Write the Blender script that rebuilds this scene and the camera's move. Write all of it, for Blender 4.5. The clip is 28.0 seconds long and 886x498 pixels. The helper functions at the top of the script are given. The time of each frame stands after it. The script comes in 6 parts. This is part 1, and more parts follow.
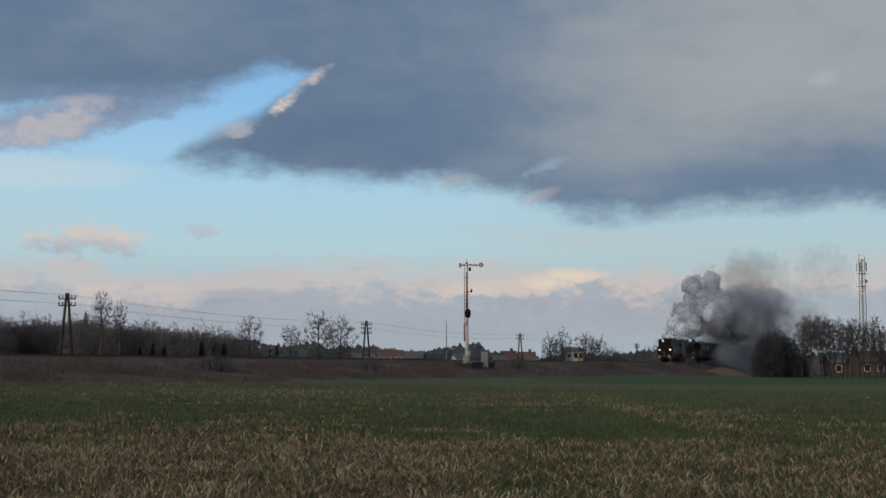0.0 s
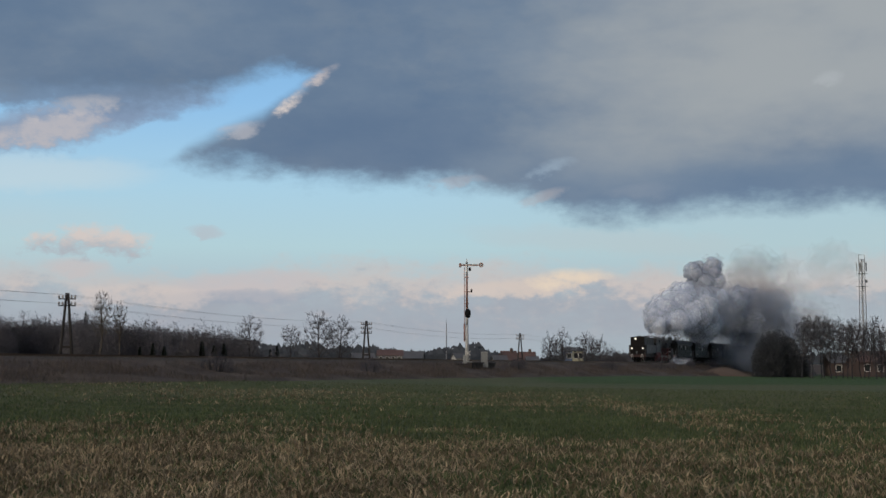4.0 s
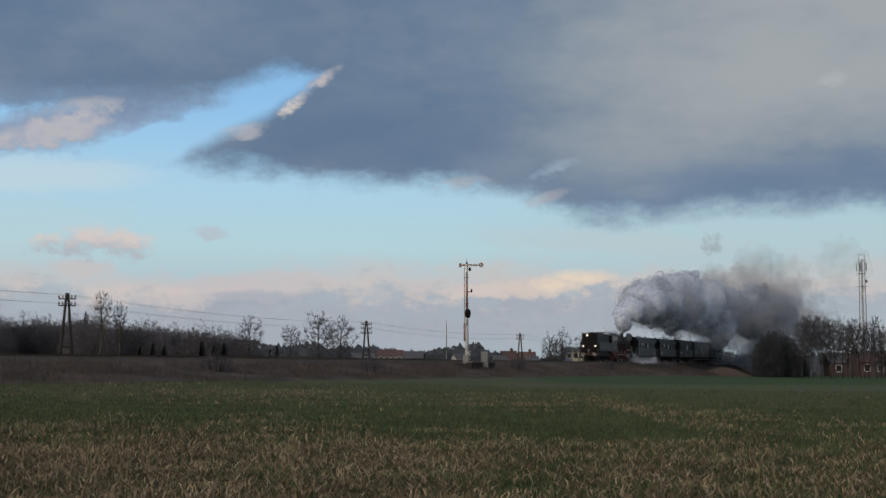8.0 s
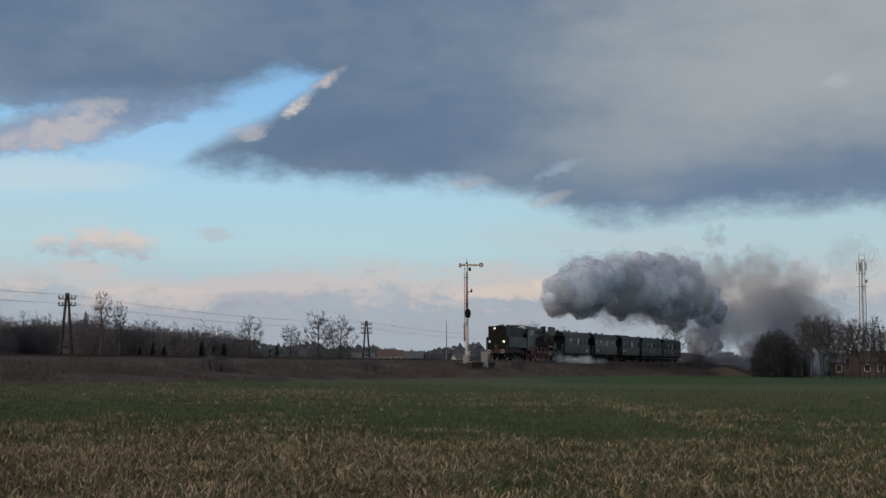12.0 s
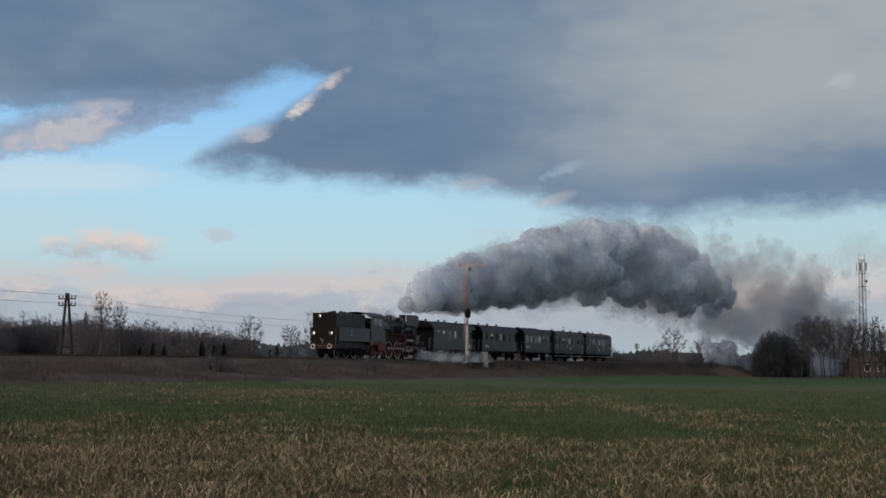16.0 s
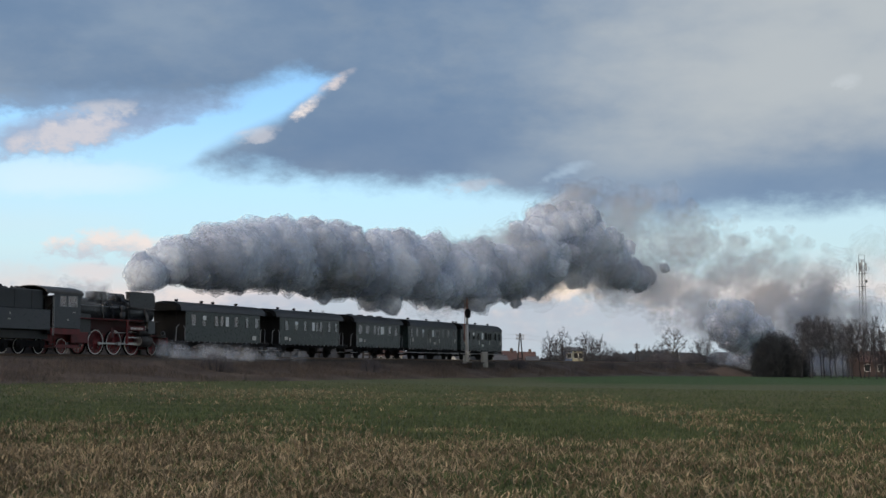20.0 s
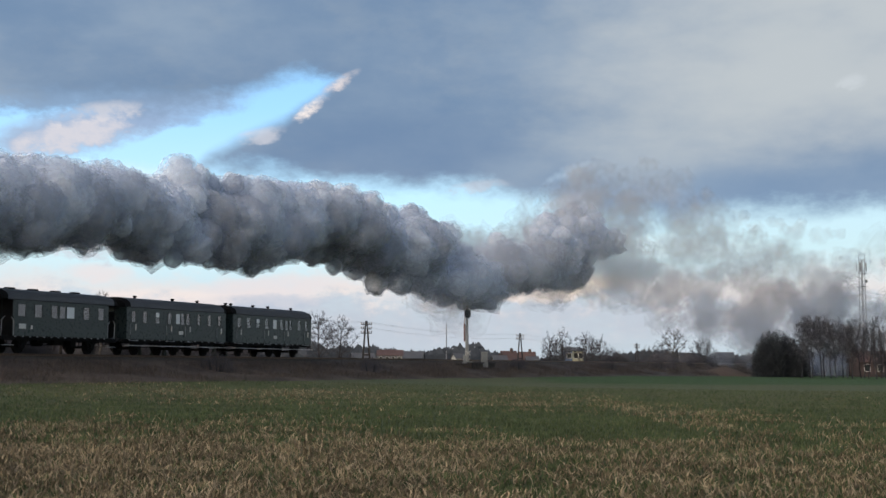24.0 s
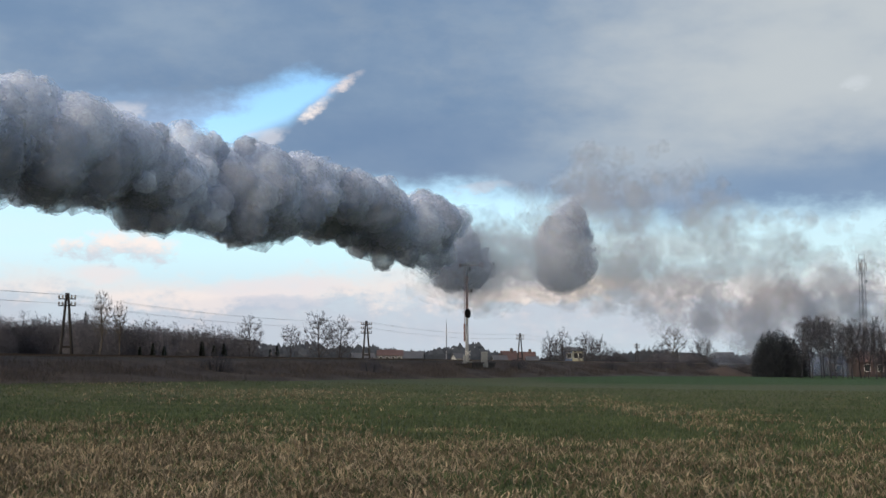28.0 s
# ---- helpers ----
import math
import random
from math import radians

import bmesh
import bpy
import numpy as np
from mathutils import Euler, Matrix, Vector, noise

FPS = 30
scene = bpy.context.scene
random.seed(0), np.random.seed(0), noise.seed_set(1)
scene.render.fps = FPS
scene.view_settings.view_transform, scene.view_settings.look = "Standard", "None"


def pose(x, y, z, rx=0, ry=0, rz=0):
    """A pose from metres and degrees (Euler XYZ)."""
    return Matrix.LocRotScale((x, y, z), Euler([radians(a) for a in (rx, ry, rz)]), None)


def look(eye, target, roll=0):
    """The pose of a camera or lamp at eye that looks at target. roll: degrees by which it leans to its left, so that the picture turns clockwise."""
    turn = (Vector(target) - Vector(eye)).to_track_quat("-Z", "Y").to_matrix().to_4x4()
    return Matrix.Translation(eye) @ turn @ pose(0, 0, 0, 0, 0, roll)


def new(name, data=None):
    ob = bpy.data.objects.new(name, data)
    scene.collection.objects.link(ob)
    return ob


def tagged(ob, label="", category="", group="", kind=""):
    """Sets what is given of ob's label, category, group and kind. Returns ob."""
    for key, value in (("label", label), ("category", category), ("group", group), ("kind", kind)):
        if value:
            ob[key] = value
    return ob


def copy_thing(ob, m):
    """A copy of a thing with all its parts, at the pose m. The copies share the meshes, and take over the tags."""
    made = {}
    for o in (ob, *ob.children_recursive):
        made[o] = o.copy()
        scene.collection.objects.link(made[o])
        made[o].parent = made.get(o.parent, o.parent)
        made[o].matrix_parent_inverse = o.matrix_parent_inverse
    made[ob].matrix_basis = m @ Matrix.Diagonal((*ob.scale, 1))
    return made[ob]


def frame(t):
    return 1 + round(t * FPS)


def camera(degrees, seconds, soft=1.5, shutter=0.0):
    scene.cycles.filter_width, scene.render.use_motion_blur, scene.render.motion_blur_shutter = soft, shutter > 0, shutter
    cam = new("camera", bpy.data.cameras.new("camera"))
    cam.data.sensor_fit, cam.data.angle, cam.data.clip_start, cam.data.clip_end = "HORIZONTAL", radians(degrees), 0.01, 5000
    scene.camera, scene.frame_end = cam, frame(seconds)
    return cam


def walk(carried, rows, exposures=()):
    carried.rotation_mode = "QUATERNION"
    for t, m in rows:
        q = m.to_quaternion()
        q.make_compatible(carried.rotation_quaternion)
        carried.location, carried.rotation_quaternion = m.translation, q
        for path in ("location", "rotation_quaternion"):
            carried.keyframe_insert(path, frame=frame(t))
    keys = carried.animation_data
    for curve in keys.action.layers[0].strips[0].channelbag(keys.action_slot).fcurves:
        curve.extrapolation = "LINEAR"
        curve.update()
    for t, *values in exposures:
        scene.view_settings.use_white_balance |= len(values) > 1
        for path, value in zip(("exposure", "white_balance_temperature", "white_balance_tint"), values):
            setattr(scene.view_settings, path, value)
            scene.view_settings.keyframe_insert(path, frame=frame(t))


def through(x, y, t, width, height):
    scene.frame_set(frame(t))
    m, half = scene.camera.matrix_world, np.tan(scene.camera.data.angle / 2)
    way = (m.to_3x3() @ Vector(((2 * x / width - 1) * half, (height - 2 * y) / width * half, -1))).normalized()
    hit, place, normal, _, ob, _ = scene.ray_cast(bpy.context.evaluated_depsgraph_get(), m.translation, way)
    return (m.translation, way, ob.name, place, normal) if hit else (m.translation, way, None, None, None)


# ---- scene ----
# The camera stands on a tripod at the edge of a field, a metre and a half up, and never moves.
cam = camera(36.34, 28.0)
EYE = pose(0, 0, 1.6, 95.017, 0, 0)
walk(cam, [(0, EYE), (28, EYE)], exposures=[(0, -0.13), (8, -0.1), (12, -0.1), (16, 0.0), (20, 0.34), (24, 0.48), (28, 0.50)])

# ---- world, sun ----
SUN_AZ, SUN_EL = 215.0, 26.0     # compass degrees from +y to the right: behind the camera, to its left
world = bpy.data.worlds.new("sky")
scene.world = world
world.use_nodes = True
wn = world.node_tree.nodes
sky_tex = wn.new("ShaderNodeTexSky")
sky_tex.sky_type, sky_tex.sun_disc = "NISHITA", False
sky_tex.sun_elevation, sky_tex.sun_rotation = radians(SUN_EL), radians(SUN_AZ)
sky_tex.dust_density = 3.0
wn["Background"].inputs["Strength"].default_value = 0.10
world.node_tree.links.new(sky_tex.outputs[0], wn["Background"].inputs["Color"])

sun = new("sun", bpy.data.lights.new("sun", "SUN"))
sun.data.energy, sun.data.angle, sun.data.color = 0.5, radians(60), (1.0, 0.97, 0.93)
_d = Vector((math.sin(radians(SUN_AZ)) * math.cos(radians(SUN_EL)), math.cos(radians(SUN_AZ)) * math.cos(radians(SUN_EL)), math.sin(radians(SUN_EL))))
sun.matrix_world = look(_d * 50, (0, 0, 0))


# ---- shader helpers ----
class Val:
    """A socket of a node tree, with arithmetic."""

    def __init__(self, tree, sock):
        self.tree, self.sock = tree, sock

    def op(self, kind, *others, clamp=False):
        n = self.tree.nodes.new("ShaderNodeMath")
        n.operation, n.use_clamp = kind, clamp
        for i, v in enumerate((self, *others)):
            if isinstance(v, Val):
                self.tree.links.new(v.sock, n.inputs[i])
            else:
                n.inputs[i].default_value = v
        return Val(self.tree, n.outputs[0])

    def __add__(self, o): return self.op("ADD", o)
    def __sub__(self, o): return self.op("SUBTRACT", o)
    def __mul__(self, o): return self.op("MULTIPLY", o)
    def __truediv__(self, o): return self.op("DIVIDE", o)
    def top(self, o): return self.op("MAXIMUM", o)
    def low(self, o): return self.op("MINIMUM", o)

    def step(self, a, b, to0=0.0, to1=1.0):
        n = self.tree.nodes.new("ShaderNodeMapRange")
        n.interpolation_type = "SMOOTHSTEP"
        self.tree.links.new(self.sock, n.inputs[0])
        for i, v in enumerate((a, b, to0, to1)):
            n.inputs[i + 1].default_value = v
        return Val(self.tree, n.outputs[0])

    def ramp(self, stops, lo=0.0, hi=1.0, mode="LINEAR"):
        """Colour by position; stops: (position, (r, g, b)) or (position, value)."""
        n = self.tree.nodes.new("ShaderNodeValToRGB")
        n.color_ramp.interpolation = mode
        el = n.color_ramp.elements
        while len(el) < len(stops):
            el.new(1.0)
        for e, (p, c) in zip(el, sorted(stops, key=lambda s: s[0])):
            e.position = (p - lo) / (hi - lo)
            e.color = (*c, 1) if isinstance(c, tuple) else (c, c, c, 1)
        self.tree.links.new(((self - lo) * (1.0 / (hi - lo))).sock, n.inputs[0])
        return Val(self.tree, n.outputs[0])


def mix(tree, fac, a, b, mode="MIX"):
    n = tree.nodes.new("ShaderNodeMix")
    n.data_type, n.blend_type = "RGBA", mode
    for sock, v in ((n.inputs[0], fac), (n.inputs[6], a), (n.inputs[7], b)):
        if isinstance(v, Val):
            tree.links.new(v.sock, sock)
        elif isinstance(v, tuple):
            sock.default_value = (*v, 1)
        else:
            sock.default_value = v
    return Val(tree, n.outputs[2])


def coords(tree, which="Object"):
    return tree.nodes.new("ShaderNodeTexCoord").outputs[which]


def noise_of(tree, vec, scale, detail=4, rough=0.55, stretch=None, offset=(0, 0, 0)):
    if stretch or any(offset):
        m = tree.nodes.new("ShaderNodeMapping")
        m.inputs["Scale"].default_value = stretch or (1, 1, 1)
        m.inputs["Location"].default_value = offset
        tree.links.new(vec, m.inputs[0])
        vec = m.outputs[0]
    n = tree.nodes.new("ShaderNodeTexNoise")
    n.inputs["Scale"].default_value, n.inputs["Detail"].default_value, n.inputs["Roughness"].default_value = scale, detail, rough
    tree.links.new(vec, n.inputs["Vector"])
    return Val(tree, n.outputs["Fac"])


def material(name, colour, rough=0.7, metal=0.0, vary=0.25, scale=3.0, fine=25.0, bump=0.3, second=None, where="Object", spec=0.4, random_tone=0.0, dist=0.02):
    """A surface in one colour with stains at two scales, a second colour in patches, and fine relief."""
    m = bpy.data.materials.new(name)
    m.use_nodes = True
    t = m.node_tree
    b = t.nodes["Principled BSDF"]
    vec = coords(t, where)
    big, small = noise_of(t, vec, scale, 4), noise_of(t, vec, fine, 5, 0.65)
    other = second or tuple(c * 0.55 for c in colour)
    c = mix(t, big.step(0.35, 0.7) * (1.0 if second else vary * 2), colour, other)
    tone = big * 0.5 + small * 0.9
    c = mix(t, 1.0, c, tone.step(0.25, 1.15, 1 - vary, 1 + vary), "MULTIPLY")
    if random_tone:
        r = t.nodes.new("ShaderNodeObjectInfo")
        c = mix(t, 1.0, c, Val(t, r.outputs["Random"]).step(0, 1, 1 - random_tone, 1 + random_tone), "MULTIPLY")
    t.links.new(c.sock, b.inputs["Base Color"])
    t.links.new(small.step(0.2, 0.8, max(rough - 0.12, 0.02), min(rough + 0.12, 1)).sock, b.inputs["Roughness"])
    b.inputs["Metallic"].default_value, b.inputs["Specular IOR Level"].default_value = metal, spec
    if bump:
        n = t.nodes.new("ShaderNodeBump")
        n.inputs["Strength"].default_value, n.inputs["Distance"].default_value = bump, dist
        t.links.new(small.sock, n.inputs["Height"])
        t.links.new(n.outputs[0], b.inputs["Normal"])
    return m


def glow(name, colour, strength):
    m = bpy.data.materials.new(name)
    m.use_nodes = True
    b = m.node_tree.nodes["Principled BSDF"]
    b.inputs["Base Color"].default_value = (0.8, 0.8, 0.75, 1)
    b.inputs["Emission Color"].default_value, b.inputs["Emission Strength"].default_value = (*colour, 1), strength
    return m


SKY_R = 20.0


def sky_material():
    """Evening sky by bearing and height in degrees: pale blue, a great dark cloud with ragged edges, low warm banks."""
    m = bpy.data.materials.new("evening_sky")
    m.use_nodes = True
    t = m.node_tree
    t.nodes.clear()
    vec = coords(t)
    nrm = t.nodes.new("ShaderNodeVectorMath")
    nrm.operation = "NORMALIZE"
    t.links.new(vec, nrm.inputs[0])
    vec = nrm.outputs[0]
    sep = t.nodes.new("ShaderNodeSeparateXYZ")
    t.links.new(vec, sep.inputs[0])
    x, y, z = (Val(t, s) for s in sep.outputs)
    DEG = 180 / math.pi
    az0, el0 = x.op("ARCTAN2", y) * DEG, z.op("ARCSINE") * DEG
    flat = (1.0, 1.0, 1.9)
    n1 = noise_of(t, vec, 9, 6, 0.6, flat) - 0.5
    n2 = noise_of(t, vec, 30, 6, 0.62, flat, (3, 1, 2)) - 0.5
    n3 = noise_of(t, vec, 8, 6, 0.6, flat, (9, 4, 7)) - 0.5
    n4 = noise_of(t, vec, 100, 4, 0.6, (1, 1, 1.5), (2, 7, 5)) - 0.5
    n5 = noise_of(t, vec, 5, 4, 0.5, (1, 1, 3.0), (5, 5, 1)) - 0.5
    az = az0 + n3 * 1.0 + n2 * 1.2 + 0.35
    el = el0 + n1 * 0.6 + n2 * 1.0 + n4 * 0.15

    def blob(ca, ce, ra, re, lean=0.0, sharp=1.0, ragged=0.0):
        """A soft lying oval, ragged where asked."""
        c, s = math.cos(radians(lean)), math.sin(radians(lean))
        da, de = az - ca, el - ce
        u, v = (da * c + de * s) / ra, (de * c - da * s) / re
        d = u * u + v * v
        if ragged:
            d = d - (n2 * 2.2 + n4 * 0.9) * ragged
        return d.step(1.5, 1.5 - 1.5 * sharp)

    # clear sky from the horizon up
    clear = el0.ramp([(-2, (0.40, 0.44, 0.50)), (1.5, (0.42, 0.46, 0.52)), (3.2, (0.48, 0.57, 0.63)), (5.0, (0.50, 0.68, 0.74)), (7.5, (0.45, 0.68, 0.84)), (11, (0.31, 0.57, 0.88)), (16, (0.20, 0.42, 0.74)), (60, (0.12, 0.25, 0.50))], -2, 60)
    c = mix(t, az0.step(-4, 14) * 0.4, clear, (0.48, 0.58, 0.61))
    c = mix(t, n5.step(0.0, 0.3) * el0.step(8, 5) * 0.35, c, (0.60, 0.64, 0.66))
    # thin veils
    c = mix(t, blob(-16.1, 7.8, 4.5, 0.8, 2) * 0.55, c, (0.64, 0.72, 0.76))
    c = mix(t, blob(7.5, 5.3, 6.0, 0.6, -4) * 0.35, c, (0.56, 0.58, 0.60))
    # low banks: lilac below, warm white tops
    heap = el0 + n2 * 2.2 + n3 * 2.6 + n4 * 0.7
    bank = heap.step(4.7, 3.2) * el0.step(0.3, 2.0)
    warm = (heap + n1 * 1.5).step(2.3, 3.8)
    tone = mix(t, (warm + n4 * 1.1 + n2 * 1.1).step(-0.1, 1.05), (0.40, 0.415, 0.475), (0.66, 0.565, 0.54))
    c = mix(t, bank * (n1 + n2 * 0.6).step(-0.30, 0.10, 0.35, 0.9), c, tone)
    c = mix(t, blob(-7.4, 3.55, 3.0, 0.5, 3, 1, 1) * 0.7, c, (0.62, 0.55, 0.56))
    c = mix(t, blob(-8.0, 2.9, 3.4, 0.35, 0, 1, 1) * 0.6, c, (0.36, 0.40, 0.49))
    c = mix(t, blob(-11.8, 2.9, 2.6, 0.5, 0, 1, 2.2) * 0.6, c, (0.70, 0.60, 0.57))
    c = mix(t, blob(4.6, 3.35, 3.2, 0.5, 5, 1, 2.2) * 0.8, c, (0.72, 0.60, 0.54))
    c = mix(t, blob(6.0, 3.7, 1.7, 0.45, 4, 1.3, 1.7) * 0.85, c, (0.88, 0.71, 0.56))
    c = mix(t, blob(2.0, 3.2, 1.5, 0.35, 0, 1, 1) * 0.7, c, (0.70, 0.60, 0.56))
    c = mix(t, blob(-14.2, 5.05, 2.4, 0.7, 3, 1, 2.4) * 0.9, c, mix(t, (el + n4).step(4.7, 5.4), (0.47, 0.48, 0.53), (0.74, 0.62, 0.58)))
    c = mix(t, blob(-14.6, 4.0, 1.5, 0.35, 0, 1, 1) * 0.75, c, (0.64, 0.56, 0.56))
    c = mix(t, blob(-9.4, 5.6, 0.9, 0.22, 0, 1, 1) * 0.6, c, (0.52, 0.52, 0.57))
    # ragged grey wedge on the left
    c = mix(t, blob(-15.6, 9.8, 4.2, 1.0, 14, 0.9, 0.8) * 0.9, c, (0.29, 0.34, 0.46))
    c = mix(t, blob(-11.8, 10.9, 3.4, 0.8, 10, 0.9, 0.8) * 0.8, c, (0.24, 0.32, 0.47))
    c = mix(t, blob(-15.0, 11.3, 5.5, 0.9, 2, 0.8, 0.5) * 0.9, c, (0.19, 0.26, 0.38))
    c = mix(t, blob(-14.7, 10.6, 1.7, 0.4, 8, 1, 2.2) * 0.6, c, (0.58, 0.55, 0.58))
    c = mix(t, blob(-16.0, 9.5, 2.2, 0.6, 14, 1, 2.2) * 0.75, c, (0.58, 0.53, 0.55))
    # the great cloud: two lower edges by bearing
    e1 = az.ramp([(-40, 9.0 / SKY_R), (-25, 10.0 / SKY_R), (-18.4, 10.9 / SKY_R), (-11.6, 11.3 / SKY_R), (-9.4, 11.3 / SKY_R), (-8.3, 11.9 / SKY_R), (-6.6, 12.35 / SKY_R), (-5.2, 12.2 / SKY_R), (-4, 11.6 / SKY_R), (40, 11.5 / SKY_R)], -40, 40)
    e2 = az.ramp([(-40, 9.6 / SKY_R), (-11, 8.75 / SKY_R), (-9.6, 8.3 / SKY_R), (-7, 8.2 / SKY_R), (-5.4, 7.75 / SKY_R), (0.9, 7.7 / SKY_R), (4, 7.1 / SKY_R), (6.4, 6.3 / SKY_R), (9.5, 6.15 / SKY_R), (12.3, 6.6 / SKY_R), (40, 6.0 / SKY_R)], -40, 40)
    up = az.ramp([(-40, 8.0 / SKY_R), (-11.1, 8.4 / SKY_R), (-10.2, 9.1 / SKY_R), (-8.5, 10.0 / SKY_R), (-7.1, 10.6 / SKY_R), (-5.9, 11.6 / SKY_R), (-4.8, 12.5 / SKY_R), (-4.0, 13.5 / SKY_R), (-2, 15.0 / SKY_R), (40, 16.0 / SKY_R)], -40, 40)
    rag = n2 * 0.6 + n4 * 0.15
    top = (el + rag - e1 * SKY_R).step(-0.45, 0.65)
    right = (el + rag - e2 * SKY_R).step(-0.6, 0.85) * (up * SKY_R + rag - el).step(-0.35, 0.55)
    dark = top.top(right)
    shade = mix(t, (n1 + n5 * 1.3).step(-0.30, 0.34), (0.138, 0.202, 0.308), (0.214, 0.270, 0.356))
    shade = mix(t, (n2 + n3).step(-0.1, 0.35) * 0.25, shade, (0.26, 0.295, 0.345))
    light = az0.step(0.5, 16) * el0.step(6.5, 12, 0.2, 1.0) + (n5 * 1.4 + n3 * 0.7 + n2 * 0.2)
    shade = mix(t, light.step(0.02, 1.05), shade, (0.395, 0.41, 0.43))
    shade = mix(t, el0.step(9.5, 6.8) * az0.step(1, 9) * 0.6, shade, (0.175, 0.245, 0.355))
    shade = mix(t, blob(-2.0, 9.6, 5.5, 1.6, 0, 1, 0.3) * 0.5, shade, (0.12, 0.18, 0.29))
    shade = mix(t, 1.0, shade, (0.985, 1.0, 1.012), "MULTIPLY")
    c = mix(t, dark, c, shade)
    # lit rims and gaps
    fluff = (n4 * 1.0 + n2 * 1.3).step(-0.35, 0.2, 0.1, 1.0)
    c = mix(t, blob(-5.6, 11.5, 1.4, 0.28, 42, 1.2, 1.2) * fluff * 0.6, c, (0.62, 0.55, 0.56))
    c = mix(t, blob(-6.1, 11.0, 0.7, 0.26, 46, 1.3, 1.2) * fluff * 0.9, c, (0.86, 0.74, 0.68))
    c = mix(t, blob(-4.7, 12.15, 0.9, 0.24, 36, 1.3, 1.2) * fluff * 0.7, c, (0.70, 0.60, 0.58))
    c = mix(t, blob(-8.2, 9.85, 1.0, 0.32, 14, 1, 1.0) * fluff * 0.6, c, (0.55, 0.53, 0.57))
    c = mix(t, blob(5.3, 8.3, 1.1, 0.32, 15, 1, 1.3) * 0.4, c, (0.44, 0.55, 0.67))
    c = mix(t, blob(4.6, 7.1, 1.2, 0.25, 18, 1, 2) * 0.45, c, (0.52, 0.48, 0.50))
    c = mix(t, blob(1.1, 7.85, 1.3, 0.25, 8, 1, 2) * 0.4, c, (0.52, 0.50, 0.54))
    c = mix(t, blob(9.0, 7.3, 1.3, 0.35, 5, 1, 1) * 0.15, c, (0.42, 0.43, 0.48))
    c = mix(t, blob(16.9, 11.65, 0.5, 0.3, 0, 1.6, 1.2) * 0.3, c, (0.66, 0.68, 0.72))
    c = mix(t, 1.0, c, (0.965, 1.0, 1.0), "MULTIPLY")
    e = t.nodes.new("ShaderNodeEmission")
    t.links.new(c.sock, e.inputs["Color"])
    e.inputs["Strength"].default_value = 1.0
    o = t.nodes.new("ShaderNodeOutputMaterial")
    t.links.new(e.outputs[0], o.inputs["Surface"])
    return m


# ---- the line ----
PHI = 23.494                     # the track runs away to the right by this many degrees
SIN, COS = math.sin(radians(PHI)), math.cos(radians(PHI))
LINE_X, RAIL = -65.09, 2.485     # where the line crosses the camera's own line across, and the height of the rail head


def trk(s, l, z):
    """A place s metres along the line, l metres to its near side, at the height z."""
    return Vector((LINE_X + s * SIN + l * COS, s * COS - l * SIN, z))


def train_s(t):
    """How far along the line the leading buffers stand at t seconds."""
    return float(np.polyval([771.122, -2709.011, 3586.083, -2055.489, 274.958, -134.492, 261.722], t / 28))


def train_pose(t, back=0.0):
    return Matrix.Translation(trk(train_s(t) + back, 0, RAIL)) @ pose(0, 0, 0, 0, 0, 90 - PHI)


def lie(x, y):
    """The height of the field: it lifts a little towards the left and the line."""
    r = math.hypot(x, y)
    k = 1.0 if r < 260 else max(0.0, 1 - (r - 260) / 400)
    s, l = (x - LINE_X) * SIN + y * COS, (x - LINE_X) * COS - y * SIN
    near = max(0.0, min(1.0, (34 - l) / 24)) * max(0.0, min(1.0, (250 - s) / 50)) if l > 0 else 0.0
    return max(-1.0, min(1.2, -0.012 * x + 0.003 * y)) * k + 0.24 * near * near * (3 - 2 * near)


def spot(k, dist):
    """A place at a distance along the view, k times as far to the right."""
    return k * dist, dist, lie(k * dist, dist)


# ---- mesh helpers ----
def box(bm, x0, x1, y0, y1, z0, z1, bevel=0.0):
    vs = [bm.verts.new((x, y, z)) for z in (z0, z1) for y in (y0, y1) for x in (x0, x1)]
    fs = [bm.faces.new([vs[i] for i in f]) for f in ((0, 2, 3, 1), (4, 5, 7, 6), (0, 1, 5, 4), (2, 6, 7, 3), (0, 4, 6, 2), (1, 3, 7, 5))]
    if bevel:
        bmesh.ops.bevel(bm, geom=list({e for f in fs for e in f.edges}), offset=bevel, segments=2, affect="EDGES", profile=0.5)
    return bm


def tube(bm, p0, p1, r0, r1=None, n=8, caps=True):
    p0, p1 = Vector(p0), Vector(p1)
    r1 = r0 if r1 is None else r1
    q = (p1 - p0).to_track_quat("Z", "Y")
    rings = []
    for p, r in ((p0, r0), (p1, r1)):
        rings.append([bm.verts.new(p + q @ Vector((r * math.cos(2 * math.pi * i / n), r * math.sin(2 * math.pi * i / n), 0))) for i in range(n)])
    for i in range(n):
        f = bm.faces.new((rings[0][i], rings[0][(i + 1) % n], rings[1][(i + 1) % n], rings[1][i]))
        f.smooth = n > 6
    if caps:
        bm.faces.new(rings[0][::-1])
        bm.faces.new(rings[1])
    return bm


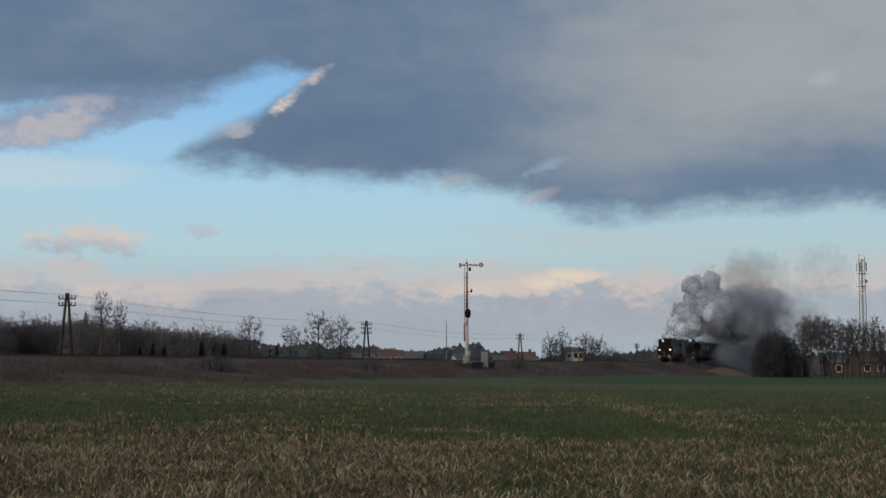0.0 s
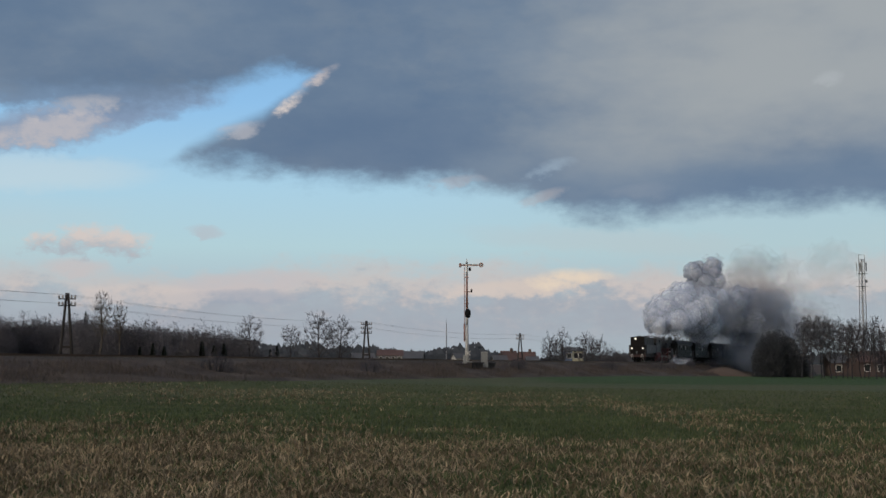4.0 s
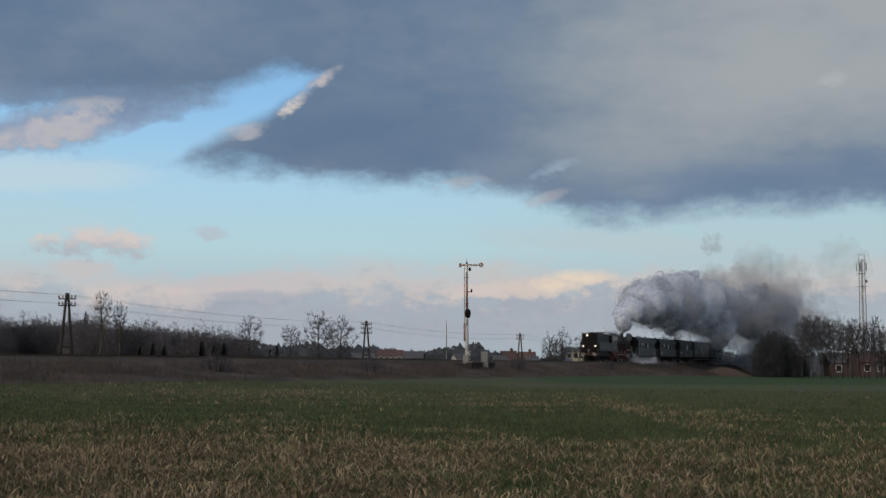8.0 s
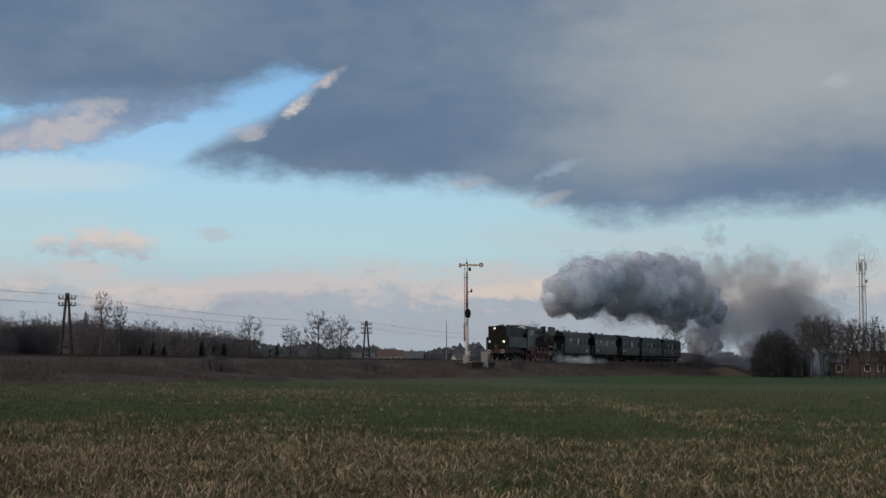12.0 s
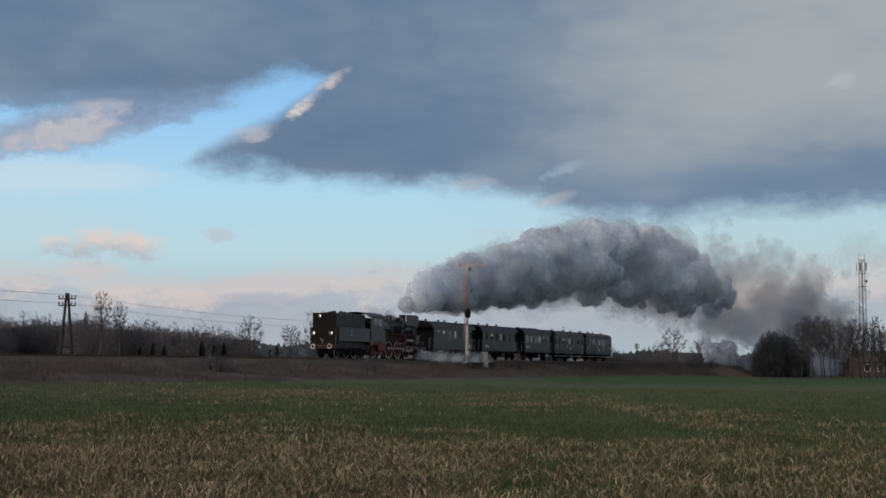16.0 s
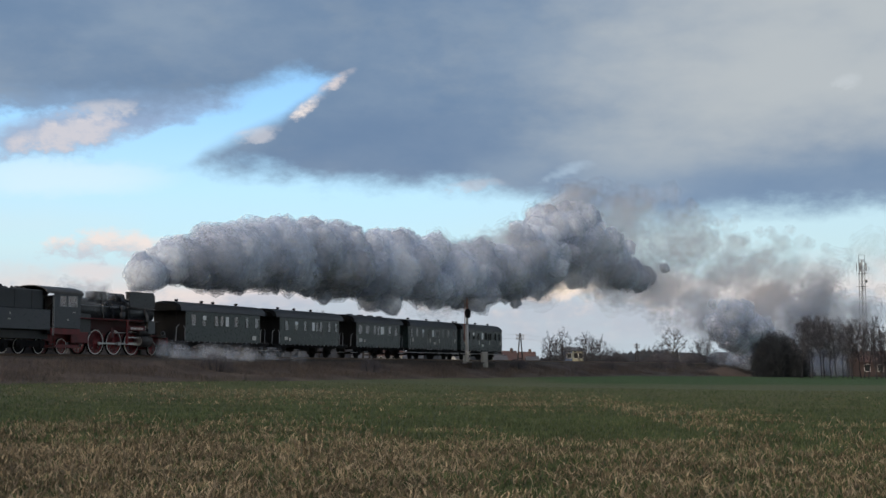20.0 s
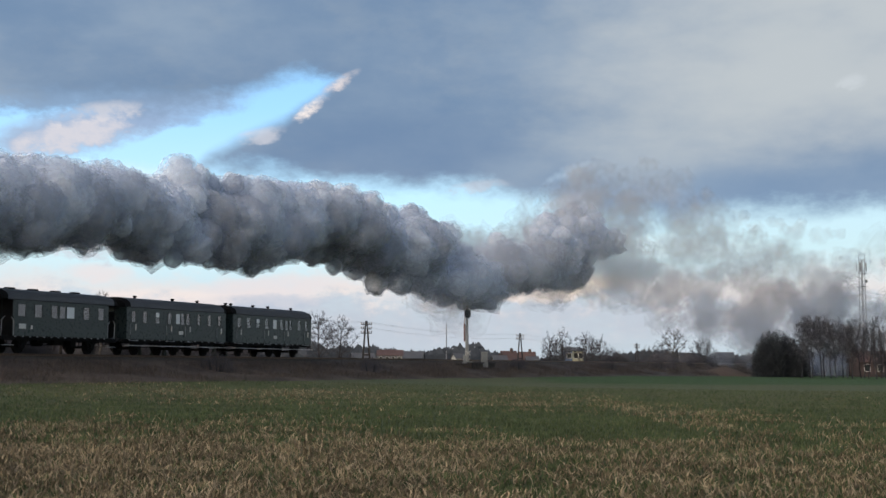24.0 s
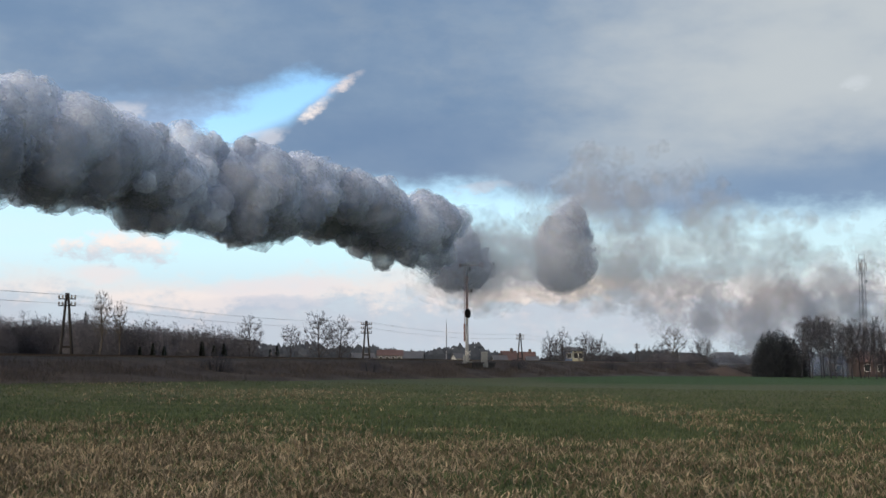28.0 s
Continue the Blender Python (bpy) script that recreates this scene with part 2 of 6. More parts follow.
def lathe(bm, profile, axis="z", n=20, centre=(0, 0, 0)):
    """A turned shape: profile of (radius, height) along an axis."""
    c, rings = Vector(centre), []
    for r, h in profile:
        ring = []
        for i in range(n):
            a, b = r * math.cos(2 * math.pi * i / n), r * math.sin(2 * math.pi * i / n)
            v = {"z": (a, b, h), "x": (h, a, b), "y": (b, h, a)}[axis]
            ring.append(bm.verts.new(c + Vector(v)))
        rings.append(ring)
    for lo, hi in zip(rings, rings[1:]):
        for i in range(n):
            bm.faces.new((lo[i], lo[(i + 1) % n], hi[(i + 1) % n], hi[i])).smooth = True
    if profile[0][0] > 1e-6:
        bm.faces.new(rings[0][::-1])
    if profile[-1][0] > 1e-6:
        bm.faces.new(rings[-1])
    return bm


def sweep(bm, section, x0, x1, close=True):
    """A section of (y, z) points drawn along x."""
    a = [bm.verts.new((x0, y, z)) for y, z in section]
    b = [bm.verts.new((x1, y, z)) for y, z in section]
    n = len(section)
    for i in range(n if close else n - 1):
        bm.faces.new((a[i], a[(i + 1) % n], b[(i + 1) % n], b[i]))
    if close:
        bm.faces.new(a[::-1])
        bm.faces.new(b)
    return bm


def mesh_of(name, bm, mat, smooth=False):
    bmesh.ops.recalc_face_normals(bm, faces=bm.faces)
    if smooth:
        for f in bm.faces:
            f.smooth = True
    me = bpy.data.meshes.new(name)
    bm.to_mesh(me)
    bm.free()
    me.materials.append(mat)
    return me


def part(name, bm, mat, parent=None, label="", at=None, smooth=False):
    """One mesh object from a bmesh, under a thing or a part."""
    ob = new(name, mesh_of(name, bm, mat, smooth))
    ob.parent = parent
    if at is not None:
        ob.matrix_basis = at
    if label:
        tagged(ob, label)
    return ob


def same(name, me, parent, at):
    """Another object on a mesh that is there already."""
    ob = new(name, me)
    ob.parent, ob.matrix_basis = parent, at
    return ob


def thing(name, m=None, label="", category="", group="", kind=""):
    ob = new(name)
    ob.empty_display_size = 0.3
    if m is not None:
        ob.matrix_basis = m
    return tagged(ob, label, category, group, kind)


def sheet(name, verts, faces, mat, smooth=False):
    """A mesh object from arrays."""
    me = bpy.data.meshes.new(name)
    me.from_pydata(verts, [], faces)
    if smooth:
        me.polygons.foreach_set("use_smooth", [True] * len(me.polygons))
    me.materials.append(mat)
    return new(name, me)


# ---- materials ----
def field_material():
    """Winter grass: green crop in long patches, dry straw between, another greener field towards the right-hand wood."""
    m = bpy.data.materials.new("field_grass")
    m.use_nodes = True
    t = m.node_tree
    b = t.nodes["Principled BSDF"]
    vec = coords(t)
    sep = t.nodes.new("ShaderNodeSeparateXYZ")
    t.links.new(vec, sep.inputs[0])
    x, y = Val(t, sep.outputs[0]), Val(t, sep.outputs[1])
    big = noise_of(t, vec, 0.16, 4, 0.6, (0.6, 0.35, 1))
    mid = noise_of(t, vec, 0.9, 4, 0.6)
    fine = noise_of(t, vec, 11, 4, 0.7)
    strip = (y - x * 0.25).step(24, 34) * (y - x * 0.25).step(70, 40)
    straw = (big * 1.1 + mid * 0.55 - strip * 0.2).step(0.66, 0.98)
    c = mix(t, straw, (0.060, 0.080, 0.035), (0.100, 0.090, 0.053))
    c = mix(t, (y + (mid - 0.5) * 14).step(38, 90) * 0.55, c, (0.080, 0.098, 0.046))
    far = (y - x * 0.55 + (mid - 0.5) * 3).step(104, 112) * x.step(6, 12)
    c = mix(t, far, c, (0.044, 0.080, 0.028))
    c = mix(t, 1.0, c, (fine * 0.8 + mid * 0.5).step(0.3, 1.0, 0.6, 1.4), "MULTIPLY")
    t.links.new(c.sock, b.inputs["Base Color"])
    b.inputs["Roughness"].default_value, b.inputs["Specular IOR Level"].default_value = 0.9, 0.15
    n = t.nodes.new("ShaderNodeBump")
    n.inputs["Strength"].default_value, n.inputs["Distance"].default_value = 0.6, 0.08
    t.links.new(fine.sock, n.inputs["Height"])
    t.links.new(n.outputs[0], b.inputs["Normal"])
    return m


def blade_material(name, a, b_, c_):
    m = bpy.data.materials.new(name)
    m.use_nodes = True
    t = m.node_tree
    b = t.nodes["Principled BSDF"]
    g = t.nodes.new("ShaderNodeNewGeometry")
    r = Val(t, g.outputs["Random Per Island"])
    col = r.ramp([(0, a), (0.5, b_), (1, c_)])
    big = noise_of(t, coords(t), 0.5, 3)
    col = mix(t, 1.0, col, big.step(0.3, 0.75, 0.7, 1.2), "MULTIPLY")
    t.links.new(col.sock, b.inputs["Base Color"])
    b.inputs["Roughness"].default_value, b.inputs["Specular IOR Level"].default_value = 0.85, 0.2
    return m


M = {
    "field": field_material(),
    "straw": blade_material("straw", (0.090, 0.074, 0.045), (0.178, 0.138, 0.088), (0.38, 0.305, 0.205)),
    "green": blade_material("green_blade", (0.036, 0.055, 0.023), (0.060, 0.085, 0.034), (0.112, 0.120, 0.056)),
    "weed": blade_material("dead_weed", (0.054, 0.045, 0.042), (0.082, 0.067, 0.060), (0.130, 0.104, 0.082)),
    "bank": material("bank_earth", (0.072, 0.059, 0.056), 0.95, vary=0.4, scale=0.35, fine=3.0, bump=0.8, second=(0.100, 0.082, 0.070), where="Object", spec=0.1, dist=0.15),
    "sand": material("sandy_bank", (0.125, 0.095, 0.080), 0.95, vary=0.3, scale=0.5, fine=4.0, bump=0.6, spec=0.1, dist=0.1),
    "ballast": material("ballast", (0.075, 0.066, 0.060), 0.95, vary=0.45, scale=1.2, fine=14.0, bump=1.0, spec=0.2, dist=0.06),
    "rail": material("rail_steel", (0.10, 0.065, 0.045), 0.5, 0.6, vary=0.3, bump=0.1),
    "sleeper": material("sleeper_wood", (0.075, 0.06, 0.05), 0.9, vary=0.3),
    "bark": material("bark", (0.052, 0.050, 0.056), 0.95, vary=0.35, scale=1.5, fine=9.0, bump=0.8, spec=0.1),
    "pale_bark": material("pale_bark", (0.10, 0.086, 0.076), 0.95, vary=0.35, scale=1.5, fine=9.0, bump=0.8, spec=0.1),
    # Twigs lighter and bluer than wood: haze before the far trees painted in.
    "twig": material("twig", (0.100, 0.096, 0.108), 0.95, vary=0.3, scale=0.4, fine=2.0, bump=0, spec=0.1, random_tone=0.25),
    "pale_twig": material("pale_twig", (0.14, 0.122, 0.114), 0.95, vary=0.3, scale=0.4, fine=2.0, bump=0, spec=0.1, random_tone=0.2),
    # Bluish thicket: the smoke haze hanging before it is part of this colour.
    "thicket": material("hazed_evergreen_thicket", (0.046, 0.050, 0.056), 0.95, vary=0.4, scale=0.5, fine=3.0, bump=0, spec=0.1, random_tone=0.2),
    "needle": material("needle", (0.020, 0.032, 0.020), 0.9, vary=0.35, scale=0.8, fine=4.0, bump=0, spec=0.15),
    # Blue-grey wood: the air's haze at that distance is in the base colour.
    "hazywood": material("hazed_far_wood", (0.075, 0.085, 0.105), 1.0, vary=0.3, scale=0.08, fine=0.5, bump=0, spec=0.05),
    "black": material("black_paint", (0.016, 0.016, 0.018), 0.5, vary=0.35, scale=1.2, fine=9.0, bump=0.1, second=(0.030, 0.027, 0.025)),
    "mattblack": material("matt_black", (0.010, 0.009, 0.009), 0.85, vary=0.3, scale=1.5, fine=9.0, bump=0.2, spec=0.15),
    "boiler": material("boiler_black", (0.020, 0.022, 0.027), 0.33, vary=0.3, scale=1.0, fine=8.0, bump=0.08),
    "bunker": material("bunker_paint", (0.030, 0.035, 0.042), 0.5, vary=0.35, scale=0.9, fine=7.0, bump=0.1, second=(0.021, 0.023, 0.027)),
    "darkred": material("dark_red_paint", (0.060, 0.010, 0.011), 0.6, vary=0.4, scale=1.5, fine=9.0, bump=0.1),
    "beamred": material("dark_red_beam", (0.034, 0.009, 0.010), 0.7, vary=0.4, scale=1.5, fine=9.0, bump=0.1),
    # Lighter and bluer than the bunker: reflected sky painted into the base colour.
    "tenderpaint_sheen": material("tender_paint_sky_sheen", (0.047, 0.052, 0.063), 0.35, vary=0.3, scale=0.9, fine=7.0, bump=0.08, second=(0.036, 0.043, 0.052)),
    "red": material("red_paint", (0.165, 0.014, 0.017), 0.5, vary=0.4, scale=1.5, fine=9.0, bump=0.1, second=(0.075, 0.009, 0.011)),
    "white": material("white_paint", (0.68, 0.66, 0.62), 0.6, vary=0.25, scale=2.0, fine=12.0, bump=0.1),
    "blind": material("white_blind", (0.86, 0.87, 0.86), 0.7, vary=0.1, scale=2.0, fine=12.0, bump=0.05),
    "steel": material("bare_steel", (0.42, 0.42, 0.42), 0.35, 0.9, vary=0.2, bump=0.05),
    "coal": material("coal", (0.012, 0.012, 0.013), 0.6, vary=0.4, scale=4, fine=14, bump=0.6),
    "coach": material("coach_green", (0.024, 0.037, 0.037), 0.32, vary=0.25, scale=0.8, fine=6.0, bump=0.06, second=(0.022, 0.033, 0.033), random_tone=0.06),
    "roof": material("coach_roof", (0.105, 0.112, 0.128), 0.65, vary=0.3, scale=0.6, fine=5.0, bump=0.15, second=(0.080, 0.085, 0.096)),
    "under": material("underframe_black", (0.010, 0.010, 0.011), 0.8, vary=0.4, scale=1.5, fine=9.0, bump=0.2, second=(0.013, 0.012, 0.012), spec=0.08),
    "wood": material("weathered_pole", (0.030, 0.026, 0.025), 0.9, vary=0.35, scale=1.0, fine=8.0, bump=0.4),
    "porcelain": material("porcelain", (0.34, 0.33, 0.33), 0.25, vary=0.1, bump=0),
    "mastwhite": material("mast_white", (0.46, 0.46, 0.47), 0.6, vary=0.3, scale=1.5, fine=8.0, bump=0.15, second=(0.34, 0.33, 0.32)),
    "mastred": material("mast_red", (0.27, 0.15, 0.125), 0.6, vary=0.35, scale=1.5, fine=8.0, bump=0.15, second=(0.20, 0.11, 0.095)),
    "concrete": material("concrete", (0.23, 0.235, 0.235), 0.85, vary=0.25, scale=1.2, fine=10.0, bump=0.4),
    "darkstone": material("dark_masonry", (0.045, 0.038, 0.034), 0.95, vary=0.4, scale=0.8, fine=5.0, bump=0.6),
    "galv": material("galvanised_steel", (0.30, 0.31, 0.33), 0.5, 0.4, vary=0.2, bump=0.05),
    "plaster": material("plaster", (0.42, 0.41, 0.40), 0.9, vary=0.15, scale=0.4, fine=4.0, bump=0.15),
    # Tile red dulled: mist over the village roofs put into the colour.
    "tile": material("roof_tile", (0.105, 0.062, 0.058), 0.85, vary=0.3, scale=0.5, fine=4.0, bump=0.4),
    "greywall": material("grey_render", (0.14, 0.14, 0.155), 0.9, vary=0.2, scale=0.4, fine=4.0, bump=0.15),
    "brick": material("dull_brick", (0.085, 0.060, 0.056), 0.9, vary=0.3, scale=0.6, fine=6.0, bump=0.3),
    "slate": material("slate_roof", (0.085, 0.088, 0.10), 0.8, vary=0.25, scale=0.5, fine=4.0, bump=0.3),
    "yellow": material("yellow_render", (0.36, 0.34, 0.25), 0.85, vary=0.15, bump=0.1),
    "blue": material("blue_cladding", (0.10, 0.14, 0.24), 0.7, vary=0.15, bump=0.1),
    "lamp": glow("head_lamp_glass", (1.0, 0.88, 0.66), 4.5),
    "lampdim": glow("signal_glass", (1.0, 0.95, 0.85), 0.4),
    "sky": sky_material(),
}


def glass_material():
    m = bpy.data.materials.new("window_glass")
    m.use_nodes = True
    t = m.node_tree
    b = t.nodes["Principled BSDF"]
    b.inputs["Base Color"].default_value = (0.03, 0.034, 0.038, 1)
    b.inputs["Roughness"].default_value, b.inputs["IOR"].default_value = 0.06, 1.5
    t.links.new(noise_of(t, coords(t), 3, 3).step(0.3, 0.7, 0.03, 0.12).sock, b.inputs["Roughness"])
    return m


def pane_material():
    """Clear window pane: lets the view through, mirrors at a slant."""
    m = bpy.data.materials.new("clear_pane")
    m.use_nodes = True
    t = m.node_tree
    t.nodes.clear()
    tp, gl, fr, mx, o = (t.nodes.new("ShaderNode" + k) for k in ("BsdfTransparent", "BsdfGlossy", "Fresnel", "MixShader", "OutputMaterial"))
    tp.inputs["Color"].default_value = (0.80, 0.84, 0.84, 1)
    gl.inputs["Roughness"].default_value = 0.05
    fr.inputs["IOR"].default_value = 2.3
    t.links.new(fr.outputs[0], mx.inputs[0])
    t.links.new(tp.outputs[0], mx.inputs[1])
    t.links.new(gl.outputs[0], mx.inputs[2])
    t.links.new(mx.outputs[0], o.inputs["Surface"])
    return m


M["glass"], M["pane"] = glass_material(), pane_material()


# ---- sky backdrop, ground, bank, track ----
def sky_backdrop():
    """The sky all round the front of the place, far behind everything; the clouds drift slowly to the right."""
    R, na, ne = 3600, 60, 28
    verts, faces = [], []
    for j in range(ne + 1):
        el = radians(-3 + 75 * j / ne)
        for i in range(na + 1):
            az = radians(-85 + 170 * i / na)
            verts.append((R * math.cos(el) * math.sin(az), R * math.cos(el) * math.cos(az), R * math.sin(el)))
    for j in range(ne):
        for i in range(na):
            a = j * (na + 1) + i
            faces.append((a, a + 1, a + na + 2, a + na + 1))
    ob = sheet("backdrop", verts, faces, M["sky"], True)
    ob.matrix_basis = pose(0, 0, 1.6)
    return tagged(ob, "evening sky with dark drifting clouds and pale blue gaps", "sky", kind="structure")


sky = sky_backdrop()


def ground_sheet():
    step = sorted({-3500, -2000, -1200, -800, -560, -420, -340, -280} | set(range(-240, 245, 8)) | {280, 340, 420, 560, 800, 1200, 2000, 3500})
    ys = sorted({-600, -200, -60} | set(range(-20, 330, 6)) | {360, 420, 520, 700, 1000, 1600, 2500, 3590})
    verts = [(x, y, lie(x, y) + 0.05 * noise.noise((x * 0.11, y * 0.11, 0))) for y in ys for x in step]
    n = len(step)
    faces = [(j * n + i, j * n + i + 1, (j + 1) * n + i + 1, (j + 1) * n + i) for j in range(len(ys) - 1) for i in range(n - 1)]
    return tagged(sheet("ground", verts, faces, M["field"], True), "flat winter field of green and dry grass", "field", kind="structure")


ground_sheet()


def bank():
    """The railway bank: flat top, uneven slopes down to the field on both sides."""
    ss = np.arange(-120, 470, 3.0)
    prof = [(-14, -0.6), (-9, 0.3), (-6.5, 0.9), (-3.6, 2.0), (-2.7, 2.12), (2.7, 2.12), (3.7, 1.98), (5.0, 1.45), (6.6, 0.95), (8.4, 0.55), (10.5, 0.1), (13, -0.7)]
    verts, faces = [], []
    for s in ss:
        for l, z in prof:
            p = trk(s, l, 0)
            g = lie(p.x, p.y)
            bumpy = noise.noise((s * 0.13, l * 0.6, 3)) * (0.0 if abs(l) < 3 else 0.32 if abs(l) < 6 else 0.22)
            if abs(l) < 4:
                verts.append((p.x, p.y, z + bumpy * 0.5))
            else:
                f = z / 2.0
                verts.append((p.x, p.y, g + f * (2.0 - g) + bumpy))
    n = len(prof)
    for j in range(len(ss) - 1):
        for i in range(n - 1):
            a = j * n + i
            faces.append((a, a + 1, a + n + 1, a + n))
    return tagged(sheet("bank", verts, faces, M["bank"], True), "brown overgrown railway bank with earth slopes", "embankment", kind="structure")


bank()


def track():
    th = thing("railway_track", label="single line of rusty rails on wooden sleepers", category="railway track", kind="structure")
    S0, S1 = -110, 460
    base = Matrix.Translation(trk(S0, 0, 0)) @ pose(0, 0, 0, 0, 0, 90 - PHI)
    L = S1 - S0
    part("ballast", sweep(bmesh.new(), [(-2.3, 2.10), (-1.5, 2.30), (1.5, 2.30), (2.3, 2.10)], 0, L), M["ballast"], th, at=base)
    for y in (-0.755, 0.755):
        r = [(-0.062, 0), (0.062, 0), (0.062, 0.02), (0.01, 0.04), (0.01, 0.10), (0.036, 0.115), (0.036, 0.15), (-0.036, 0.15), (-0.036, 0.115), (-0.01, 0.10), (-0.01, 0.04), (-0.062, 0.02)]
        part("rail", sweep(bmesh.new(), [(a + y, b + 2.335) for a, b in r], 0, L), M["rail"], th, at=base)
    bm = bmesh.new()
    for i in range(int(L / 0.62)):
        box(bm, i * 0.62, i * 0.62 + 0.25, -1.25, 1.25, 2.24, 2.335)
    tagged(part("sleepers", bm, M["sleeper"], th, at=base), kind="stuff")


track()


def blades(name, mat, pts, h0, h1, w, label, lean=0.5, kind="stuff", category="grass", seed=1):
    """Many thin bent blades standing on pts (an n by 3 array)."""
    rng = np.random.default_rng(seed)
    n = len(pts)
    h = rng.uniform(h0, h1, n)[:, None] * (0.6 + 0.4 * rng.random(n))[:, None]
    a = rng.uniform(0, 2 * np.pi, n)
    side = np.stack([np.cos(a), np.sin(a), np.zeros(n)], 1) * (w * rng.uniform(0.6, 1.4, n))[:, None]
    b = rng.uniform(0, 2 * np.pi, n)
    bend = np.stack([np.cos(b), np.sin(b), np.zeros(n)], 1) * rng.uniform(0.1, lean, n)[:, None] * h
    up = np.array([0, 0, 1.0])
    v = np.stack([pts - side, pts + side, pts + side * 0.7 + bend * 0.35 + up * h * 0.6, pts - side * 0.7 + bend * 0.35 + up * h * 0.6, pts + bend + up * h * (1 - 0.25 * rng.random(n))[:, None]], 1).reshape(-1, 3)
    i = np.arange(n)[:, None] * 5
    quads = np.hstack([i, i + 1, i + 2, i + 3])
    tris = np.hstack([i + 3, i + 2, i + 4])
    me = bpy.data.meshes.new(name)
    me.vertices.add(len(v))
    me.vertices.foreach_set("co", v.ravel())
    me.loops.add(n * 7)
    me.polygons.add(n * 2)
    loops = np.hstack([quads, tris]).ravel()
    me.loops.foreach_set("vertex_index", loops)
    starts = np.stack([np.arange(n) * 7, np.arange(n) * 7 + 4], 1).ravel()
    me.polygons.foreach_set("loop_start", starts)
    me.update(calc_edges=True)
    me.materials.append(mat)
    return tagged(new(name, me), label, category, kind=kind)


def field_points(n, near, far, seed, keep):
    """Places spread over the field, thinner with distance, kept where the patch function says so."""
    rng = np.random.default_rng(seed)
    d = near * (far / near) ** (rng.random(n) ** 0.85)
    k = rng.uniform(-0.40, 0.40, n)
    x, y = k * d, d
    ok = np.array([keep(a, b) for a, b in zip(x, y)])
    x, y = x[ok], y[ok]
    l = (x - LINE_X) * COS - y * SIN
    ok = l > 9.5
    x, y = x[ok], y[ok]
    z = np.array([lie(a, b) for a, b in zip(x, y)]) + 0.02
    return np.stack([x, y, z], 1)


def straw_here(x, y):
    v = noise.noise((x * 0.10, y * 0.055, 5)) + 0.55 * noise.noise((x * 0.5, y * 0.3, 8)) + 0.35 * noise.noise((x * 1.7, y * 1.7, 2))
    band = 0.55 if 27 < y - 0.3 * x < 50 and x < 6 else 0.0
    return v + 0.28 - band + 0.30 * max(0.0, min(1.0, (36 - y) / 16)) - 0.42 * max(0.0, min(1.0, (y - 42) / 20)) - 0.42 * max(0.0, min(1.0, x / y * 8 + 0.4))


def tufts(pts, seed, per, wide):
    """Several blades round each place."""
    rng = np.random.default_rng(seed)
    n = rng.integers(per[0], per[1] + 1, len(pts))
    out = np.repeat(pts, n, axis=0)
    out[:, :2] += rng.normal(0, wide, (len(out), 2))
    return out


blades("dry_grass", M["straw"], tufts(field_points(50000, 13, 80, 3, lambda x, y: straw_here(x, y) > random.uniform(-0.3, 0.8)), 9, (2, 5), 0.035), 0.07, 0.19, 0.013, "dry straw-coloured grass tufts standing in the field", 1.5, seed=4)
blades("green_grass", M["green"], field_points(210000, 13, 92, 5, lambda x, y: straw_here(x, y) < random.uniform(-0.2, 1.4)), 0.05, 0.15, 0.009, "short green winter grass in the field", 0.9, seed=6)


def bank_points(n, seed, l0, l1):
    rng = np.random.default_rng(seed)
    s, l = 60 + 300 * rng.random(n) ** 1.3, rng.uniform(l0, l1, n)
    out = []
    for a, b in zip(s, l):
        if noise.noise((a * 0.12, b * 0.5, 11)) + 0.25 * noise.noise((a * 0.5, b, 1)) < -0.15:
            continue
        p = trk(a, b, 0)
        g = lie(p.x, p.y)
        f = np.interp(b, [2.7, 3.7, 5.0, 6.6, 8.4, 10.5, 13], [1.06, 0.99, 0.725, 0.475, 0.275, 0.05, -0.35])
        out.append((p.x, p.y, max(g, g + f * (2.0 - g)) - 0.05))
    return np.array(out)


blades("dead_weeds", M["weed"], bank_points(60000, 7, 3.6, 10.5), 0.25, 0.75, 0.012, "brown dead weeds on the railway bank", 0.7, category="weeds", seed=8)


# ---- the train: tender first, then the engine, then five coaches. x runs back along the train, the near side is -y ----
WHEELS = []      # (object, radius, resting pose)
RODS = []        # (object, throw, pose at rest)


def ring(bm, r0, r1, y0, y1, n=28):
    """A flat ring about the y axis."""
    loops = []
    for r, y in ((r0, y0), (r1, y0), (r1, y1), (r0, y1)):
        loops.append([bm.verts.new((r * math.cos(2 * math.pi * i / n), y, r * math.sin(2 * math.pi * i / n))) for i in range(n)])
    for a, b in zip(loops, loops[1:] + loops[:1]):
        for i in range(n):
            bm.faces.new((a[i], a[(i + 1) % n], b[(i + 1) % n], b[i]))
    return bm


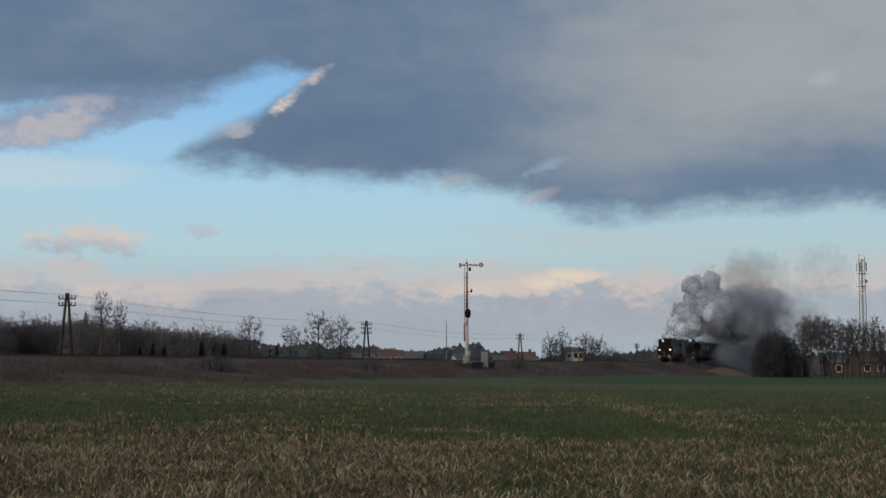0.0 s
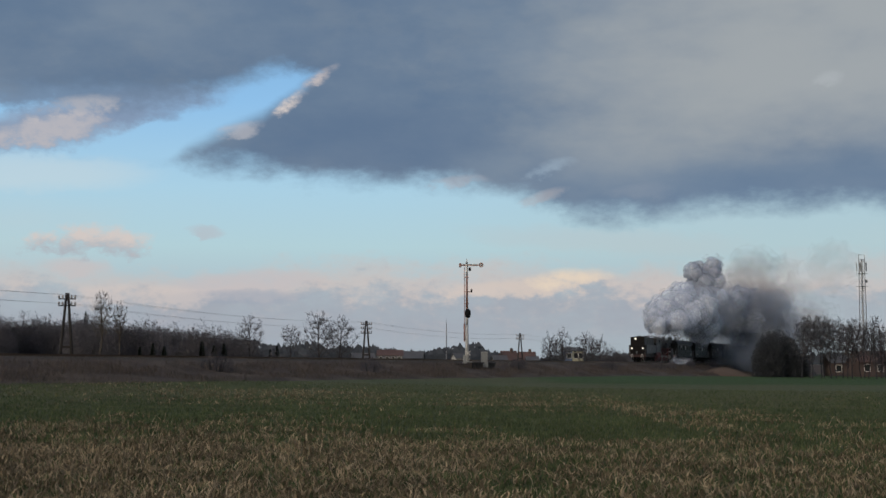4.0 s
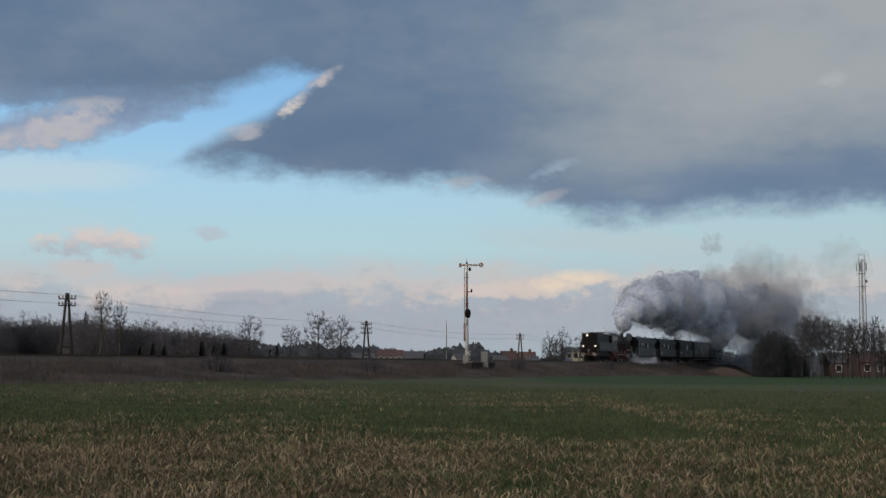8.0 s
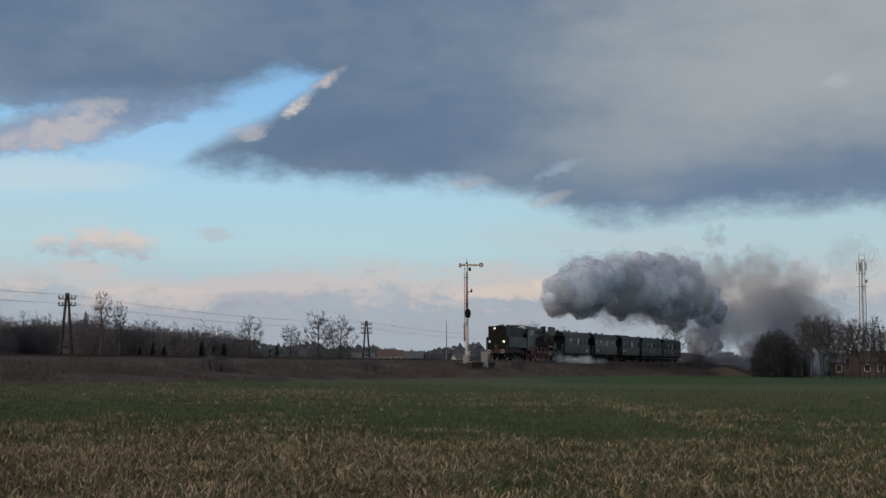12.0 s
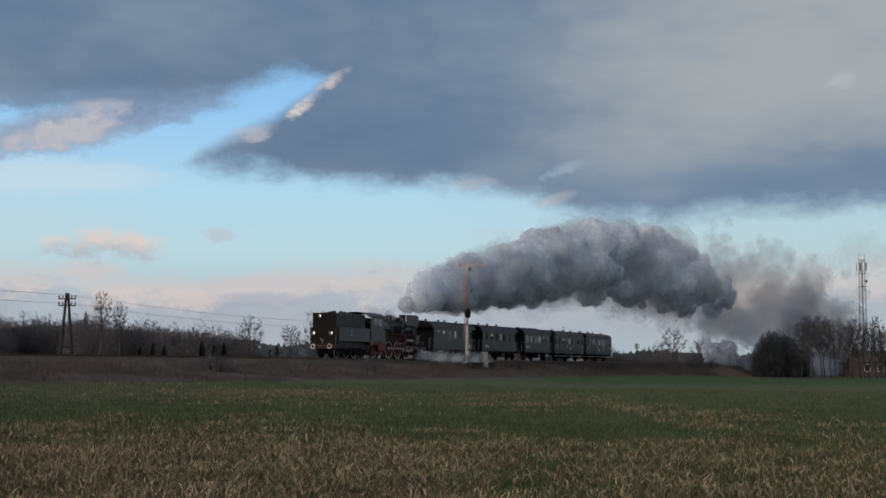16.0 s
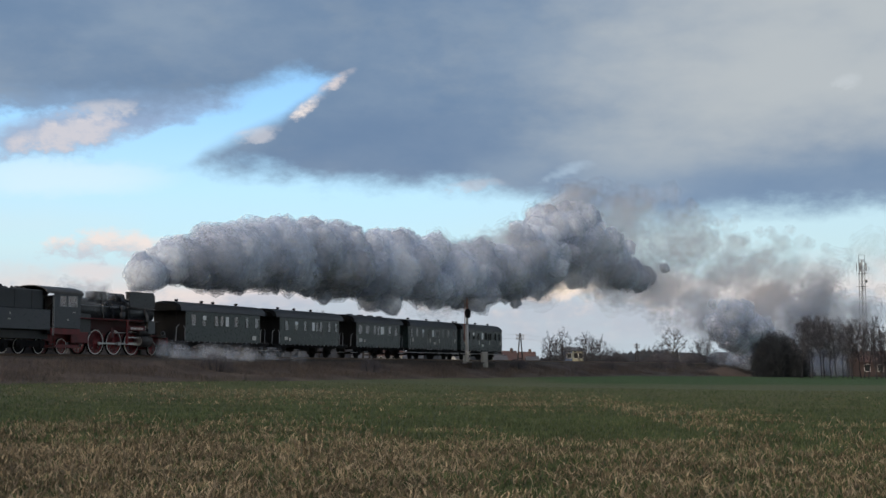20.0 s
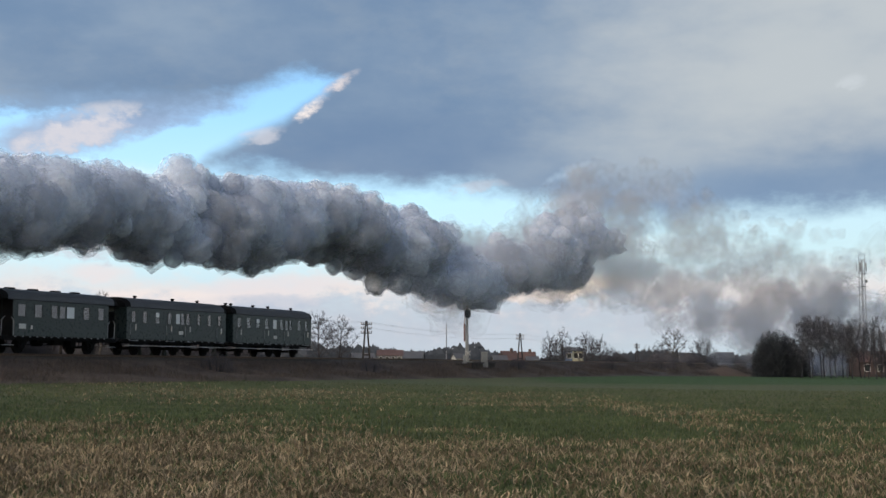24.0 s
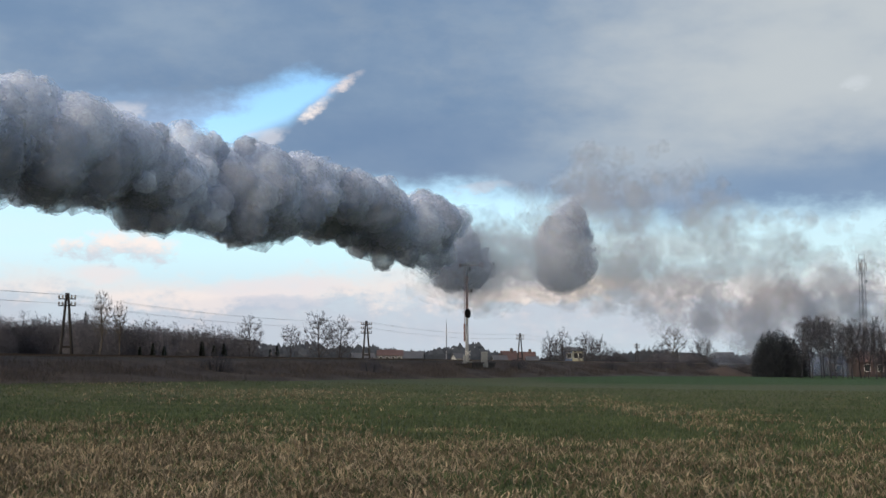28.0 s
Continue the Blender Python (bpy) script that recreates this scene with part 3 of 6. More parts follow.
def wheelset(parent, x, r, spokes=0, tyre=None, body=None, weight=False):
    """Two wheels on an axle: spoked or disc centres, with tyres of their own."""
    bm = bmesh.new()
    tube(bm, (0, -0.72, 0), (0, 0.72, 0), 0.09, n=10)
    for sg in (-1, 1):
        y = 0.75 * sg
        if spokes:
            ring(bm, r * 0.80, r * 0.91, y - 0.05, y + 0.05)
            tube(bm, (0, y - 0.08, 0), (0, y + 0.09, 0), r * 0.19, n=14)
            for i in range(spokes):
                a = 2 * math.pi * (i + 0.5) / spokes
                tube(bm, (r * 0.15 * math.cos(a), y, r * 0.15 * math.sin(a)), (r * 0.83 * math.cos(a), y, r * 0.83 * math.sin(a)), 0.042, 0.032, n=5, caps=False)
            if weight:
                for i in range(7):
                    a = math.pi + (i - 3) * 0.16
                    p, q = Vector((r * 0.56 * math.cos(a), y - 0.045, r * 0.56 * math.sin(a))), Vector((r * 0.56 * math.cos(a), y + 0.045, r * 0.56 * math.sin(a)))
                    tube(bm, p, q, r * 0.25, n=10)
        else:
            ring(bm, 0.02, r * 0.92, y - 0.03, y + 0.03)
            tube(bm, (0, y - 0.08, 0), (0, y + 0.08, 0), 0.14, n=12)
    ws = part("wheelset", bm, body or M["under"], parent, at=pose(x, 0, r))
    for sg in (-1, 1):
        bm = bmesh.new()
        y = 0.75 * sg
        ring(bm, r * 0.90, r, y - 0.07, y + 0.07)
        ring(bm, r * 0.92, r + 0.025, y - sg * 0.07 - 0.015, y - sg * 0.07 + 0.015)
        part("tyre", bm, M["under"], ws)
        if tyre:
            part("rim_band", ring(bmesh.new(), r * 0.905, r * 0.985, y + sg * 0.071, y + sg * 0.078), tyre, ws, "white painted wheel rim")
    WHEELS.append((ws, r, pose(x, 0, r)))
    return ws


def buffers(th, x, face, ring_mat=None):
    """Buffer beam with two sprung buffers; face is -1 towards the front, +1 towards the back."""
    for y in (-0.875, 0.875):
        bm = bmesh.new()
        tube(bm, (x - face * 0.62, y, 1.06), (x - face * 0.25, y, 1.06), 0.13, 0.11, n=14)
        tube(bm, (x - face * 0.26, y, 1.06), (x - face * 0.03, y, 1.06), 0.075, n=12)
        b = part("buffer", bm, M["black"], th)
        part("buffer_head", tube(bmesh.new(), (x - face * 0.05, y, 1.06), (x, y, 1.06), 0.235, 0.225, n=20), M["black"], b)
        if ring_mat:
            bm = ring(bmesh.new(), 0.175, 0.225, -0.006, 0.006, 20)
            part("buffer_ring", bm, ring_mat, b, "white ring painted on the buffer", at=pose(x + face * 0.008, y, 1.06, 0, 0, 90))
    bm = bmesh.new()
    tube(bm, (x - face * 0.6, 0, 1.0), (x - face * 0.2, 0, 1.0), 0.05, n=8)
    tube(bm, (x - face * 0.2, 0, 1.02), (x - face * 0.15, 0, 0.62), 0.035, n=8)
    part("coupling", bm, M["under"], th)


def head_lamp(th, x, y, z, r=0.17, glass="lamp", deep=0.05):
    """A lamp in a deep round housing: the lit burner sits well back in it, behind the pale rim."""
    bm = bmesh.new()
    d = deep + 0.03
    lathe(bm, [(0.001, d + 0.06), (r, d + 0.04), (r * 1.12, d - 0.02), (r * 1.12, 0.0), (r * 0.95, 0.0), (r * 0.95, d), (0.001, d + 0.01)], "x", 18, (x, y, z))
    box(bm, x + 0.05, x + 0.3, y - 0.05, y + 0.05, z - r - 0.12, z - r * 0.6)
    lamp = part("head_lamp", bm, M["black"], th)
    part("lamp_glass", lathe(bmesh.new(), [(0.001, deep - 0.03), (r * 0.4, deep - 0.02), (r * 0.62, deep)], "x", 18, (x, y, z)), M[glass], lamp, "lit yellowish lamp glass")
    part("lamp_hood", ring(bmesh.new(), r * 1.0, r * 1.16, -0.03, 0.06, 18), M["galv"], lamp, "pale lamp rim", at=pose(x, y, z, 0, 0, 90))


def handrail(th, pts, r=0.02, mat="white", name="handrail"):
    bm = bmesh.new()
    for a, b in zip(pts, pts[1:]):
        tube(bm, a, b, r, n=6)
    return part(name, bm, M[mat], th)


def bars(th, x0, y, z, w, h, n, mat, name="marking"):
    """Plain bars where small lettering stands on a side."""
    bm = bmesh.new()
    for i in range(n):
        box(bm, x0 + i * w * 1.5, x0 + i * w * 1.5 + w, y - 0.004, y + 0.004, z, z + h)
    return part(name, bm, M[mat], th)


def build_tender():
    th = thing("tender", label="dark grey steam engine tender heaped with coal, leading the train", category="tender")
    # water tank: wide below, narrower above
    part("lower_tank", box(bmesh.new(), 0.70, 7.0, -1.50, 1.50, 1.52, 2.84, 0.05), M["tenderpaint_sheen"], th, "grey riveted water tank")
    part("coal_bunker", box(bmesh.new(), 0.55, 6.6, -1.20, 1.20, 2.845, 4.10, 0.06), M["bunker"], th, "grey upper coal bunker")
    part("end_plate", box(bmesh.new(), 0.52, 0.66, -1.48, 1.48, 1.25, 2.80, 0.03), M["mattblack"], th)
    part("upper_end_plate", box(bmesh.new(), 0.46, 0.545, -1.17, 1.17, 2.81, 4.16, 0.03), M["mattblack"], th)
    for x in (2.3, 3.9, 5.5):
        part("rib", box(bmesh.new(), x, x + 0.05, -1.225, -1.202, 2.88, 4.06), M["bunker"], th)
    for z in (1.56, 2.76):
        part("rivet_strip", box(bmesh.new(), 0.74, 6.96, -1.518, -1.503, z, z + 0.06), M["tenderpaint_sheen"], th)
    # coal
    bm = bmesh.new()
    rng = random.Random(5)
    for i in range(46):
        x, y = rng.uniform(0.9, 6.2), rng.uniform(-0.95, 0.95)
        top = 4.04 + 0.24 * math.exp(-((x - 3.0) / 1.4) ** 2) + 0.10 * math.exp(-((x - 5.0) / 0.8) ** 2) - 0.12 * abs(y)
        r = rng.uniform(0.16, 0.34)
        m = Matrix.Translation((x, y, top - r * 0.25)) @ Euler((rng.random() * 3, rng.random() * 3, rng.random() * 3)).to_matrix().to_4x4() @ Matrix.Diagonal((r, r * rng.uniform(0.7, 1), r * rng.uniform(0.5, 0.8), 1))
        bmesh.ops.create_icosphere(bm, subdivisions=1, radius=1, matrix=m)
    tagged(part("coal_heap", bm, M["coal"], th, "heap of black coal"), kind="stuff")
    part("frame", box(bmesh.new(), 0.55, 7.3, -1.05, 1.05, 0.95, 1.5, 0.03), M["black"], th)
    part("buffer_beam", box(bmesh.new(), 0.48, 0.62, -1.38, 1.38, 0.86, 1.24, 0.02), M["beamred"], th, "dark red buffer beam")
    buffers(th, 0.0, -1, M["white"])
    head_lamp(th, 0.16, 0.28, 3.86, 0.14, deep=0.24)
    head_lamp(th, 0.20, 0.95, 2.28, 0.15, deep=0.24)
    head_lamp(th, 0.20, -0.92, 2.28, 0.15, deep=0.24)
    # end ladder, pipe, bogies
    for y in (-1.30, 1.30):
        handrail(th, [(0.40, y, 1.3), (0.40, y, 2.6)], 0.014, "galv")
    handrail(th, [(0.45, 0.35, 1.85), (0.45, 0.15, 1.55), (0.45, -0.05, 1.85), (0.45, 0.15, 1.55), (0.45, 0.15, 1.3)], 0.025, "galv", "hose_pipe")
    for y in (-1.25, 1.25):
        part("step", box(bmesh.new(), 0.7, 1.0, y - 0.15, y + 0.15, 0.45, 0.49), M["black"], th)
    for bx in (2.35, 5.75):
        bm = bmesh.new()
        for sg in (-1, 1):
            box(bm, bx - 1.3, bx + 1.3, sg * 0.98 - 0.04, sg * 0.98 + 0.04, 0.42, 0.86)
            for ax in (bx - 0.95, bx + 0.95):
                box(bm, ax - 0.16, ax + 0.16, sg * 1.05 - 0.07, sg * 1.05 + 0.07, 0.34, 0.66)
            box(bm, bx - 0.45, bx + 0.45, sg * 1.04 - 0.05, sg * 1.04 + 0.05, 0.66, 0.82)
        part("bogie_frame", bm, M["under"], th)
        for ax in (bx - 0.95, bx + 0.95):
            wheelset(th, ax, 0.5, 0, M["white"])
    bars(th, 3.15, -1.512, 2.42, 0.07, 0.16, 1, "white")
    bars(th, 3.0, -1.512, 2.10, 0.06, 0.08, 3, "white")
    return th


def build_engine():
    th = thing("locomotive", label="black steam locomotive with red frames and white-rimmed wheels, running backwards", category="locomotive")
    O = 7.1
    cx = lambda x: x - O
    # cab
    bm = bmesh.new()
    for y0, y1 in ((-1.50, -1.46), (1.46, 1.50)):
        # side wall round two windows
        xs = [0.25, 0.78, 1.48, 1.62, 2.58, 2.9]
        box(bm, 0.25, 2.9, y0, y1, 1.70, 3.10)
        box(bm, 0.25, 2.9, y0, y1, 3.84, 3.98)
        for a, b in ((0.25, 0.78), (1.48, 1.62), (2.58, 2.9)):
            box(bm, a, b, y0, y1, 3.10, 3.84)
    box(bm, 2.86, 2.9, -1.46, 1.46, 1.70, 3.98)
    part("cab", bm, M["tenderpaint_sheen"], th, "grey cab with side windows")
    for y in (-1.475, 1.475):
        for a, b in ((0.80, 1.46), (1.64, 2.56)):
            w = part("cab_window", box(bmesh.new(), a, b, y - 0.006, y + 0.006, 3.12, 3.82), M["pane"], th)
            fr = bmesh.new()
            for x in (a - 0.01, b - 0.03):
                box(fr, x, x + 0.04, y - 0.035, y + 0.035, 3.10, 3.84)
            for z in (3.10, 3.80):
                box(fr, a, b, y - 0.033, y + 0.033, z, z + 0.04)
            part("window_frame", fr, M["galv"], w)
    arch = lambda hw, z0, rise, thick: [(hw * math.cos(math.pi * i / 12), z0 + rise * math.sin(math.pi * i / 12)) for i in range(13)] + [((hw - thick) * math.cos(math.pi * i / 12), z0 + (rise - thick) * math.sin(math.pi * i / 12)) for i in range(12, -1, -1)]
    part("cab_roof", sweep(bmesh.new(), arch(1.58, 3.92, 0.55, 0.05), -0.55, 3.15), M["black"], th, "curved black cab roof")
    part("cab_floor", box(bmesh.new(), -0.3, 2.9, -1.44, 1.44, 1.30, 1.68), M["under"], th)
    part("backhead", lathe(bmesh.new(), [(0.85, 2.2), (0.85, 2.84)], "x", 20, (0, 0, 2.6)), M["under"], th)
    part("cab_skirt", box(bmesh.new(), 0.0, 2.9, -1.48, -1.42, 1.28, 1.66, 0.01), M["red"], th, "red valance below the cab")
    for x in (0.10, 0.22):
        handrail(th, [(x, -1.52, 1.2), (x, -1.52, 3.7)], 0.018, "galv")
    bars(th, 1.55, -1.512, 2.20, 0.05, 0.09, 2, "white")
    bars(th, 2.1, -1.512, 2.72, 0.10, 0.05, 2, "white")
    # boiler and smokebox
    part("boiler", lathe(bmesh.new(), [(0.84, 2.9), (0.88, 3.0), (0.90, 5.0), (0.86, 9.0)], "x", 28, (0, 0, 3.02)), M["boiler"], th, "black boiler")
    part("firebox", box(bmesh.new(), 2.9, 4.9, -0.85, 0.85, 1.35, 2.9, 0.1), M["boiler"], th)
    for x in (3.6, 5.4, 7.2, 8.9):
        part("boiler_band", lathe(bmesh.new(), [(0.905, x), (0.912, x + 0.01), (0.912, x + 0.06), (0.905, x + 0.07)], "x", 28, (0, 0, 3.02)), M["black"], th)
    sb = part("smokebox", lathe(bmesh.new(), [(0.92, 9.0), (0.93, 9.1), (0.93, 11.95), (0.86, 12.0)], "x", 28, (0, 0, 3.02)), M["boiler"], th)
    part("smokebox_door", lathe(bmesh.new(), [(0.80, 12.0), (0.76, 12.08), (0.45, 12.18), (0.001, 12.22)], "x", 24, (0, 0, 3.02)), M["black"], sb)
    part("chimney", lathe(bmesh.new(), [(0.42, 3.75), (0.34, 3.95), (0.32, 4.35), (0.37, 4.44), (0.37, 4.56), (0.30, 4.56), (0.28, 3.9)], "z", 22, (10.35, 0, 0)), M["black"], th, "short black chimney")
    part("steam_dome", lathe(bmesh.new(), [(0.46, 3.7), (0.42, 3.9), (0.42, 4.22), (0.34, 4.40), (0.001, 4.46)], "z", 20, (7.0, 0, 0)), M["boiler"], th)
    part("sand_dome", box(bmesh.new(), 5.75, 6.55, -0.48, 0.48, 3.72, 4.40, 0.14), M["boiler"], th, smooth=False)
    part("second_sand_dome", box(bmesh.new(), 8.15, 8.8, -0.42, 0.42, 3.7, 4.25, 0.12), M["boiler"], th)
    part("safety_valve", tube(bmesh.new(), (3.5, 0, 3.8), (3.5, 0, 4.42), 0.12, 0.09, n=10), M["steel"], th)
    part("turret", box(bmesh.new(), 3.95, 4.6, -0.35, 0.35, 3.75, 4.15, 0.08), M["boiler"], th)
    part("whistle", tube(bmesh.new(), (3.05, -0.4, 3.75), (3.05, -0.4, 4.5), 0.05, 0.07, n=8), M["steel"], th)
    for sg in (-1, 1):
        handrail(th, [(3.0, sg * 1.0, 3.32), (12.0, sg * 1.0, 3.32)], 0.022, "galv")
        handrail(th, [(6.15, sg * 0.45, 4.2), (6.0, sg * 0.95, 3.3), (6.0, sg * 1.0, 2.5)], 0.03, "boiler", "sand_pipe")
        handrail(th, [(6.4, sg * 0.45, 4.1), (6.9, sg * 0.95, 3.2), (7.2, sg * 1.0, 2.5)], 0.03, "boiler", "sand_pipe")
        handrail(th, [(8.5, sg * 0.4, 4.1), (8.7, sg * 0.95, 3.3), (8.9, sg * 1.0, 2.5)], 0.03, "boiler", "sand_pipe")
        handrail(th, [(10.9, sg * 0.80, 3.3), (10.9, sg * 1.12, 2.6), (10.9, sg * 1.15, 1.5)], 0.13, "boiler", "steam_pipe")
        # running board with its thin light edge
        y0, y1 = sorted((sg * 0.80, sg * 1.45))
        part("running_board", box(bmesh.new(), 2.9, 11.9, y0, y1, 2.40, 2.45), M["black"], th)
        part("board_edge", box(bmesh.new(), 2.9, 9.9, sg * 1.46 - 0.01, sg * 1.46 + 0.01, 2.40, 2.455), M["red"], th, "faded red edge of the running board")
        # smoke deflector: short plate hung beside the smokebox
        bm = bmesh.new()
        sec = [(8.62, 3.36), (11.20, 3.36), (11.38, 3.42), (11.47, 3.56), (11.47, 4.16), (11.41, 4.33), (11.29, 4.43), (11.12, 4.48), (8.72, 4.48), (8.56, 4.42), (8.46, 4.28), (8.46, 3.54), (8.52, 3.42)]
        lo, hi = [bm.verts.new((x, sg * 1.32 - 0.02, z)) for x, z in sec], [bm.verts.new((x, sg * 1.32 + 0.02, z)) for x, z in sec]
        bm.faces.new(lo), bm.faces.new(hi[::-1])
        for i in range(len(sec)):
            bm.faces.new((lo[i], lo[(i + 1) % len(sec)], hi[(i + 1) % len(sec)], hi[i]))
        d = part("smoke_deflector", bm, M["boiler"], th, "black smoke deflector plate with rounded corners")
        for x in (8.9, 11.0):
            part("bracket", tube(bmesh.new(), (x, sg * 0.9, 3.3), (x, sg * 1.30, 3.6), 0.025, n=6), M["black"], d)
        part("air_pump", lathe(bmesh.new(), [(0.16, 2.5), (0.20, 2.55), (0.20, 2.95), (0.13, 3.0), (0.19, 3.05), (0.19, 3.4), (0.05, 3.48)], "z", 14, (7.9, sg * 1.15, 0)), M["boiler"], th)
        # cylinder, slide bars
        c = part("cylinder", tube(bmesh.new(), (9.75, sg * 1.18, 0.98), (11.0, sg * 1.18, 0.98), 0.40, n=20), M["black"], th)
        part("valve_chest", tube(bmesh.new(), (9.6, sg * 1.15, 1.60), (11.15, sg * 1.15, 1.60), 0.24, n=16), M["black"], c)
        part("cylinder_cover", tube(bmesh.new(), (9.70, sg * 1.18, 0.98), (9.75, sg * 1.18, 0.98), 0.34, n=18), M["steel"], c)
        part("slide_bar", box(bmesh.new(), 8.3, 9.75, sg * 1.18 - 0.05, sg * 1.18 + 0.05, 1.20, 1.27), M["steel"], th)
        part("slide_bar", box(bmesh.new(), 8.3, 9.75, sg * 1.18 - 0.05, sg * 1.18 + 0.05, 0.72, 0.78), M["steel"], th)
        part("guide_bracket", box(bmesh.new(), 8.15, 8.3, sg * 1.35 - 0.05, sg * 1.35 + 0.05, 0.75, 2.40), M["red"], th)
        part("radius_rod", tube(bmesh.new(), (6.6, sg * 1.3, 1.5), (9.7, sg * 1.15, 1.60), 0.035, n=6), M["steel"], th)
        part("expansion_link", box(bmesh.new(), 6.45, 6.75, sg * 1.3 - 0.04, sg * 1.3 + 0.04, 1.15, 1.85, 0.02), M["darkred"], th)
        part("name_board", box(bmesh.new(), 8.35, 10.15, sg * 1.40 - 0.012, sg * 1.40 + 0.012, 1.74, 2.02), M["red"], th, "red board with white marks")
        bars(th, 8.55, sg * 1.415, 1.80, 0.11, 0.14, 9, "white", "board_marking")
        part("front_panel", box(bmesh.new(), 10.6, 11.4, sg * 1.42 - 0.012, sg * 1.42 + 0.012, 1.55, 2.40), M["tenderpaint_sheen"], th, "grey side panel below the smokebox")
        part("front_step", box(bmesh.new(), 12.3, 12.8, sg * 1.2 - 0.15, sg * 1.2 + 0.15, 0.60, 0.64), M["black"], th)
        part("cab_step", box(bmesh.new(), 0.1, 0.5, sg * 1.35 - 0.14, sg * 1.35 + 0.14, 0.45, 0.49), M["black"], th)
        for x in (0.1, 0.47):
            part("step_hanger", box(bmesh.new(), x, x + 0.03, sg * 1.40 - 0.02, sg * 1.40 + 0.02, 0.45, 1.30), M["red"], th)
        # brake and trailing truck gear in red
        part("truck_frame", box(bmesh.new(), 0.9, 3.3, sg * 1.0 - 0.04, sg * 1.0 + 0.04, 0.42, 0.62), M["red"], th)
        part("side_frame", box(bmesh.new(), 0.3, 12.9, sg * 0.62 - 0.03, sg * 0.62 + 0.03, 0.85, 1.45), M["red"], th, "red main frame")
        part("splasher_plate", box(bmesh.new(), 4.3, 11.2, sg * 0.66 - 0.03, sg * 0.66 + 0.03, 1.452, 2.39), M["darkred"], th)
        part("ash_pan", box(bmesh.new(), 2.6, 4.4, sg * 0.95 - 0.05, sg * 0.95 + 0.05, 0.75, 1.5, 0.04), M["red"], th)
    handrail(th, [(10.0, -0.5, 3.9), (9.2, -0.55, 3.85), (8.8, -0.5, 4.0)], 0.05, "boiler", "feed_pipe")
    part("buffer_beam", box(bmesh.new(), 12.9, 13.05, -1.40, 1.40, 0.80, 1.28, 0.02), M["red"], th, "red buffer beam")
    part("front_platform", box(bmesh.new(), 11.9, 13.0, -1.35, 1.35, 1.30, 1.36), M["black"], th)
    buffers(th, 13.6, 1)
    for y in (-1.0, 1.0):
        head_lamp(th, 13.0, y, 1.62, 0.14, "glass")
    # wheels
    wheelset(th, 1.83, 0.52, 10, M["white"], M["red"])
    for i, x in enumerate((5.40, 7.42, 9.44)):
        wheelset(th, x, 0.86, 13, M["white"], M["red"], True)
    wheelset(th, 11.9, 0.5, 10, M["white"], M["red"])
    # rods on both sides, carried round by the wheels
    for sg in (-1, 1):
        bm = bmesh.new()
        box(bm, 5.40, 9.44, -0.03, 0.03, -0.055, 0.055)
        for x in (5.40, 7.42, 9.44):
            tube(bm, (x, -0.06, 0), (x, 0.06, 0), 0.11, n=12)
        rod = part("coupling_rod", bm, M["steel"], th, "bright steel coupling rod", at=pose(0, sg * 0.92, 0.86))
        RODS.append((rod, 0.30, (0, sg * 0.92, 0.86), sg, None))
        bm = bmesh.new()
        box(bm, 0, 2.45, -0.035, 0.035, -0.06, 0.06)
        for x in (0, 2.45):
            tube(bm, (x, -0.06, 0), (x, 0.06, 0), 0.12, n=12)
        rod = part("connecting_rod", bm, M["steel"], th, "bright steel connecting rod", at=pose(7.42, sg * 1.05, 0.86))
        RODS.append((rod, 0.30, (7.42, sg * 1.05, 0.86), sg, 2.45))
    return th


def coach_window(th, x, y, z0, z1, w, blind=0.0):
    """A drop window: frame proud of the side, pane set back."""
    sg = -1 if y < 0 else 1
    bm = bmesh.new()
    f = 0.045
    for a, b in ((x - w / 2 - f, x - w / 2), (x + w / 2, x + w / 2 + f)):
        box(bm, a, b, y - 0.02, y + 0.02, z0 - f, z1 + f)
    for a, b in ((z0 - f, z0), (z1, z1 + f)):
        box(bm, x - w / 2, x + w / 2, y - 0.018, y + 0.018, a, b)
    fr = part("window", bm, M["coach"], th)
    part("pane", box(bmesh.new(), x - w / 2, x + w / 2, y - sg * 0.012 - 0.006, y - sg * 0.012 + 0.006, z0, z1), M["pane"], fr).visible_shadow = False
    if blind:
        part("blind", box(bmesh.new(), x - w / 2, x + w / 2, y + sg * 0.006 - 0.004, y + sg * 0.006 + 0.004, z1 - blind * (z1 - z0), z1 - 0.02), M["blind"], fr, "white blind drawn in the window")


def side_with_holes(bm, x0, x1, y0, y1, z0, z1, holes, hz0, hz1):
    """A wall along x with upright openings."""
    box(bm, x0, x1, y0, y1, z0, hz0)
    box(bm, x0, x1, y0, y1, hz1, z1)
    cut = [x0] + [v for c, w in holes for v in (c - w / 2, c + w / 2)] + [x1]
    for a, b in zip(cut[::2], cut[1::2]):
        if b - a > 0.01:
            box(bm, a, b, y0, y1, hz0, hz1)


def roof_section(hw, z0, z1, n=14, thick=0.05):
    outer = [(hw * math.cos(math.pi * i / n) * (1 if 0 < i < n else 1), z0 + (z1 - z0) * math.sin(math.pi * i / n) ** 0.75) for i in range(n + 1)]
    return outer + [(y * 0.97, z - thick) for y, z in reversed(outer)]


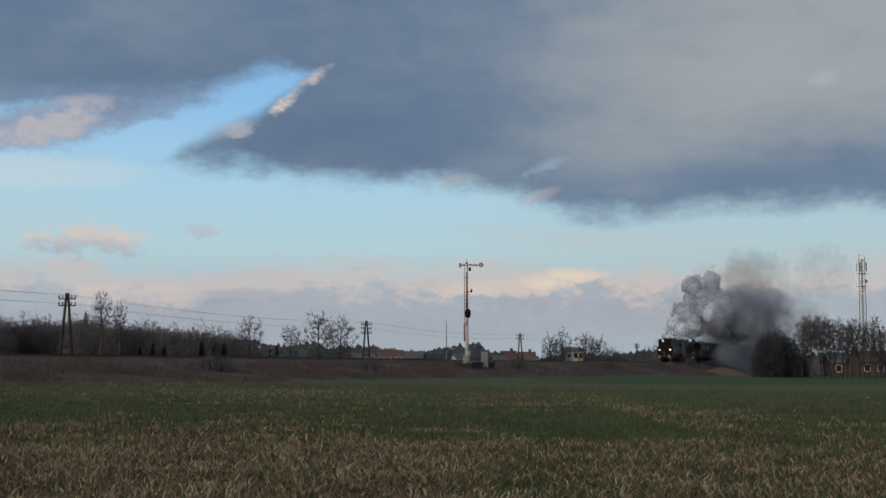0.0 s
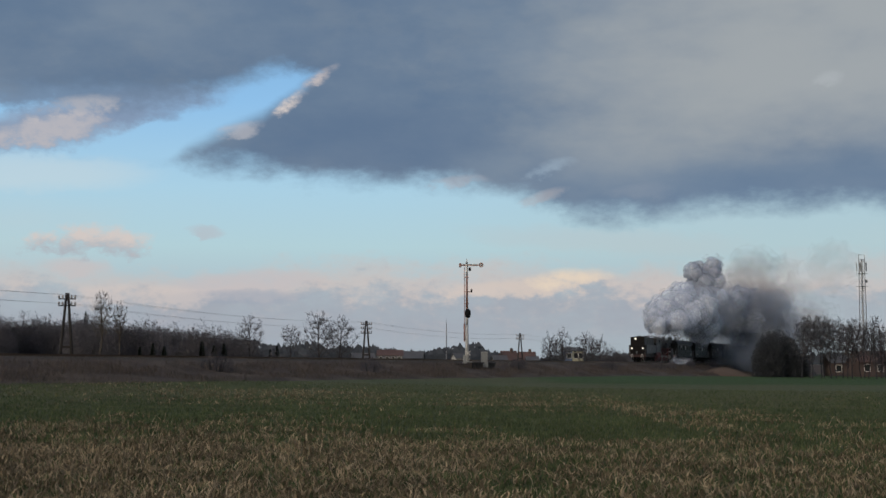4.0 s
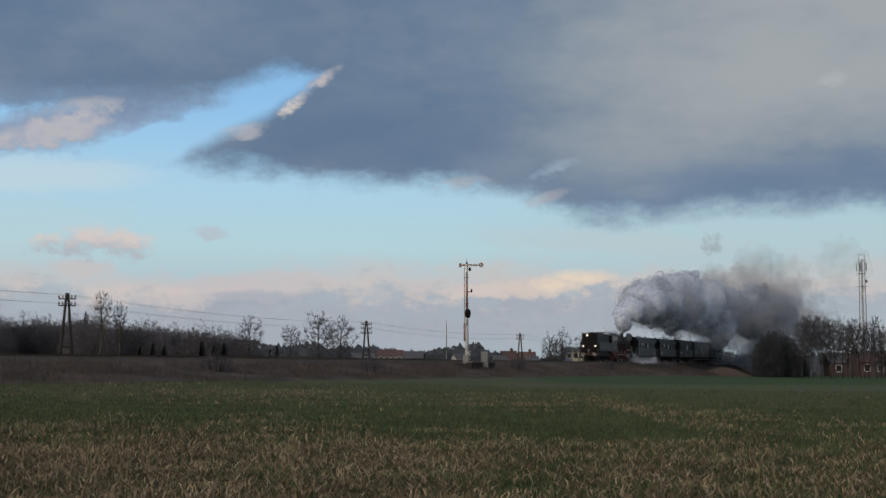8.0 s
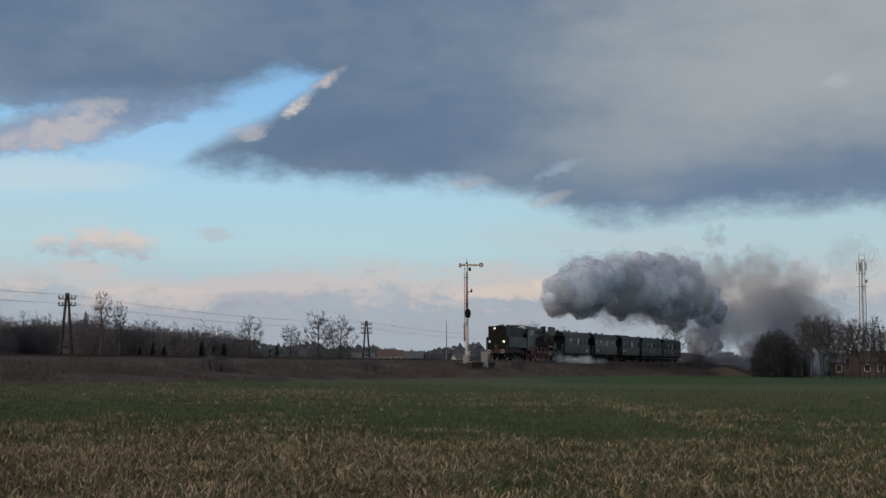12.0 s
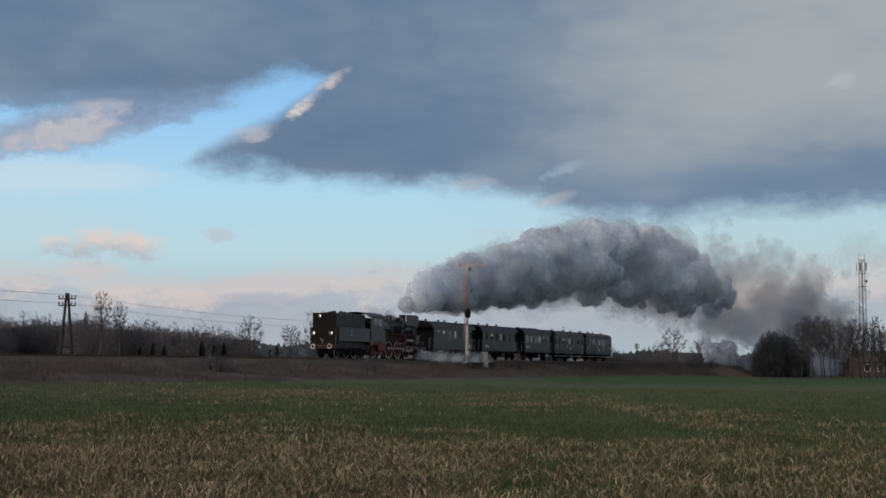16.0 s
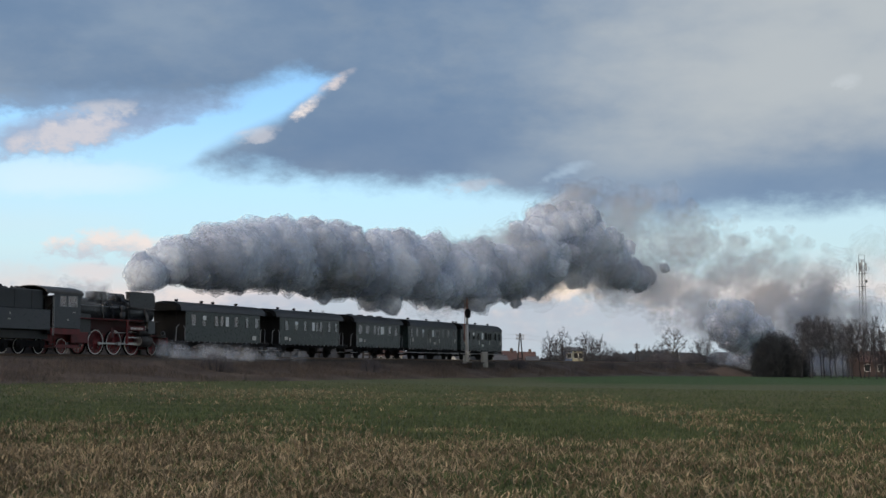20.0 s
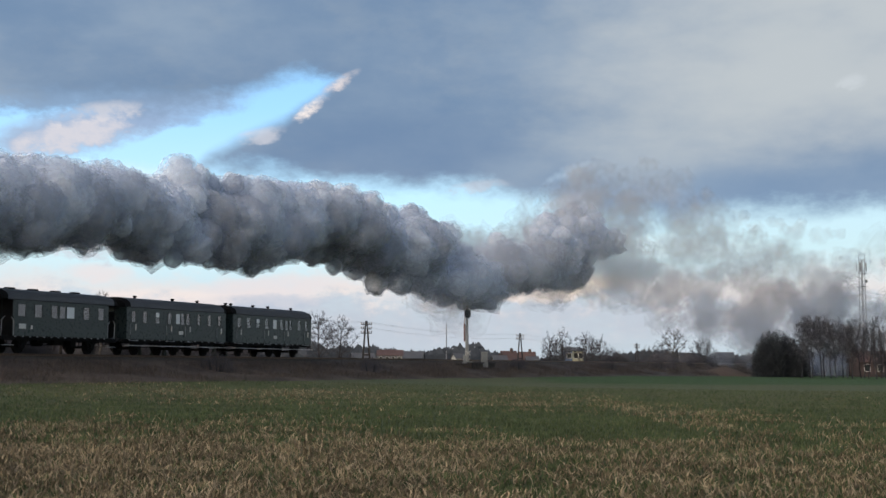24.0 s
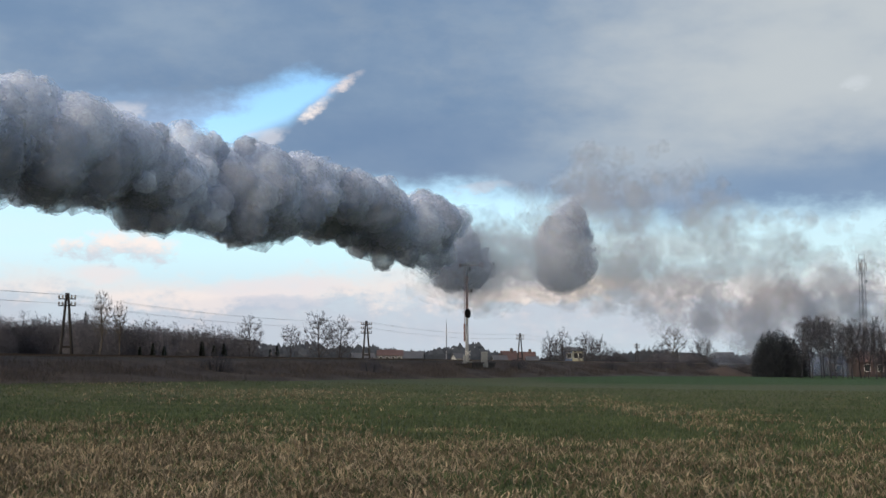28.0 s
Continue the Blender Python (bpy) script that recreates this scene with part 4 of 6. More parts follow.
def build_coach(kind, length, label, holes, bright, vents, plates, deep=1.05):
    """kind 'open': end platforms under the roof; kind 'doors': slam doors along the whole side and a running board."""
    th = thing("coach", label=label, category="railway coach", group="coaches of the steam train")
    bl = 0.55
    v = 0.0
    if kind == "open":
        v = deep
    x0, x1 = bl + v, length - bl - v
    HW, FL, EAVE, TOP = 1.46, 1.10, 3.40, 4.12
    hz0, hz1 = 2.32, 3.10
    for sg in (-1, 1):
        y = HW * sg
        bm = bmesh.new()
        side_with_holes(bm, x0, x1, min(y, y - sg * 0.05), max(y, y - sg * 0.05), FL, EAVE, holes, hz0, hz1)
        part("side_wall", bm, M["coach"], th, "dark green panelled side")
        for i, (c, w) in enumerate(holes):
            coach_window(th, c, y, hz0, hz1, w - 0.02, (0.0 if i not in bright or sg > 0 else 0.45 if i == min(bright) and len(bright) > 1 else 0.97))
        part("waist_rail", box(bmesh.new(), x0, x1, y - 0.012 + sg * 0.012, y + 0.012 + sg * 0.012, 2.08, 2.14), M["coach"], th)
        part("sole_bar", box(bmesh.new(), bl - 0.1, length - bl + 0.1, sg * 1.30 - 0.04, sg * 1.30 + 0.04, 0.88, 1.10), M["under"], th)
        n = 14
        bracket = mesh_of("body_bracket", box(bmesh.new(), 0, 0.12, -0.02, 0.03, 1.03, 1.09), M["galv"])
        for i in range(n):
            same("body_bracket", bracket, th, pose(x0 + (x1 - x0) * (i + 0.3) / n, y, 0))
        for px, pz, pw, ph in plates:
            part("notice_plate", box(bmesh.new(), px, px + pw, y - 0.02 + sg * 0.012, y + 0.02 + sg * 0.012, pz, pz + ph), M["white"], th, "small white notice plate")
    for x in (x0, x1 - 0.05):
        bm = bmesh.new()
        box(bm, x, x + 0.05, -HW + 0.06, -0.42, FL, EAVE)
        box(bm, x, x + 0.05, 0.42, HW - 0.06, FL, EAVE)
        box(bm, x, x + 0.05, -0.42, 0.42, 3.05, EAVE + 0.35)
        # Open-platform end walls go black: the dark under the roof as colour.
        part("end_wall", bm, M["coach"] if kind == "doors" else M["under"], th)
        part("end_door", box(bmesh.new(), x + 0.01, x + 0.04, -0.41, 0.41, FL, 3.04), M["under"], th)
    part("floor", box(bmesh.new(), bl, length - bl, -HW + 0.08, HW - 0.08, 0.98, 1.06), M["under"], th)
    # seats and partitions inside
    seat = mesh_of("bench_seat", box(box(bmesh.new(), -0.45, 0.45, 0.0, 1.15, 1.08, 1.52), -0.05, 0.05, 0.0, 1.15, 1.52, 2.15), M["sleeper"])
    for i in range(int((x1 - x0) / 1.7)):
        for yy in (-1.36, 0.22):
            same("bench_seat", seat, th, pose(x0 + 0.9 + 1.7 * i, yy, 0))
    for f in ((0.46,) if kind == "open" else (0.3, 0.72)):
        part("partition", box(bmesh.new(), x0 + (x1 - x0) * f, x0 + (x1 - x0) * f + 0.04, -1.38, 1.38, 1.07, 3.4), M["sleeper"], th)
    # roof, drawn in at the ends
    bm = bmesh.new()
    sec = roof_section(HW + 0.08, EAVE, TOP)
    sweep(bm, sec, bl + 0.35, length - bl - 0.35)
    part("roof", bm, M["roof"], th, "grey arched roof")
    for a, b in ((bl + 0.345, bl - 0.15), (length - bl - 0.345, length - bl + 0.15)):
        bm = bmesh.new()
        s0 = sec[:15]
        s1 = [(y * 0.94, EAVE + (z - EAVE) * 0.80 - 0.03) for y, z in s0]
        va, vb = [bm.verts.new((a, y, z)) for y, z in s0], [bm.verts.new((b, y, z)) for y, z in s1]
        for i in range(14):
            bm.faces.new((va[i], va[i + 1], vb[i + 1], vb[i]))
        bm.faces.new(vb)
        part("roof_end", bm, M["under"], th, "black roof end")
    part("gable", sweep(bmesh.new(), [(y * 0.97, z - 0.06) for y, z in sec[:15]], x0 + 0.06, x0 + 0.1), M["under"], th)
    part("gable", sweep(bmesh.new(), [(y * 0.97, z - 0.06) for y, z in sec[:15]], x1 - 0.1, x1 - 0.06), M["under"], th)
    for x, k in vents:
        if k == 0:
            bm = lathe(bmesh.new(), [(0.10, TOP - 0.08), (0.10, TOP + 0.06), (0.15, TOP + 0.07), (0.15, TOP + 0.16), (0.05, TOP + 0.19)], "z", 12, (x, -0.15, 0))
        else:
            bm = box(bmesh.new(), x - 0.35, x + 0.35, -0.3, 0.1, TOP - 0.06, TOP + 0.09, 0.04)
        part("roof_vent", bm, M["under"], th)
    if kind == "open":
        for e in (0, 1):
            X = lambda d: bl + d if e == 0 else length - bl - d
            for sg in (-1, 1):
                handrail(th, [(X(0.02), sg * 1.30, 1.1), (X(0.02), sg * 1.34, 2.1), (X(0.25), sg * 1.40, 2.3)], 0.028, "galv")
                handrail(th, [(X(0.95), sg * 1.47, 1.15), (X(0.95), sg * 1.47, 2.05), (X(0.75), sg * 1.47, 2.25)], 0.025, "galv")
                handrail(th, [(X(0.02), sg * 0.95, 1.1), (X(0.02), sg * 0.95, 2.05)], 0.02, "under", "gate_post")
                handrail(th, [(X(0.05), sg * 1.30, 2.05), (X(0.05), sg * 1.30, 3.5)], 0.03, "under", "platform_post")
                for z, o in ((0.50, 0.05), (0.82, 0.0)):
                    part("step", box(bmesh.new(), min(X(0.1), X(1.0)), max(X(0.1), X(1.0)), sg * (1.34 + o) - 0.12, sg * (1.34 + o) + 0.12, z, z + 0.04), M["galv"] if z < 0.6 else M["under"], th)
                part("step_hanger", box(bmesh.new(), min(X(0.5), X(0.55)), max(X(0.5), X(0.55)), sg * 1.30 - 0.02, sg * 1.30 + 0.02, 0.5, 1.0), M["under"], th)
            part("platform_gate", box(bmesh.new(), min(X(0), X(0.04)), max(X(0), X(0.04)), -0.95, -0.4, 1.06, 2.0), M["under"], th)
            part("platform_gate", box(bmesh.new(), min(X(0), X(0.04)), max(X(0), X(0.04)), 0.4, 0.95, 1.06, 2.0), M["under"], th)
            part("gangway", box(bmesh.new(), min(X(0.3), X(-0.4)), max(X(0.3), X(-0.4)), -0.45, 0.45, 1.04, 1.09), M["under"], th)
    else:
        for sg in (-1, 1):
            part("running_board", box(bmesh.new(), bl - 0.05, length - bl + 0.05, sg * 1.47 - 0.11, sg * 1.47 + 0.11, 0.64, 0.69), M["mastwhite"], th, "pale wooden running board along the side")
            for i in range(7):
                a = bl + 0.5 + (length - 2 * bl - 1) * i / 6
                part("board_hanger", box(bmesh.new(), a, a + 0.05, sg * 1.36 - 0.03, sg * 1.36 + 0.03, 0.66, 1.0), M["under"], th)
            doors = [c for i, (c, w) in enumerate(holes) if i % 3 == 0]
            for c in doors:
                d = part("door", box(bmesh.new(), c - 0.33, c + 0.33, sg * HW - 0.012 + sg * 0.006, sg * HW + 0.012 + sg * 0.006, 1.12, 2.06, 0.008), M["coach"], th)
                part("door_handle", box(bmesh.new(), c + 0.19, c + 0.28, sg * (HW + 0.035) - 0.02, sg * (HW + 0.035) + 0.02, 1.75, 2.18), M["white"], d, "pale metal door handle")
                part("grab_rail", tube(bmesh.new(), (c - 0.42, sg * (HW + 0.05), 1.4), (c - 0.42, sg * (HW + 0.05), 2.15), 0.018, n=6), M["galv"], d)
                part("footstep", box(bmesh.new(), c - 0.4, c + 0.4, sg * (HW + 0.06) - 0.1, sg * (HW + 0.06) + 0.1, 1.0, 1.03), M["galv"], th)
    # running gear
    base = 1.0 if kind == "open" else 1.5
    axles = (2.75, length - 2.75) if kind == "open" else (2.4, length / 2 + 0.3, length - 2.6)
    for a in axles:
        wheelset(th, a, 0.49)
        for sg in (-1, 1):
            bm = bmesh.new()
            pts = [(a - 0.62, 0.92), (a + 0.62, 0.92), (a + 0.22, 0.30), (a - 0.22, 0.30)]
            lo = [bm.verts.new((x, sg * 1.02 - 0.03, z)) for x, z in pts]
            hi = [bm.verts.new((x, sg * 1.02 + 0.03, z)) for x, z in pts]
            bm.faces.new(lo), bm.faces.new(hi[::-1])
            for i in range(4):
                bm.faces.new((lo[i], lo[(i + 1) % 4], hi[(i + 1) % 4], hi[i]))
            ag = part("axle_guard", bm, M["under"], th)
            part("axle_box", box(bmesh.new(), a - 0.16, a + 0.16, sg * 1.10 - 0.09, sg * 1.10 + 0.09, 0.34, 0.66, 0.03), M["under"], ag)
            bm = bmesh.new()
            for k in range(4):
                h = 0.85 - 0.2 * k
                box(bm, a - h, a + h, sg * 1.12 - 0.04, sg * 1.12 + 0.04, 0.80 - 0.035 * k, 0.83 - 0.035 * k)
            part("leaf_spring", bm, M["under"], ag)
    for x, w, h in ((length * 0.52, 0.9, 0.42), (length * 0.64, 0.55, 0.5), (length * 0.40, 1.2, 0.28)):
        part("equipment_box", box(bmesh.new(), x - w / 2, x + w / 2, -0.95, -0.35, 0.98 - h, 0.97, 0.03), M["under"], th)
    part("brake_rod", tube(bmesh.new(), (3.0, 0.3, 0.6), (length - 3, 0.3, 0.6), 0.03, n=6), M["under"], th)
    part("brake_cylinder", tube(bmesh.new(), (length * 0.45, 0.5, 0.7), (length * 0.45 + 0.8, 0.5, 0.7), 0.2, n=12), M["under"], th)
    buffers(th, 0.0, -1)
    buffers(th, length, 1)
    return th


TENDER_BACK, ENGINE_BACK = 0.0, 7.1
tender, engine = build_tender(), build_engine()
COACH_AT = (20.75, 34.65, 48.98, 61.45, 75.30)
h1 = [(c + 1.85, w) for c, w in ((0.8, 0.6), (2.25, 0.5), (3.95, 0.58), (4.72, 0.5), (5.45, 0.48), (6.85, 0.55), (8.4, 0.5), (9.95, 0.6))]
h2 = [(c + 1.95, w) for c, w in ((0.8, 0.55), (2.45, 0.52), (4.05, 0.55), (5.45, 0.5), (6.15, 0.5), (6.85, 0.5), (8.45, 0.55), (9.75, 0.55))]
h3 = [(c + 1.40, w) for c, w in ((0.85, 0.72), (2.4, 0.72), (3.95, 0.62), (4.75, 0.6), (5.55, 0.78), (7.2, 0.66), (8.75, 0.62))]
h4 = [(c + 0.6, w) for c, w in ((0.75, 0.45), (2.1, 0.48), (3.6, 0.46), (5.1, 0.46), (6.15, 0.52), (6.8, 0.46), (7.5, 0.48), (8.95, 0.44), (10.35, 0.5), (11.8, 0.46))]
h5 = [(c + 0.6, w) for c, w in ((0.85, 0.55), (2.3, 0.6), (3.7, 0.5), (5.1, 0.55), (6.4, 0.6), (7.5, 0.6), (8.35, 0.5), (9.0, 0.42), (10.5, 0.55), (11.8, 0.45))]
ROUND, FLATV = 0, 1
coaches = [
    build_coach("open", 13.85, "dark green passenger coach with open end platforms behind the engine", h1, {1, 4}, [(2.2, 0), (5.6, 0), (7.2, 0), (10.6, 0)], [(11.1, 1.32, 0.55, 0.34)]),
    build_coach("open", 13.85, "dark green passenger coach with open platforms and white notices", h2, {1, 3}, [(3.4, 0), (6.2, 0), (9.2, 0)], [(2.4, 1.45, 0.5, 0.28), (3.2, 1.40, 0.16, 0.24)]),
    build_coach("open", 12.40, "shorter dark green coach with wide windows and flat roof vents", h3, {4}, [(2.6, 1), (4.8, 1), (7.0, 1), (9.0, 1)], [(2.0, 1.55, 0.62, 0.32), (3.1, 1.55, 0.14, 0.24)], 0.9),
    build_coach("doors", 13.85, "dark green compartment coach with slam doors and a pale running board", h4, {2, 4}, [(3.2, 0), (7.9, 0), (11.2, 0)], [(6.9, 1.55, 0.55, 0.26)]),
    build_coach("doors", 13.85, "dark green compartment coach at the tail of the train", h5, {2, 4}, [(1.4, 0), (2.2, 0), (5.6, 0), (8.0, 0), (11.9, 0)], [(6.8, 1.50, 0.55, 0.28)]),
]
for c in coaches[-1:]:
    for y in (-1.1, 1.1):
        part("tail_lamp", box(bmesh.new(), 13.25, 13.42, y - 0.12, y + 0.12, 2.1, 2.45, 0.03), M["under"], c)


# ---- beside the line ----
def signal_mast():
    """Old semaphore signal: lattice-thin white and red mast with one raised arm, lamp, rod and ladder."""
    p = trk(161.2, 3.1, 2.15) + Vector((0.58, 0, 0))
    th = thing("semaphore_signal", Matrix.Translation(p) @ pose(0, 0, 0, 0, 0, 0), "white and red semaphore signal mast with its arm level", "railway signal")
    H = 10.75
    for i, (z0, z1, k) in enumerate(((0.0, 4.1, "mastwhite"), (4.1, 5.6, "mastwhite"), (5.6, 9.4, "mastred"), (9.4, H, "mastwhite"))):
        bm = bmesh.new()
        r0, r1 = 0.19 - 0.009 * z0, 0.19 - 0.009 * z1
        if i == 3:
            tube(bm, (0, 0, z0), (0, 0, z1), r0, r1, n=10)
        else:
            tube(bm, (0, 0, z0), (0, 0, z1), r0 * (1.15 if i == 0 else 1), r1, n=12)
        part("mast_section", bm, M[k], th, "faded red mast section" if k == "mastred" else "")
    part("mast_cap", lathe(bmesh.new(), [(0.14, H), (0.16, H + 0.05), (0.05, H + 0.2), (0.05, H + 0.45), (0.001, H + 0.5)], "z", 12), M["mastwhite"], th)
    arm = part("signal_arm", box(bmesh.new(), -0.6, 1.25, -0.10, -0.06, H - 0.30, H - 0.08, 0.01), M["mastwhite"], th, "weathered white signal arm with red edge")
    part("arm_edge", box(bmesh.new(), -0.56, 1.22, -0.115, -0.105, H - 0.26, H - 0.20), M["mastred"], arm)
    part("arm_disc", ring(bmesh.new(), 0.15, 0.26, -0.02, 0.02, 22), M["mastred"], arm, "red ring at the end of the arm", at=pose(1.55, -0.08, H - 0.18))
    part("disc_face", ring(bmesh.new(), 0.005, 0.149, -0.015, 0.015, 22), M["mastwhite"], arm, at=pose(1.55, -0.08, H - 0.18))
    part("arm_tail", box(bmesh.new(), -0.85, -0.6, -0.11, -0.05, H - 0.45, H + 0.02, 0.02), M["mastred"], arm)
    part("spectacle", box(bmesh.new(), 0.18, 0.46, -0.16, -0.12, H - 0.85, H - 0.45, 0.08), M["under"], th)
    part("signal_lamp", box(bmesh.new(), 0.22, 0.42, -0.1, 0.15, H - 0.8, H - 0.5, 0.03), M["under"], th)
    # rods, ladder, lower arm brackets, balance weight box
    part("pull_rod", tube(bmesh.new(), (-0.26, -0.05, 2.2), (-0.26, -0.05, H - 0.4), 0.035, n=6), M["mastred"], th)
    for z in (7.6, 6.3, 9.2):
        part("bracket", box(bmesh.new(), -0.32, 0.6 if z == 7.6 else 0.2, -0.06, 0.06, z, z + 0.09), M["mastred"], th)
    part("lower_lamp", box(bmesh.new(), 0.40, 0.60, -0.1, 0.1, 7.6, 7.95, 0.04), M["under"], th)
    part("counterweight_box", lathe(bmesh.new(), [(0.02, 4.75), (0.24, 4.85), (0.31, 5.05), (0.32, 5.45), (0.26, 5.68), (0.10, 5.80), (0.01, 5.82)], "z", 16, (0.10, -0.1, 0)), M["under"], th, "rounded black lamp housing on the mast", smooth=True)
    part("drive_tube", tube(bmesh.new(), (-0.27, 0, 2.3), (-0.27, 0, 4.2), 0.09, n=10), M["mastred"], th)
    # crossed boards near the foot
    for sg in (-1, 1):
        part("cross_board", box(bmesh.new(), -0.36, 0.36, -0.30, -0.27, -0.05, 0.05, 0.01), M["white"], th, "white crossed board", at=pose(0.1, -0.01 * sg, 1.0, 0, 40 * sg, 0))
    part("foot_casing", box(bmesh.new(), -0.42, -0.1, -0.2, 0.2, 0.0, 0.8, 0.04), M["concrete"], th)
    part("footing", box(bmesh.new(), -0.5, 0.6, -0.4, 0.4, -0.4, 0.10, 0.05), M["concrete"], th)
    return th


signal_mast()


def relay_cabinet(k, dist, w, h, z):
    x, y, _ = spot(k, dist)
    th = thing("relay_cabinet", pose(x, y, z, 0, 0, 12), "pale grey metal relay cabinet beside the line", "cabinet")
    part("body", box(bmesh.new(), -w / 2, w / 2, -0.3, 0.3, 0.12, h, 0.02), M["concrete"], th)
    part("door", box(bmesh.new(), -w / 2 + 0.05, w / 2 - 0.05, -0.325, -0.302, 0.2, h - 0.1, 0.008), M["concrete"], th)
    part("lid", box(bmesh.new(), -w / 2 - 0.04, w / 2 + 0.04, -0.35, 0.35, h, h + 0.06, 0.015), M["galv"], th)
    part("plinth", box(bmesh.new(), -w / 2 - 0.05, w / 2 + 0.05, -0.34, 0.34, -0.4, 0.12), M["concrete"], th)


relay_cabinet(0.0305, 146.0, 0.60, 1.22, 2.02)


def culvert_wall():
    """Dark masonry wall holding the bank below the signal."""
    th = thing("retaining_wall", Matrix.Translation(trk(161.5, 0, 0)) @ pose(0, 0, 0, 0, 0, 90 - PHI), "low dark masonry wall holding the bank below the signal", "wall", kind="structure")
    part("wall_face", box(bmesh.new(), -3.5, 3.2, -5.6, -3.6, 0.0, 2.02, 0.06), M["darkstone"], th)
    part("coping", box(bmesh.new(), -3.6, 3.3, -5.7, -5.1, 2.02, 2.14, 0.03), M["darkstone"], th)


culvert_wall()


def a_pole(k, dist, height, rows):
    """Telegraph pole of two leaning posts with cross-arms and insulators."""
    x, y, g = spot(k, dist)
    th = thing("telegraph_pole", pose(x, y, g - 0.3, 0, 0, 8), "dark wooden A-shaped telegraph pole with insulators", "telegraph pole", "telegraph poles along the line")
    for sg in (-1, 1):
        part("post", tube(bmesh.new(), (sg * 0.58, 0, 0), (sg * 0.06, 0, height), 0.13, 0.09, n=8), M["wood"], th)
    part("tie_beam", box(bmesh.new(), -0.40, 0.40, -0.08, 0.08, height * 0.40, height * 0.40 + 0.16), M["wood"], th)
    for r in range(rows):
        z = height - 0.45 - 0.50 * r
        part("cross_arm", box(bmesh.new(), -0.62, 0.62, -0.14, -0.06, z - 0.03, z + 0.04), M["wood"], th)
        for i in (-0.58, -0.32, 0.32, 0.58):
            ins = part("insulator", lathe(bmesh.new(), [(0.02, z + 0.04), (0.075, z + 0.08), (0.06, z + 0.16), (0.08, z + 0.18), (0.05, z + 0.28), (0.01, z + 0.30)], "z", 8, (i, -0.1, 0)), M["porcelain"], th)
    return Vector((x, y, g - 0.3 + height - 0.3))


POLES = [a_pole(-0.2785, 99.6, 6.75, 2), a_pole(-0.0567, 158, 6.75, 3), a_pole(0.0570, 216, 6.85, 2), a_pole(0.1432, 300, 6.9, 2)]


def wires():
    """Sagging wires from pole to pole and on out of view."""
    first = Vector((POLES[0].x - 14.5, POLES[0].y - 40, POLES[0].z + 1.3))
    ends = [first] + POLES
    for dx, dz in ((-0.55, 0.2), (0.55, 0.15), (-0.55, -0.45), (0.55, -0.5)):
        bm = bmesh.new()
        for a, b in zip(ends, ends[1:]):
            prev = None
            for i in range(13):
                f = i / 12
                p = a.lerp(b, f) + Vector((dx, 0, dz - 4 * 0.55 * f * (1 - f)))
                if prev is not None:
                    tube(bm, prev, p, 0.007, n=4, caps=False)
                prev = p
        th = part("telegraph_wire", bm, M["galv"])
        tagged(th, "thin sagging telegraph wire", "wire", "telegraph wires")


wires()


